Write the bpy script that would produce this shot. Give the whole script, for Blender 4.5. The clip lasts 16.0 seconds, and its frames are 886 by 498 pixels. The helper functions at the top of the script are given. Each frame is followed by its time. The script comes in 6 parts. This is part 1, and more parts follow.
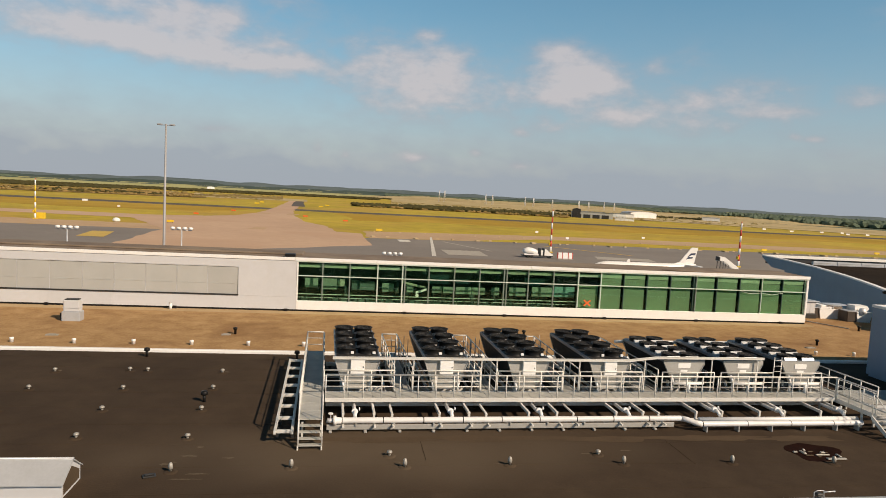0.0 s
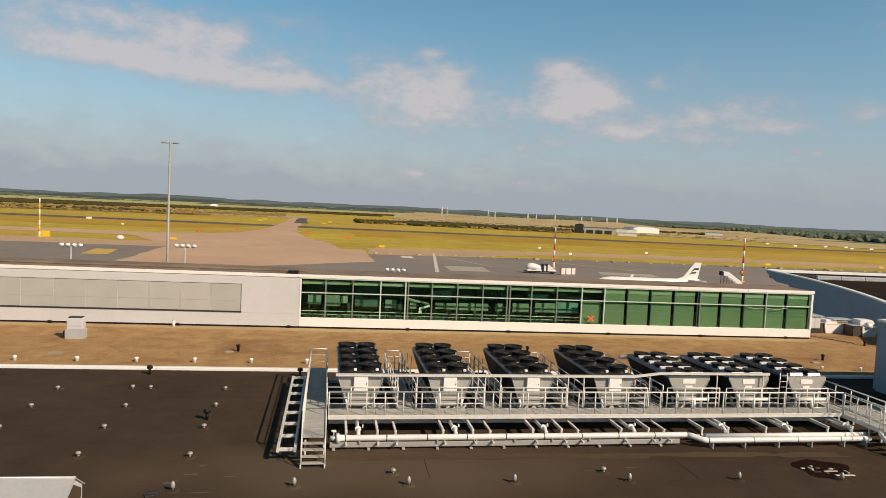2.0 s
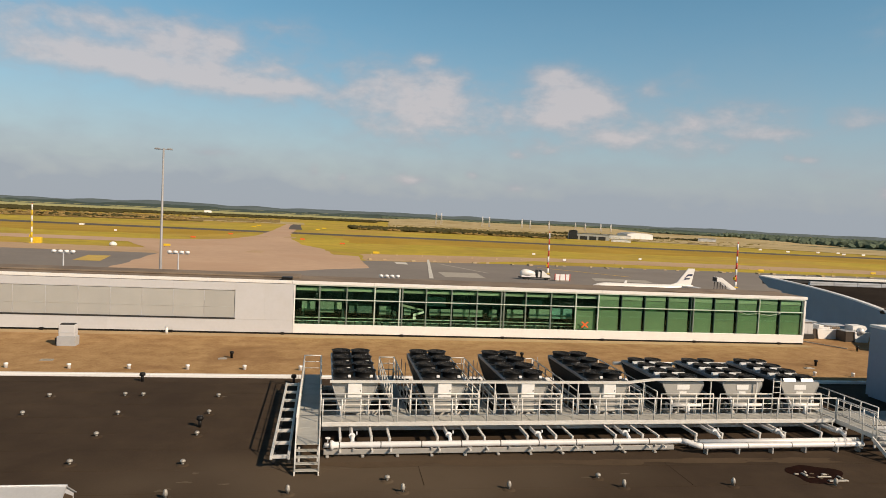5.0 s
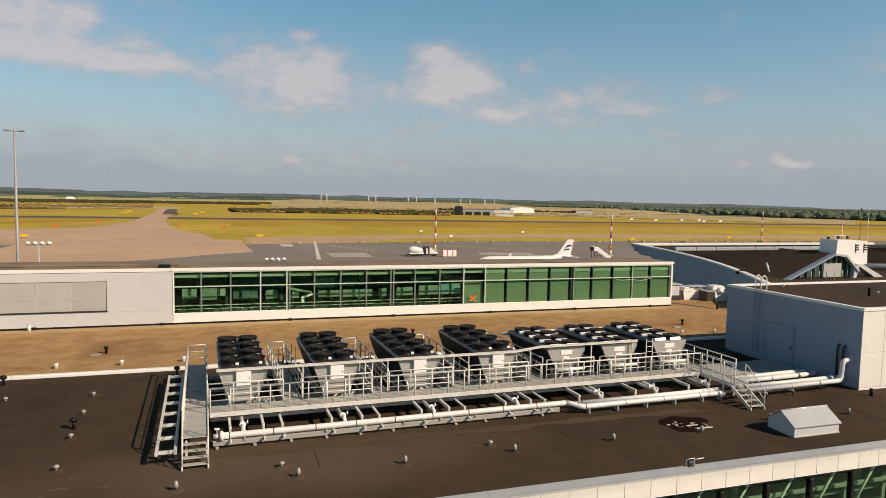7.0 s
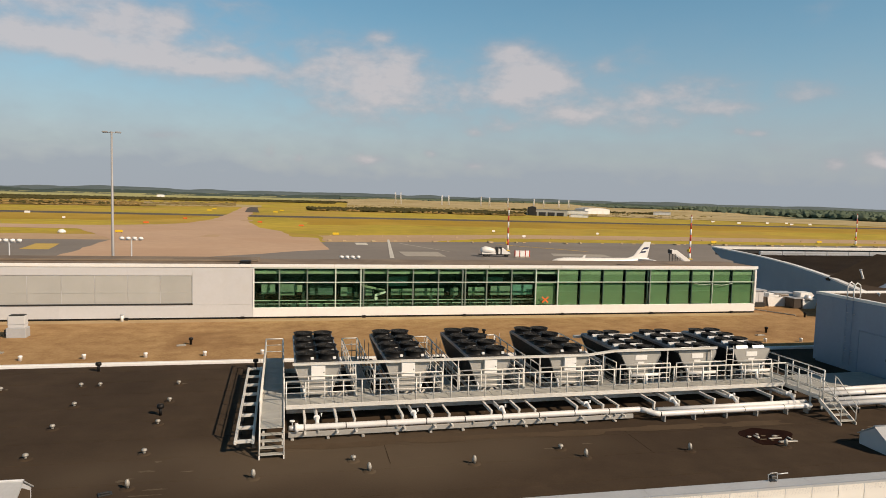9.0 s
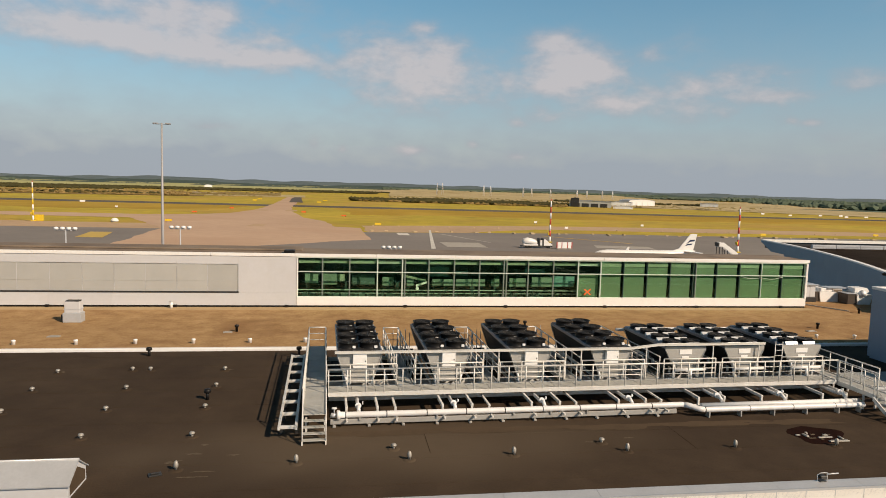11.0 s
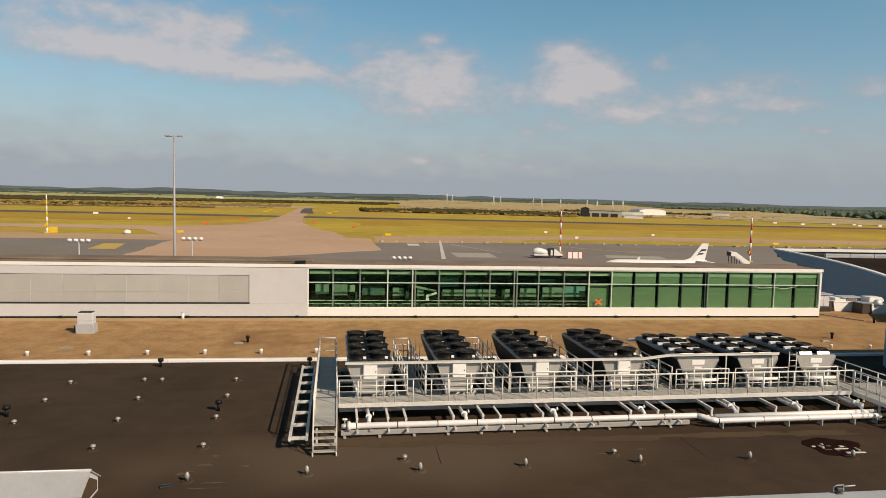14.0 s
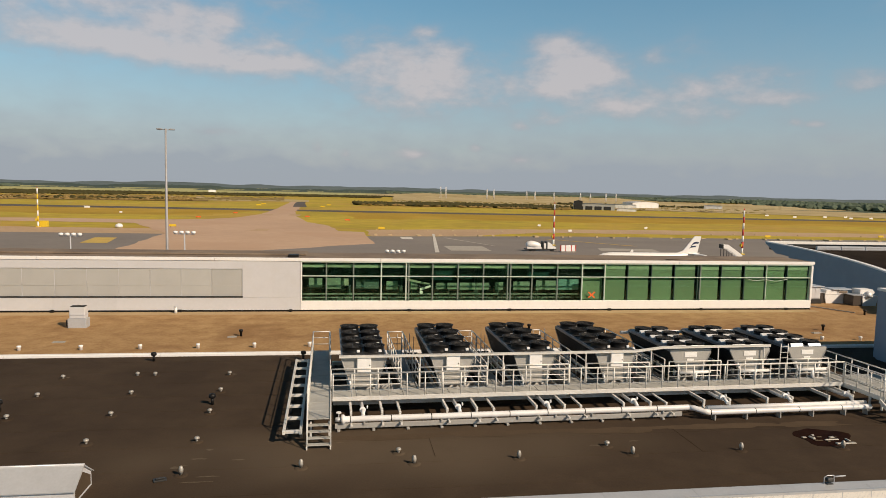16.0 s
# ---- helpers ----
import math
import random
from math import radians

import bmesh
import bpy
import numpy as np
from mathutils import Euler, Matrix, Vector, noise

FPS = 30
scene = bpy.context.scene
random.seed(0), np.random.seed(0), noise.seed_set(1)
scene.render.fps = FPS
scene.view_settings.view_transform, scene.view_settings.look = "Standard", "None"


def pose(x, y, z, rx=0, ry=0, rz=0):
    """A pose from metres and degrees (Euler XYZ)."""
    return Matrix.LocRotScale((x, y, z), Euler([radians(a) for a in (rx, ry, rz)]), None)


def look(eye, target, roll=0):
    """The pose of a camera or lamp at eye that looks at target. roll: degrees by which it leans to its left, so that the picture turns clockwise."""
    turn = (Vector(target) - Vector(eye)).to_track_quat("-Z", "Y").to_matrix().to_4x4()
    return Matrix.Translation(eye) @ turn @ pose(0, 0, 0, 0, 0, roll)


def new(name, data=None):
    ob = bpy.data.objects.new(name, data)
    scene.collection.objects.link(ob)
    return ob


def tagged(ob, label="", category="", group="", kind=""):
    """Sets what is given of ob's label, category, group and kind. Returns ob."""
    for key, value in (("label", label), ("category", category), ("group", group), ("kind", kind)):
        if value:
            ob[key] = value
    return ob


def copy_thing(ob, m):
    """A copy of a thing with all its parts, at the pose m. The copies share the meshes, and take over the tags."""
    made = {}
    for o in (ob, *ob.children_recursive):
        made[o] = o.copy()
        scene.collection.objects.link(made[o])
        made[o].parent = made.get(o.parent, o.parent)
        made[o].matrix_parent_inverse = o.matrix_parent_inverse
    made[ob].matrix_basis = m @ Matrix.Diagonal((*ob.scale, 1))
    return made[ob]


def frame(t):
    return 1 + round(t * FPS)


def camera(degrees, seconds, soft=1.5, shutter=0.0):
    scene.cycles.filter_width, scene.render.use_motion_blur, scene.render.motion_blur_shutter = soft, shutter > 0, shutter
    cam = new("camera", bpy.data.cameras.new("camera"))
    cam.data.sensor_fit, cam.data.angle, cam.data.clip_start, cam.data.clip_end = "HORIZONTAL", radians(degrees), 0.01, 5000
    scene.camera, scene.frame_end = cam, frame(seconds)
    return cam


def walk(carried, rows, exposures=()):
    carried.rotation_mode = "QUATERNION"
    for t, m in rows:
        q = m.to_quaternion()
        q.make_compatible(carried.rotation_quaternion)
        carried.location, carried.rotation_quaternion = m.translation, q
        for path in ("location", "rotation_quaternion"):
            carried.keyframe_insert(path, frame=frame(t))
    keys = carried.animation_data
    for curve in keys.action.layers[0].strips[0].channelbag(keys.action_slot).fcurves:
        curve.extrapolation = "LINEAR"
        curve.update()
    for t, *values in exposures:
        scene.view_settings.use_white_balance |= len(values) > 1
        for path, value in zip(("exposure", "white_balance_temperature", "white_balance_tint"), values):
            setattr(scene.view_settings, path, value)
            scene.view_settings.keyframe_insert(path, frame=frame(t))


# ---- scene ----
cam = camera(67.0, 16.0, soft=0.88)
EYE = (0.0, 0.0, 9.6)
PATH = (
    (0.0, 85.196, -3.055, -8.376),
    (0.5, 85.254, -2.929, -8.335),
    (1.0, 85.532, -3.151, -8.494),
    (1.2, 86.888, -2.951, -8.321),
    (1.5, 87.022, -2.917, -8.435),
    (1.7, 87.034, -2.799, -8.328),
    (2.0, 86.561, -2.767, -8.145),
    (2.5, 86.722, -2.859, -8.176),
    (3.0, 86.905, -2.893, -8.326),
    (3.2, 86.91, -3.035, -8.114),
    (5.3, 87.239, -2.725, -8.684),
    (5.5, 87.535, -2.455, -8.925),
    (5.6, 87.626, -2.376, -10.356),
    (5.7, 87.318, -1.952, -13.529),
    (5.8, 86.284, -1.563, -17.128),
    (5.9, 84.945, -1.295, -18.296),
    (6.0, 84.582, -1.404, -17.765),
    (6.5, 85.65, -1.18, -18.194),
    (7.0, 85.59, -1.165, -18.354),
    (7.2, 85.204, -1.152, -17.114),
    (7.5, 85.225, -1.088, -16.565),
    (7.7, 85.452, -1.132, -15.787),
    (8.0, 85.756, -1.444, -13.776),
    (8.2, 85.125, -1.568, -13.954),
    (8.5, 85.393, -1.079, -14.048),
    (8.7, 85.534, -1.455, -12.683),
    (9.0, 85.446, -1.537, -12.124),
    (9.2, 86.315, -1.544, -10.948),
    (11.3, 84.464, -1.875, -8.343),
    (11.5, 84.481, -2.069, -8.191),
    (12.0, 84.133, -2.208, -8.098),
    (12.2, 84.311, -2.056, -7.853),
    (12.5, 84.567, -1.696, -7.825),
    (13.0, 84.975, -1.523, -7.938),
    (13.5, 84.553, -1.624, -7.929),
    (13.7, 84.545, -1.403, -8.045),
    (14.0, 85.423, -1.394, -7.716),
    (14.2, 84.725, -1.176, -8.066),
    (14.5, 84.416, -1.444, -8.05),
    (15.0, 84.581, -1.334, -8.178),
    (15.5, 84.993, -1.116, -8.298),
    (16.0, 84.862, -1.321, -8.28),
)
walk(cam, [(t, pose(*EYE, a, b, c)) for t, a, b, c in PATH], exposures=((0.0, 0.02, 6650, 17), (9.0, 0.0, 6650, 17), (12.5, -0.02, 6650, 17), (16.0, -0.05, 6650, 17)))

# ---------------------------------------------------------------- light
SUN_DIR = Vector((1.0, -1.0, 1.0)).normalized()
SUN_EL, SUN_AZ = math.asin(SUN_DIR.z), math.atan2(SUN_DIR.x, SUN_DIR.y)


def build_world():
    w = bpy.data.worlds.new("sky")
    scene.world = w
    w.use_nodes = True
    nt = w.node_tree
    nt.nodes.clear()
    N, L = nt.nodes.new, nt.links.new

    def m(op, a, b=None, c=None):
        n = N("ShaderNodeMath")
        n.operation = op
        for i, v in enumerate((a, b, c)):
            if v is None:
                continue
            if isinstance(v, (int, float)):
                n.inputs[i].default_value = v
            else:
                L(v, n.inputs[i])
        return n.outputs[0]

    out, bg = N("ShaderNodeOutputWorld"), N("ShaderNodeBackground")
    sky = N("ShaderNodeTexSky")
    sky.sky_type = "NISHITA"
    sky.sun_disc = False
    sky.sun_elevation, sky.sun_rotation = SUN_EL, SUN_AZ
    sky.altitude, sky.air_density, sky.dust_density, sky.ozone_density = 30, 1.0, 0.3, 1.0
    tc, sep = N("ShaderNodeTexCoord"), N("ShaderNodeSeparateXYZ")
    L(tc.outputs["Generated"], sep.inputs[0])
    X, Y, Z = sep.outputs
    az = m("MULTIPLY", m("ARCTAN2", X, Y), 57.29578)
    el = m("MULTIPLY", m("ARCSINE", Z), 57.29578)
    # cloud banks: azimuth, elevation, half width, half height, weight
    banks = CLOUDS
    total = None
    for a0, e0, wa, we, k in banks:
        da = m("DIVIDE", m("SUBTRACT", az, a0), wa * 1.4)
        de = m("DIVIDE", m("SUBTRACT", el, e0), we * 1.45)
        q = m("ADD", m("MULTIPLY", da, da), m("MULTIPLY", de, de))
        g = m("MULTIPLY", m("EXPONENT", m("MULTIPLY", q, -1.0)), k * 1.15)
        total = g if total is None else m("ADD", total, g)
    comb = N("ShaderNodeCombineXYZ")
    L(m("MULTIPLY", az, 0.055), comb.inputs[0])
    L(m("MULTIPLY", el, 0.105), comb.inputs[1])
    n1 = N("ShaderNodeTexNoise")
    n1.inputs["Scale"].default_value, n1.inputs["Detail"].default_value, n1.inputs["Roughness"].default_value = 7.5, 6, 0.47
    n1.inputs["Distortion"].default_value = 0.25
    L(comb.outputs[0], n1.inputs["Vector"])
    n2 = N("ShaderNodeTexNoise")
    n2.inputs["Scale"].default_value, n2.inputs["Detail"].default_value = 1.3, 5
    L(comb.outputs[0], n2.inputs["Vector"])
    for a0, e0, wa, we, k in VEILS:
        da, de = m("DIVIDE", m("SUBTRACT", az, a0), wa), m("DIVIDE", m("SUBTRACT", el, e0), we)
        q = m("ADD", m("MULTIPLY", da, da), m("MULTIPLY", de, de))
        total = m("ADD", total, m("MULTIPLY", m("EXPONENT", m("MULTIPLY", q, -1.0)), k))
    dens = m("ADD", m("SUBTRACT", total, 0.36), m("MULTIPLY", m("MINIMUM", m("MULTIPLY", total, 1.6), 1.0), m("MULTIPLY", m("SUBTRACT", n1.outputs[0], 0.5), 2.0)))
    n3 = N("ShaderNodeTexNoise")
    n3.inputs["Scale"].default_value, n3.inputs["Detail"].default_value, n3.inputs["Roughness"].default_value = 17.0, 8, 0.6
    L(comb.outputs[0], n3.inputs["Vector"])
    dens = m("ADD", dens, m("MULTIPLY", m("MINIMUM", m("MULTIPLY", total, 1.4), 1.0), m("MULTIPLY", m("SUBTRACT", n3.outputs[0], 0.5), 0.45)))
    ramp = N("ShaderNodeMapRange")
    ramp.interpolation_type = "SMOOTHSTEP"
    ramp.inputs["From Min"].default_value, ramp.inputs["From Max"].default_value = -0.35, 1.75
    ramp.inputs["To Max"].default_value = 0.82
    L(dens, ramp.inputs["Value"])
    # thin broken veil low in the sky
    low = m("EXPONENT", m("MULTIPLY", m("MULTIPLY", m("DIVIDE", el, 12.0), m("DIVIDE", el, 12.0)), -1.0))
    veil = N("ShaderNodeMapRange")
    veil.inputs["From Min"].default_value, veil.inputs["From Max"].default_value = 0.2, 0.85
    veil.inputs["To Max"].default_value = 0.4
    L(m("ADD", m("MULTIPLY", n2.outputs[0], 0.6), m("MULTIPLY", n1.outputs[0], 0.4)), veil.inputs["Value"])
    haze = m("MINIMUM", m("ADD", m("MULTIPLY", m("EXPONENT", m("DIVIDE", m("MAXIMUM", el, 0.0), -8.6)), 0.95), m("MULTIPLY", veil.outputs[0], low)), 0.97)
    mix0, mix, hs = N("ShaderNodeMix"), N("ShaderNodeMix"), N("ShaderNodeHueSaturation")
    for q in (mix0, mix):
        q.data_type = "RGBA"
    hs.inputs["Hue"].default_value = 0.474
    hs.inputs["Saturation"].default_value, hs.inputs["Value"].default_value = SKY_SAT, SKY_VAL
    deep = N("ShaderNodeMapRange")
    deep.interpolation_type = "SMOOTHSTEP"
    deep.inputs["From Min"].default_value, deep.inputs["From Max"].default_value = 15.0, 52.0
    deep.inputs["To Min"].default_value, deep.inputs["To Max"].default_value = SKY_VAL, SKY_VAL * 0.13
    sat = N("ShaderNodeMapRange")
    sat.inputs["From Min"].default_value, sat.inputs["From Max"].default_value = 12.0, 75.0
    sat.inputs["To Min"].default_value, sat.inputs["To Max"].default_value = SKY_SAT, 1.0
    L(el, sat.inputs["Value"])
    L(sat.outputs[0], hs.inputs["Saturation"])
    L(el, deep.inputs["Value"])
    L(deep.outputs[0], hs.inputs["Value"])
    L(sky.outputs[0], hs.inputs["Color"])
    L(hs.outputs[0], mix0.inputs[6])
    mix0.inputs[7].default_value = SKY_HAZE
    L(haze, mix0.inputs[0])
    L(mix0.outputs[2], mix.inputs[6])
    tone, lit = N("ShaderNodeMix"), N("ShaderNodeMapRange")
    tone.data_type = "RGBA"
    lit.inputs["From Min"].default_value, lit.inputs["From Max"].default_value = 0.35, 1.6
    L(m("ADD", dens, m("MULTIPLY", m("SUBTRACT", n3.outputs[0], 0.5), 1.5)), lit.inputs["Value"])
    L(lit.outputs[0], tone.inputs[0])
    tone.inputs[6].default_value, tone.inputs[7].default_value = SKY_CLOUD, SKY_TOPS
    L(tone.outputs[2], mix.inputs[7])
    L(ramp.outputs[0], mix.inputs[0])
    L(mix.outputs[2], bg.inputs[0])
    bg.inputs[1].default_value = SKY_STRENGTH
    L(bg.outputs[0], out.inputs[0])


SKY_STRENGTH, SKY_SAT, SKY_VAL = 0.086, 1.38, 1.24
SKY_HAZE = (3.78, 4.53, 5.05, 1)
SKY_CLOUD, SKY_TOPS = (4.65, 4.75, 5.0, 1), (6.55, 6.35, 6.25, 1)
CLOUDS = (
    (-25.0, 11.8, 3.0, 1.1, 0.8), (-24.0, 10.0, 4.0, 0.8, 0.7), (-20.0, 10.7, 3.0, 0.8, 0.7), (-18.2, 10.6, 2.5, 0.7, 0.75), (-20.4, 13.2, 4.0, 0.9, 0.75), (-15.4, 12.7, 3.0, 1.1, 0.85), (-11.8, 12.6, 2.0, 1.2, 0.9), (-9.6, 12.6, 1.3, 0.9, 1.0),
    (-12.8, 10.5, 3.0, 0.9, 0.8), (-14.8, 9.9, 3.5, 0.7, 0.7), (-10.6, 9.5, 3.2, 0.6, 0.85), (-6.7, 9.5, 3.0, 0.7, 0.9), (-3.3, 9.7, 2.0, 0.5, 0.75), (-5.9, 11.1, 1.6, 0.9, 0.85), (-4.6, 14.2, 2.5, 0.8, 0.6),
    (2.7, 11.4, 2.6, 1.5, 0.55), (5.6, 10.1, 2.6, 1.4, 0.6), (2.8, 9.0, 3.0, 1.1, 0.55), (6.6, 12.8, 1.0, 0.45, 0.9), (4.2, 6.9, 3.0, 0.8, 0.65), (8.5, 11.0, 1.3, 0.8, 0.95), (8.6, 8.3, 3.0, 1.0, 0.85),
    (17.3, 11.7, 1.5, 0.9, 1.1), (19.3, 10.3, 2.0, 1.2, 1.2), (20.9, 9.5, 1.3, 0.9, 1.0), (17.0, 8.5, 2.2, 0.9, 0.95), (22.1, 7.1, 1.8, 0.55, 0.75), (24.2, 6.6, 2.4, 0.6, 0.5), (26.8, 7.6, 2.8, 0.9, 0.5), (29.8, 6.3, 2.0, 0.7, 0.5),
    (25.1, 10.8, 0.6, 0.5, 0.8), (27.8, 11.6, 1.2, 0.7, 0.45), (17.6, 6.0, 1.4, 0.4, 0.75), (14.6, 5.3, 0.7, 0.3, 0.9), (10.8, 3.4, 0.5, 0.28, 0.9), (14.8, 2.5, 0.7, 0.26, 0.9), (31.6, 8.7, 3.0, 0.9, 0.7), (34.6, 7.4, 2.0, 0.5, 0.75), (40.1, 8.6, 1.6, 0.6, 0.75),
    (39.6, 4.1, 1.6, 0.7, 0.45), (35.7, 5.5, 0.3, 0.22, 1.0), (36.9, 5.4, 0.5, 0.18, 0.8), (5.5, 2.9, 1.0, 0.34, 1.5), (0.0, 2.8, 0.35, 0.25, 1.0), (-2.3, 3.3, 0.4, 0.5, 0.6), (-9.8, 4.1, 2.0, 0.25, 0.5),
    (45.9, 3.0, 1.1, 0.30, 1.6), (44.6, 3.6, 0.6, 0.40, 1.5), (42.2, 3.0, 0.55, 0.35, 1.2), (51.3, 10.5, 2.2, 1.2, 0.75), (40.5, 14.5, 1.0, 1.0, 0.5),
)
# thin wide cover between the banks
VEILS = ((-18.0, 12.0, 9.0, 3.5, 0.06), (-3.0, 10.5, 8.0, 2.6, 0.30), (9.0, 9.6, 8.0, 2.6, 0.54), (21.0, 8.6, 9.0, 2.6, 0.50), (34.0, 7.6, 8.0, 1.8, 0.32), (5.0, 5.5, 14.0, 1.6, 0.18))
build_world()
sun = new("sun", bpy.data.lights.new("sun", "SUN"))
sun.data.energy, sun.data.angle, sun.data.color = 5.0, radians(0.55), (1.0, 0.84, 0.61)
sun.matrix_world = look(SUN_DIR * 60, (0, 0, 0))

# ---------------------------------------------------------------- materials


def rgba(c):
    return (*c, 1.0)


def mat(name, base, dark=None, rough=0.6, metal=0.0, big=0.4, small=9.0, bump=0.15, mixb=0.6, stain=None, stain_scale=0.15, stain_amt=0.0, spec=0.5, vary=0.0):
    """A surface with broad patches, fine grain, a little relief, and blotches of its own."""
    mt = bpy.data.materials.new(name)
    mt.use_nodes = True
    nt = mt.node_tree
    N, L = nt.nodes.new, nt.links.new
    b = nt.nodes["Principled BSDF"]
    geo = N("ShaderNodeNewGeometry")
    dark = dark or tuple(v * 0.72 for v in base)
    na, nb = N("ShaderNodeTexNoise"), N("ShaderNodeTexNoise")
    na.inputs["Scale"].default_value, na.inputs["Detail"].default_value, na.inputs["Roughness"].default_value = big, 6, 0.62
    nb.inputs["Scale"].default_value, nb.inputs["Detail"].default_value = small, 4
    L(geo.outputs["Position"], na.inputs["Vector"])
    L(geo.outputs["Position"], nb.inputs["Vector"])
    add = N("ShaderNodeMix")
    add.inputs[0].default_value = 1 - mixb
    L(na.outputs[0], add.inputs[2])
    L(nb.outputs[0], add.inputs[3])
    rng = N("ShaderNodeMapRange")
    rng.inputs["From Min"].default_value, rng.inputs["From Max"].default_value = 0.33, 0.67
    L(add.outputs[0], rng.inputs["Value"])
    mx = N("ShaderNodeMix")
    mx.data_type = "RGBA"
    mx.inputs[6].default_value, mx.inputs[7].default_value = rgba(dark), rgba(base)
    L(rng.outputs[0], mx.inputs[0])
    col = mx.outputs[2]
    if stain:
        ns, rs, ms = N("ShaderNodeTexNoise"), N("ShaderNodeMapRange"), N("ShaderNodeMix")
        ns.inputs["Scale"].default_value, ns.inputs["Detail"].default_value, ns.inputs["Distortion"].default_value = stain_scale, 7, 0.6
        rs.inputs["From Min"].default_value, rs.inputs["From Max"].default_value = 0.48, 0.72
        rs.inputs["To Max"].default_value = stain_amt
        L(geo.outputs["Position"], ns.inputs["Vector"])
        L(ns.outputs[0], rs.inputs["Value"])
        ms.data_type = "RGBA"
        L(rs.outputs[0], ms.inputs[0])
        L(col, ms.inputs[6])
        ms.inputs[7].default_value = rgba(stain)
        col = ms.outputs[2]
    if vary:
        oi, mr, hs = N("ShaderNodeObjectInfo"), N("ShaderNodeMapRange"), N("ShaderNodeHueSaturation")
        mr.inputs["To Min"].default_value, mr.inputs["To Max"].default_value = 1 - vary, 1 + vary
        L(oi.outputs["Random"], mr.inputs["Value"])
        L(mr.outputs[0], hs.inputs["Value"])
        L(col, hs.inputs["Color"])
        col = hs.outputs[0]
    L(col, b.inputs["Base Color"])
    b.inputs["Metallic"].default_value = metal
    b.inputs["Specular IOR Level"].default_value = spec
    rr = N("ShaderNodeMapRange")
    rr.inputs["To Min"].default_value, rr.inputs["To Max"].default_value = max(0.02, rough - 0.1), min(1, rough + 0.1)
    L(nb.outputs[0], rr.inputs["Value"])
    L(rr.outputs[0], b.inputs["Roughness"])
    if bump:
        bp = N("ShaderNodeBump")
        bp.inputs["Strength"].default_value, bp.inputs["Distance"].default_value = bump, 0.02
        L(nb.outputs[0], bp.inputs["Height"])
        L(bp.outputs[0], b.inputs["Normal"])
    return mt


def glass(name, tint, ior=1.5, gloss_rough=0.02):
    mt = bpy.data.materials.new(name)
    mt.use_nodes = True
    nt = mt.node_tree
    nt.nodes.clear()
    N, L = nt.nodes.new, nt.links.new
    out, mx, tr, gl, fr = N("ShaderNodeOutputMaterial"), N("ShaderNodeMixShader"), N("ShaderNodeBsdfTransparent"), N("ShaderNodeBsdfGlossy"), N("ShaderNodeFresnel")
    fr.inputs[0].default_value = ior or 1.3
    tr.inputs[0].default_value = rgba(tint)
    gl.inputs["Roughness"].default_value = gloss_rough
    gl.inputs[0].default_value = (0.75, 0.95, 0.85, 1)
    geo, nz, bp = N("ShaderNodeNewGeometry"), N("ShaderNodeTexNoise"), N("ShaderNodeBump")
    nz.inputs["Scale"].default_value = 0.8
    bp.inputs["Strength"].default_value, bp.inputs["Distance"].default_value = 0.06, 0.02
    L(geo.outputs["Position"], nz.inputs["Vector"])
    L(nz.outputs[0], bp.inputs["Height"])
    L(bp.outputs[0], gl.inputs["Normal"])
    if ior:
        L(fr.outputs[0], mx.inputs[0])
    else:
        mx.inputs[0].default_value = 0.05
    L(tr.outputs[0], mx.inputs[1])
    L(gl.outputs[0], mx.inputs[2])
    L(mx.outputs[0], out.inputs[0])
    return mt


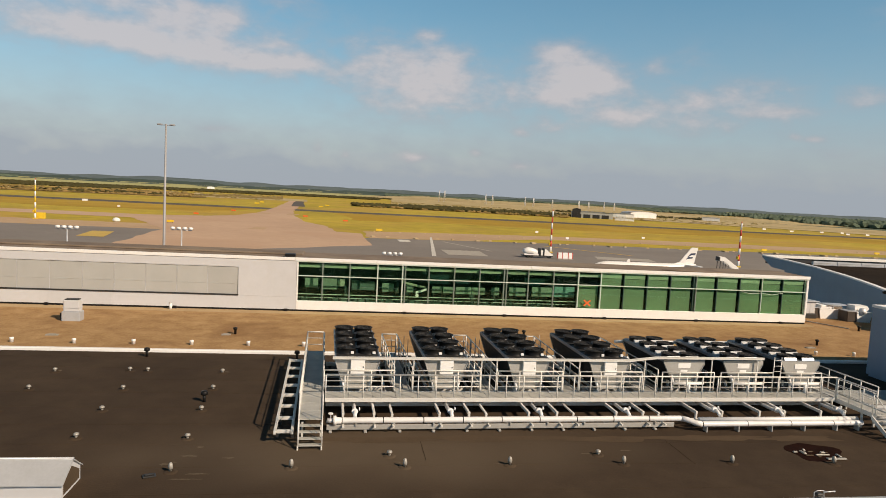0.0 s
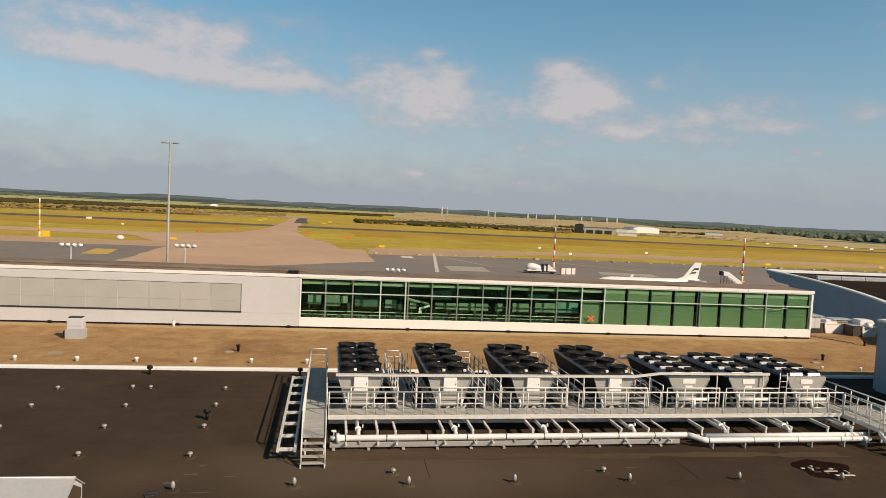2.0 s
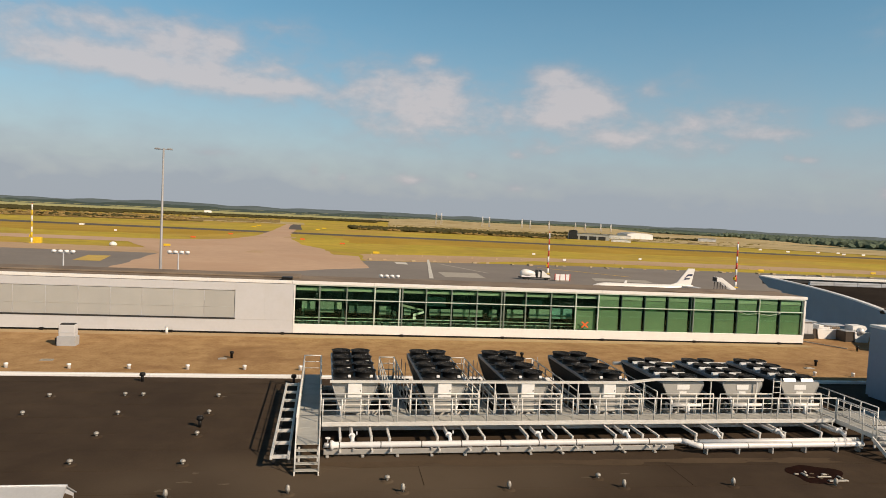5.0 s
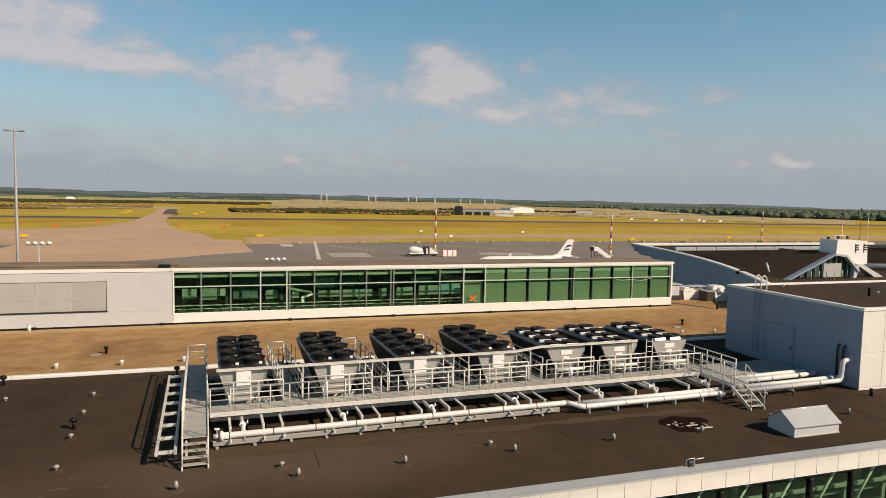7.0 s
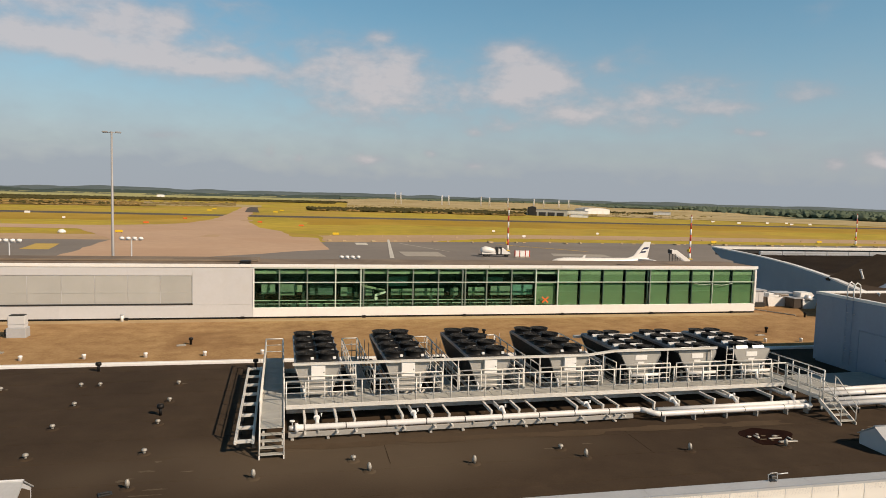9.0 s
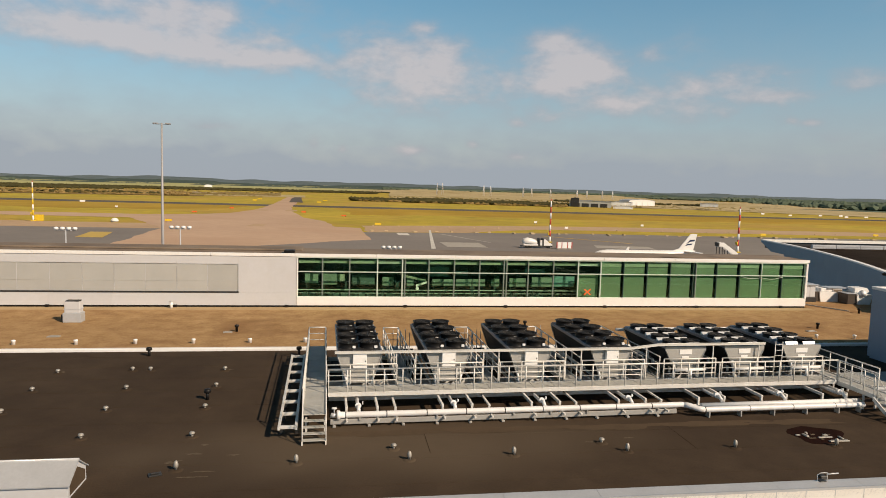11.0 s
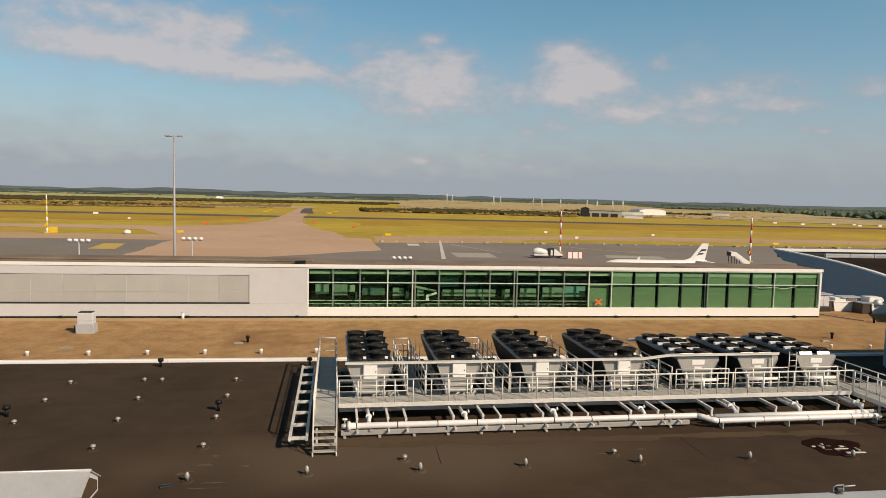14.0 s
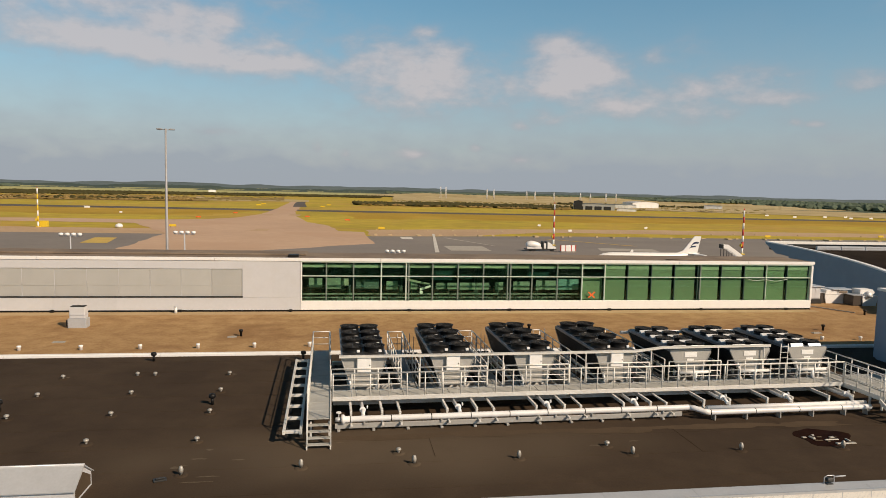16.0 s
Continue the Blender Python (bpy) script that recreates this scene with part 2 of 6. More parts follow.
M = dict(
    bitumen=mat("bitumen", (0.071, 0.050, 0.033), (0.043, 0.030, 0.020), 0.9, big=0.7, small=14, bump=0.3, stain=(0.034, 0.023, 0.016), stain_scale=0.09, stain_amt=0.75, spec=0.12),
    seam=mat("felt_seam", (0.056, 0.040, 0.027), (0.042, 0.030, 0.020), 0.9, big=1.4, small=8, bump=0.3, spec=0.05),
    grit=mat("pale_grit", (0.47, 0.345, 0.20), (0.36, 0.255, 0.135), 0.95, big=0.8, small=9, bump=0.5, mixb=0.6, stain=(0.30, 0.20, 0.10), stain_scale=0.3, stain_amt=0.5, spec=0.2),
    wet=mat("wet_bitumen", (0.024, 0.009, 0.006), (0.010, 0.005, 0.004), 0.8, big=1.4, small=8, bump=0.3, spec=0.03),
    gravel=mat("gravel", (0.46, 0.30, 0.145), (0.27, 0.155, 0.066), 0.95, big=0.9, small=9, bump=0.7, mixb=0.62, stain=(0.19, 0.095, 0.04), stain_scale=0.22, stain_amt=0.7, spec=0.2),
    white=mat("white_cladding", (0.585, 0.595, 0.62), (0.54, 0.55, 0.57), 0.45, big=0.5, small=5, bump=0.04, stain=(0.50, 0.49, 0.47), stain_scale=0.5, stain_amt=0.25, vary=0.02),
    fascia=mat("fascia_paint", (0.81, 0.79, 0.75), (0.77, 0.75, 0.71), 0.45, big=0.5, small=2, bump=0.02, stain=(0.68, 0.64, 0.58), stain_scale=0.5, stain_amt=0.2, vary=0.025),
    screen=mat("perforated_screen", (0.47, 0.475, 0.455), (0.41, 0.415, 0.40), 0.5, metal=0.1, big=0.6, small=30, bump=0.2, vary=0.04),
    # cladding with the blue-grey of shade put into its colour
    shadeblue=mat("shade_blue_cladding", (0.25, 0.325, 0.435), (0.225, 0.29, 0.39), 0.45, big=0.4, small=6, bump=0.05, vary=0.03),
    steel=mat("galvanised_steel", (0.745, 0.735, 0.70), (0.62, 0.61, 0.58), 0.5, metal=0.12, big=3.0, small=26, bump=0.06),
    grating=mat("steel_grating", (0.50, 0.50, 0.465), (0.36, 0.36, 0.34), 0.55, metal=0.1, big=2.0, small=40, bump=0.4),
    darksteel=mat("dark_steel", (0.06, 0.06, 0.06), (0.04, 0.04, 0.04), 0.5, metal=0.5, big=2.0, small=18, bump=0.08),
    black=mat("black_plastic", (0.013, 0.012, 0.012), (0.008, 0.008, 0.008), 0.5, big=3.0, small=20, bump=0.05, spec=0.25),
    pipe=mat("pipe_jacket", (0.77, 0.775, 0.78), (0.68, 0.685, 0.69), 0.4, metal=0.0, big=1.2, small=14, bump=0.04, stain=(0.42, 0.38, 0.32), stain_scale=0.8, stain_amt=0.3),
    casing=mat("cooler_casing", (0.41, 0.405, 0.385), (0.335, 0.33, 0.315), 0.5, metal=0.1, big=1.5, small=12, bump=0.04),
    # curved terminal wall: the blue of its shaded side is in this colour
    shadewall=mat("shade_blue_panel", (0.145, 0.275, 0.375), (0.12, 0.235, 0.325), 0.5, big=0.3, small=4, bump=0.03),
    casing_blue=mat("cooler_deck", (0.22, 0.25, 0.28), (0.15, 0.17, 0.20), 0.4, metal=0.4, big=1.5, small=12, bump=0.04),
    coil=mat("cooler_coil", (0.024, 0.026, 0.028), (0.013, 0.014, 0.015), 0.6, metal=0.0, big=2.0, small=60, bump=0.4, spec=0.2),
    label=mat("white_label", (0.84, 0.84, 0.83), (0.77, 0.77, 0.76), 0.5, big=2, small=8, bump=0.02),
    sheet=mat("zinc_sheet", (0.55, 0.57, 0.60), (0.46, 0.48, 0.505), 0.4, metal=0.3, big=0.9, small=12, bump=0.05),
    mastgrey=mat("weathered_mast", (0.38, 0.38, 0.39), (0.29, 0.29, 0.30), 0.6, metal=0.2, big=0.5, small=6, bump=0.0),
    ventgrey=mat("vent_metal", (0.44, 0.425, 0.39), (0.31, 0.295, 0.265), 0.5, metal=0.3, big=4, small=20, bump=0.05),
    roofbrown=mat("aged_roof_felt", (0.26, 0.20, 0.14), (0.17, 0.13, 0.10), 0.9, big=0.4, small=9, bump=0.2, stain=(0.10, 0.07, 0.05), stain_scale=0.3, stain_amt=0.6),
    rustfelt=mat("rusty_felt", (0.100, 0.071, 0.046), (0.070, 0.050, 0.033), 0.9, big=0.9, small=12, bump=0.2, spec=0.1),
    scuff=mat("scuffed_felt", (0.15, 0.12, 0.085), (0.075, 0.058, 0.04), 0.9, big=1.5, small=9, bump=0.2, spec=0.1),
    concrete=mat("concrete", (0.42, 0.39, 0.34), (0.32, 0.29, 0.25), 0.9, big=0.5, small=10, bump=0.2),
    mullion=mat("painted_mullion", (0.20, 0.25, 0.22), (0.14, 0.18, 0.155), 0.45, big=2, small=12, bump=0.03),
    mullion_light=mat("white_mullion", (0.55, 0.64, 0.57), (0.45, 0.53, 0.47), 0.45, big=2, small=12, bump=0.03),
    greenwall=mat("green_panel", (0.17, 0.225, 0.150), (0.145, 0.195, 0.128), 0.7, big=0.8, small=5, bump=0.05, vary=0.08),
    blind_pale=mat("pale_green_blind", (0.33, 0.385, 0.29), (0.25, 0.295, 0.22), 0.7, big=0.8, small=5, bump=0.05, vary=0.15),
    blind_old=mat("faded_blind", (0.17, 0.235, 0.145), (0.12, 0.175, 0.11), 0.7, big=0.8, small=5, bump=0.05, vary=0.1),
    inside=mat("interior_wall", (0.46, 0.48, 0.43), (0.32, 0.34, 0.30), 0.8, big=0.7, small=5, bump=0.05),
    stand_in_panel=mat("window_stand_in_panel", (0.20, 0.275, 0.215), (0.14, 0.20, 0.155), 0.7, big=0.9, small=5, bump=0.05, vary=0.2),
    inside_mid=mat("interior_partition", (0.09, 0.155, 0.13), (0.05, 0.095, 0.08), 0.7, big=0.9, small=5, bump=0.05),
    inside_teal=mat("interior_teal", (0.16, 0.34, 0.32), (0.10, 0.22, 0.21), 0.6, big=0.9, small=5, bump=0.05),
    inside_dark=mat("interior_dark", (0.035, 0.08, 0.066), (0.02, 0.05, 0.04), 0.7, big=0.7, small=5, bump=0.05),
    orange=mat("orange_paint", (0.80, 0.16, 0.03), (0.7, 0.12, 0.02), 0.5, big=3, small=12, bump=0.03),
    red=mat("red_paint", (0.62, 0.07, 0.04), (0.5, 0.05, 0.03), 0.5, big=1, small=12, bump=0.03),
    yellow=mat("yellow_paint", (0.75, 0.52, 0.02), (0.62, 0.42, 0.02), 0.6, big=1, small=6, bump=0.03),
    roadpaint=mat("road_paint", (0.68, 0.66, 0.60), (0.50, 0.48, 0.44), 0.8, big=0.2, small=3, bump=0.03),
    roadyellow=mat("road_yellow", (0.62, 0.42, 0.08), (0.42, 0.30, 0.08), 0.8, big=0.3, small=3, bump=0.03),
    asphalt=mat("asphalt", (0.235, 0.21, 0.19), (0.18, 0.16, 0.145), 0.9, big=0.03, small=0.6, bump=0.0, stain=(0.26, 0.235, 0.205), stain_scale=0.02, stain_amt=0.6, spec=0.3),
    palepave=mat("pale_pavement", (0.52, 0.37, 0.23), (0.40, 0.275, 0.17), 0.92, big=0.02, small=0.4, bump=0.0, spec=0.2),
    taxiway=mat("taxiway_concrete", (0.55, 0.385, 0.27), (0.45, 0.31, 0.215), 0.92, big=0.015, small=0.3, bump=0.0, stain=(0.46, 0.305, 0.205), stain_scale=0.022, stain_amt=0.75, spec=0.2),
    runway=mat("runway_asphalt", (0.125, 0.105, 0.09), (0.075, 0.065, 0.058), 0.9, big=0.02, small=0.3, bump=0.0, spec=0.3),
    grass=mat("dry_grass", (0.54, 0.405, 0.055), (0.30, 0.245, 0.04), 0.95, big=0.016, small=0.12, bump=0.0, mixb=0.55, stain=(0.46, 0.27, 0.085), stain_scale=0.011, stain_amt=0.75, spec=0.1),
    ochre=mat("ochre_grass", (0.45, 0.285, 0.038), (0.29, 0.20, 0.03), 0.95, big=0.02, small=0.25, bump=0.0, mixb=0.55, stain=(0.50, 0.34, 0.06), stain_scale=0.012, stain_amt=0.8, spec=0.1),
    dry=mat("dry_tufts", (0.34, 0.27, 0.10), (0.22, 0.18, 0.07), 0.95, big=0.02, small=0.2, bump=0.0, spec=0.1),
    meadow=mat("pale_meadow", (0.46, 0.43, 0.20), (0.35, 0.34, 0.15), 0.95, big=0.004, small=0.03, bump=0.0, spec=0.1),
    sand=mat("pale_sand", (0.60, 0.47, 0.30), (0.44, 0.33, 0.19), 0.95, big=0.03, small=0.2, bump=0.0, spec=0.1),
    heath=mat("brown_heath", (0.30, 0.20, 0.07), (0.13, 0.10, 0.035), 0.95, big=0.02, small=0.12, bump=0.0, mixb=0.5, stain=(0.42, 0.29, 0.12), stain_scale=0.015, stain_amt=0.7, spec=0.1),
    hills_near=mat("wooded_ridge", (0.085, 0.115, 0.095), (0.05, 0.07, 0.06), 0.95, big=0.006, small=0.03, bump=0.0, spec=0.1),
    # distance haze is painted in: lighter and bluer than real woods
    hills=mat("hazy_hill_woods", (0.145, 0.18, 0.185), (0.095, 0.125, 0.13), 0.95, big=0.004, small=0.02, bump=0.0, spec=0.1),
    earth=mat("bare_earth", (0.55, 0.43, 0.25), (0.36, 0.30, 0.15), 0.95, big=0.03, small=0.2, bump=0.0, stain=(0.30, 0.23, 0.085), stain_scale=0.012, stain_amt=0.75, spec=0.1),
    bush=mat("bush_leaves", (0.085, 0.074, 0.028), (0.045, 0.042, 0.016), 0.9, big=0.05, small=0.5, bump=0.0, spec=0.1),
    # leaf greens raised to include the haze of distance
    tree=mat("hazed_forest_leaves", (0.12, 0.155, 0.108), (0.095, 0.125, 0.088), 0.9, big=0.02, small=0.3, bump=0.0, spec=0.1),
    plane=mat("aircraft_paint", (0.80, 0.79, 0.77), (0.74, 0.73, 0.71), 0.3, big=0.2, small=2, bump=0.0),
    navy=mat("navy_paint", (0.02, 0.035, 0.09), (0.015, 0.027, 0.07), 0.35, big=1, small=6, bump=0.0),
    brown_box=mat("brown_sheet", (0.07, 0.052, 0.04), (0.045, 0.035, 0.028), 0.6, big=1.2, small=9, bump=0.06),
    bright_metal=mat("bright_metal", (0.80, 0.82, 0.84), (0.70, 0.72, 0.74), 0.45, metal=0.3, big=2, small=12, bump=0.03),
    rubber=mat("rubber", (0.02, 0.02, 0.02), (0.013, 0.013, 0.013), 0.7, big=1, small=10, bump=0.05),
    glass_green=glass("green_glass", (0.76, 0.92, 0.80), 1.38),
    glass_dark=glass("dark_glass", (0.56, 0.74, 0.62), 0),
)



def weathered(mt, pale, cx, cy, rx, ry, amount):
    """Adds a broad dusty area with a ragged edge to a roof surface."""
    nt = mt.node_tree
    N, L = nt.nodes.new, nt.links.new
    base = nt.nodes["Principled BSDF"].inputs["Base Color"]
    src = base.links[0].from_socket
    geo, mp, ln, nz, mr, mx = N("ShaderNodeNewGeometry"), N("ShaderNodeMapping"), N("ShaderNodeVectorMath"), N("ShaderNodeTexNoise"), N("ShaderNodeMapRange"), N("ShaderNodeMix")
    mp.vector_type = "TEXTURE"
    mp.inputs["Location"].default_value, mp.inputs["Scale"].default_value = (cx, cy, 0), (rx, ry, 1)
    ln.operation = "LENGTH"
    nz.inputs["Scale"].default_value, nz.inputs["Detail"].default_value = 0.35, 8
    ad = N("ShaderNodeMath")
    ad.operation, ad.inputs[2].default_value = "MULTIPLY_ADD", -0.55
    ad.inputs[1].default_value = 1.1
    su = N("ShaderNodeMath")
    L(geo.outputs["Position"], mp.inputs["Vector"])
    L(geo.outputs["Position"], nz.inputs["Vector"])
    L(mp.outputs[0], ln.inputs[0])
    L(nz.outputs[0], ad.inputs[0])
    L(ad.outputs[0], su.inputs[0])
    L(ln.outputs["Value"], su.inputs[1])
    mr.interpolation_type = "SMOOTHSTEP"
    mr.inputs["From Min"].default_value, mr.inputs["From Max"].default_value = 0.2, 1.25
    mr.inputs["To Min"].default_value, mr.inputs["To Max"].default_value = amount, 0.0
    L(su.outputs[0], mr.inputs["Value"])
    mx.data_type = "RGBA"
    L(mr.outputs[0], mx.inputs[0])
    L(src, mx.inputs[6])
    mx.inputs[7].default_value = rgba(pale)
    L(mx.outputs[2], base)


weathered(M["bitumen"], (0.135, 0.104, 0.072), 1.5, 23.8, 10.0, 3.0, 0.5)

# ---------------------------------------------------------------- mesh helpers
MESHES = {}


def mesh_of(name, bm, material=None, smooth=False):
    me = bpy.data.meshes.new(name)
    bmesh.ops.recalc_face_normals(bm, faces=bm.faces[:])
    bm.to_mesh(me)
    bm.free()
    if smooth:
        me.polygons.foreach_set("use_smooth", [p.loop_total == 4 for p in me.polygons])
    if material:
        me.materials.append(M[material])
    return me


def thing(name, label, category, at=(0, 0, 0), rz=0, group="", kind=""):
    """An Empty at a thing's base, which carries its parts."""
    ob = new(name)
    ob.empty_display_size = 0.2
    ob.matrix_basis = pose(*at, 0, 0, rz)
    return tagged(ob, label, category, group, kind)


def put(name, me, parent=None, m=None, label=""):
    ob = new(name, me)
    ob.parent = parent
    if m is not None:
        ob.matrix_basis = m
    return tagged(ob, label)


def part(name, bm, material, parent, label="", smooth=False, m=None):
    return put(name, mesh_of(name, bm, material, smooth), parent, m, label)


def bm_box(bm, x0, y0, z0, x1, y1, z1, bevel=0.0):
    """Adds a box with chamfered edges."""
    r = bmesh.ops.create_cube(bm, size=1.0)
    vs = r["verts"]
    for v in vs:
        v.co = Vector(((x0 + x1) / 2 + v.co.x * (x1 - x0), (y0 + y1) / 2 + v.co.y * (y1 - y0), (z0 + z1) / 2 + v.co.z * (z1 - z0)))
    if bevel:
        es = list({e for v in vs for e in v.link_edges})
        bmesh.ops.bevel(bm, geom=es, offset=bevel, segments=1, affect="EDGES")
    return bm


def box_mesh(name, sx, sy, sz, material, bevel=0.01):
    """A chamfered block, its base centred on the origin; alike blocks share one mesh."""
    key = (name, round(sx, 3), round(sy, 3), round(sz, 3), material)
    if key not in MESHES:
        MESHES[key] = mesh_of(name, bm_box(bmesh.new(), -sx / 2, -sy / 2, 0, sx / 2, sy / 2, sz, min(bevel, 0.3 * min(sx, sy, sz))), material)
    return MESHES[key]


def block(name, parent, x0, y0, z0, x1, y1, z1, material, bevel=0.01, label=""):
    me = box_mesh(name, x1 - x0, y1 - y0, z1 - z0, material, bevel)
    return put(name, me, parent, pose((x0 + x1) / 2, (y0 + y1) / 2, z0), label)


def bm_tube(bm, pts, r, n=10, cap=True):
    """Adds a round tube along a line of points."""
    pts = [Vector(p) for p in pts]
    rings, u = [], None
    for i, p in enumerate(pts):
        a = (pts[i] - pts[i - 1]).normalized() if i else (pts[1] - pts[0]).normalized()
        b = (pts[i + 1] - pts[i]).normalized() if i + 1 < len(pts) else a
        d = (a + b).normalized()
        s = 1.0 / max(0.5, d.dot(a))
        if u is None:
            u = d.cross(Vector((0, 0, 1)) if abs(d.z) < 0.9 else Vector((1, 0, 0)))
        u = (u - d * u.dot(d)).normalized()
        v = d.cross(u)
        rr = r[i] if isinstance(r, (list, tuple)) else r
        rings.append([bm.verts.new(p + rr * s * (u * math.cos(2 * math.pi * k / n) + v * math.sin(2 * math.pi * k / n))) for k in range(n)])
    for a, b in zip(rings, rings[1:]):
        for k in range(n):
            bm.faces.new((a[k], a[(k + 1) % n], b[(k + 1) % n], b[k]))
    if cap:
        bm.faces.new(rings[0])
        bm.faces.new(rings[-1])
    return bm


def tube(name, parent, pts, r, material, n=8, label="", smooth=True, cap=True):
    return part(name, bm_tube(bmesh.new(), pts, r, n, cap), material, parent, label, smooth)


def bm_lathe(bm, profile, n=20):
    """Adds a turned shape about z from (radius, height) pairs."""
    rings = []
    for r, z in profile:
        rings.append([bm.verts.new((r * math.cos(2 * math.pi * k / n), r * math.sin(2 * math.pi * k / n), z)) for k in range(n)])
    for a, b in zip(rings, rings[1:]):
        for k in range(n):
            bm.faces.new((a[k], a[(k + 1) % n], b[(k + 1) % n], b[k]))
    return bm


def bm_prism(bm, outline, axis, a0, a1):
    """Adds an outline of two-number points drawn out along an axis ('x': points are y, z; 'y': x, z; 'z': x, y)."""
    def at(p, a):
        return {"x": (a, p[0], p[1]), "y": (p[0], a, p[1]), "z": (p[0], p[1], a)}[axis]
    lo, hi = [bm.verts.new(at(p, a0)) for p in outline], [bm.verts.new(at(p, a1)) for p in outline]
    n = len(outline)
    for k in range(n):
        bm.faces.new((lo[k], lo[(k + 1) % n], hi[(k + 1) % n], hi[k]))
    bm.faces.new(lo)
    bm.faces.new(hi)
    return bm


def ragged(pts, step, amp):
    """The same outline with its long sides broken into short, slightly uneven ones."""
    r, out = random.Random(len(pts) * 31 + int(pts[0][0])), []
    for (xa, ya), (xb, yb) in zip(pts, pts[1:] + pts[:1]):
        n = max(1, min(60, int(math.hypot(xb - xa, yb - ya) / step)))
        out.append((xa, ya))
        for k in range(1, n):
            out.append((xa + (xb - xa) * k / n + r.uniform(-amp, amp), ya + (yb - ya) * k / n + r.uniform(-amp, amp)))
    return out


def flat(name, outline, z, material, label="", category="", thick=0.04, parent=None, rough=None):
    """A thin slab with a given outline, its top at z."""
    if rough:
        outline = ragged(list(outline), *rough)
    ob = part(name, bm_prism(bmesh.new(), outline, "z", z - thick, z), material, parent)
    if label:
        tagged(ob, label, category, kind="structure")
    return ob

# ---------------------------------------------------------------- ground and airfield
GZ = -12.0


def ground_sheet():
    bm = bmesh.new()
    n, rad = 64, (60, 200, 500, 1000, 2000, 3200, 4600)
    rings = [[bm.verts.new((r * math.cos(2 * math.pi * k / n), 20 + r * math.sin(2 * math.pi * k / n), GZ)) for k in range(n)] for r in rad]
    bm.faces.new(rings[0])
    for a, b in zip(rings, rings[1:]):
        for k in range(n):
            bm.faces.new((a[k], a[(k + 1) % n], b[(k + 1) % n], b[k]))
    return tagged(part("ground", bm, "grass", None), "dry yellow-green airfield grass reaching the horizon", "ground", kind="structure")


ground_sheet()
flat("apron", [(-420, -60), (420, -60), (420, 311), (110, 311), (12, 296), (-75, 296), (-420, 292)], GZ + 0.04, "asphalt", "grey asphalt aircraft apron with pale patches", "apron")
flat("pavement", [(12, 297), (60, 305), (100, 337), (520, 330), (520, 362), (180, 374), (88, 362), (10, 340)], GZ + 0.06, "palepave", "pale sandy paved shoulder along the apron", "pavement", rough=(9, 1.3))
flat("pavement", [(-520, 292), (-75, 296), (-86, 328), (-520, 338)], GZ + 0.06, "palepave", "pale sandy paved shoulder along the apron", "pavement", rough=(9, 1.3))
flat("road", [(-900, 628), (-300, 624), (300, 600), (1200, 566), (1200, 530), (300, 565), (-300, 582), (-900, 586)], GZ + 0.05, "runway", "long dark asphalt runway across the grass", "runway", rough=(30, 0.8))
flat("taxiway", [(-72, 222), (-30, 224), (-19, 232), (11.5, 257), (9, 322), (-3, 328), (-8, 367), (-22, 404), (-32, 466), (-41, 570), (-42, 640), (-50, 830), (-55, 980), (-72, 980), (-68, 830), (-62, 640), (-61, 560), (-62, 494), (-70, 445), (-82, 424), (-110, 408), (-380, 400), (-380, 385), (-110, 372), (-90, 330), (-75, 296)], GZ + 0.09, "taxiway", "worn reddish-brown concrete taxiway leading to the runway", "taxiway", rough=(8, 0.9))
flat("taxiway_strip", [(-38, 690), (-48, 830), (-55, 980), (-64, 980), (-60, 830), (-52, 690)], GZ + 0.12, "runway", "dark rubber-stained strip on the taxiway", "taxiway")

# ---------------------------------------------------------------- the near building with the dark roof
Y0, Y1, YB = 18.62, 38.15, 51.25
XW, XE = -34.0, 62.0


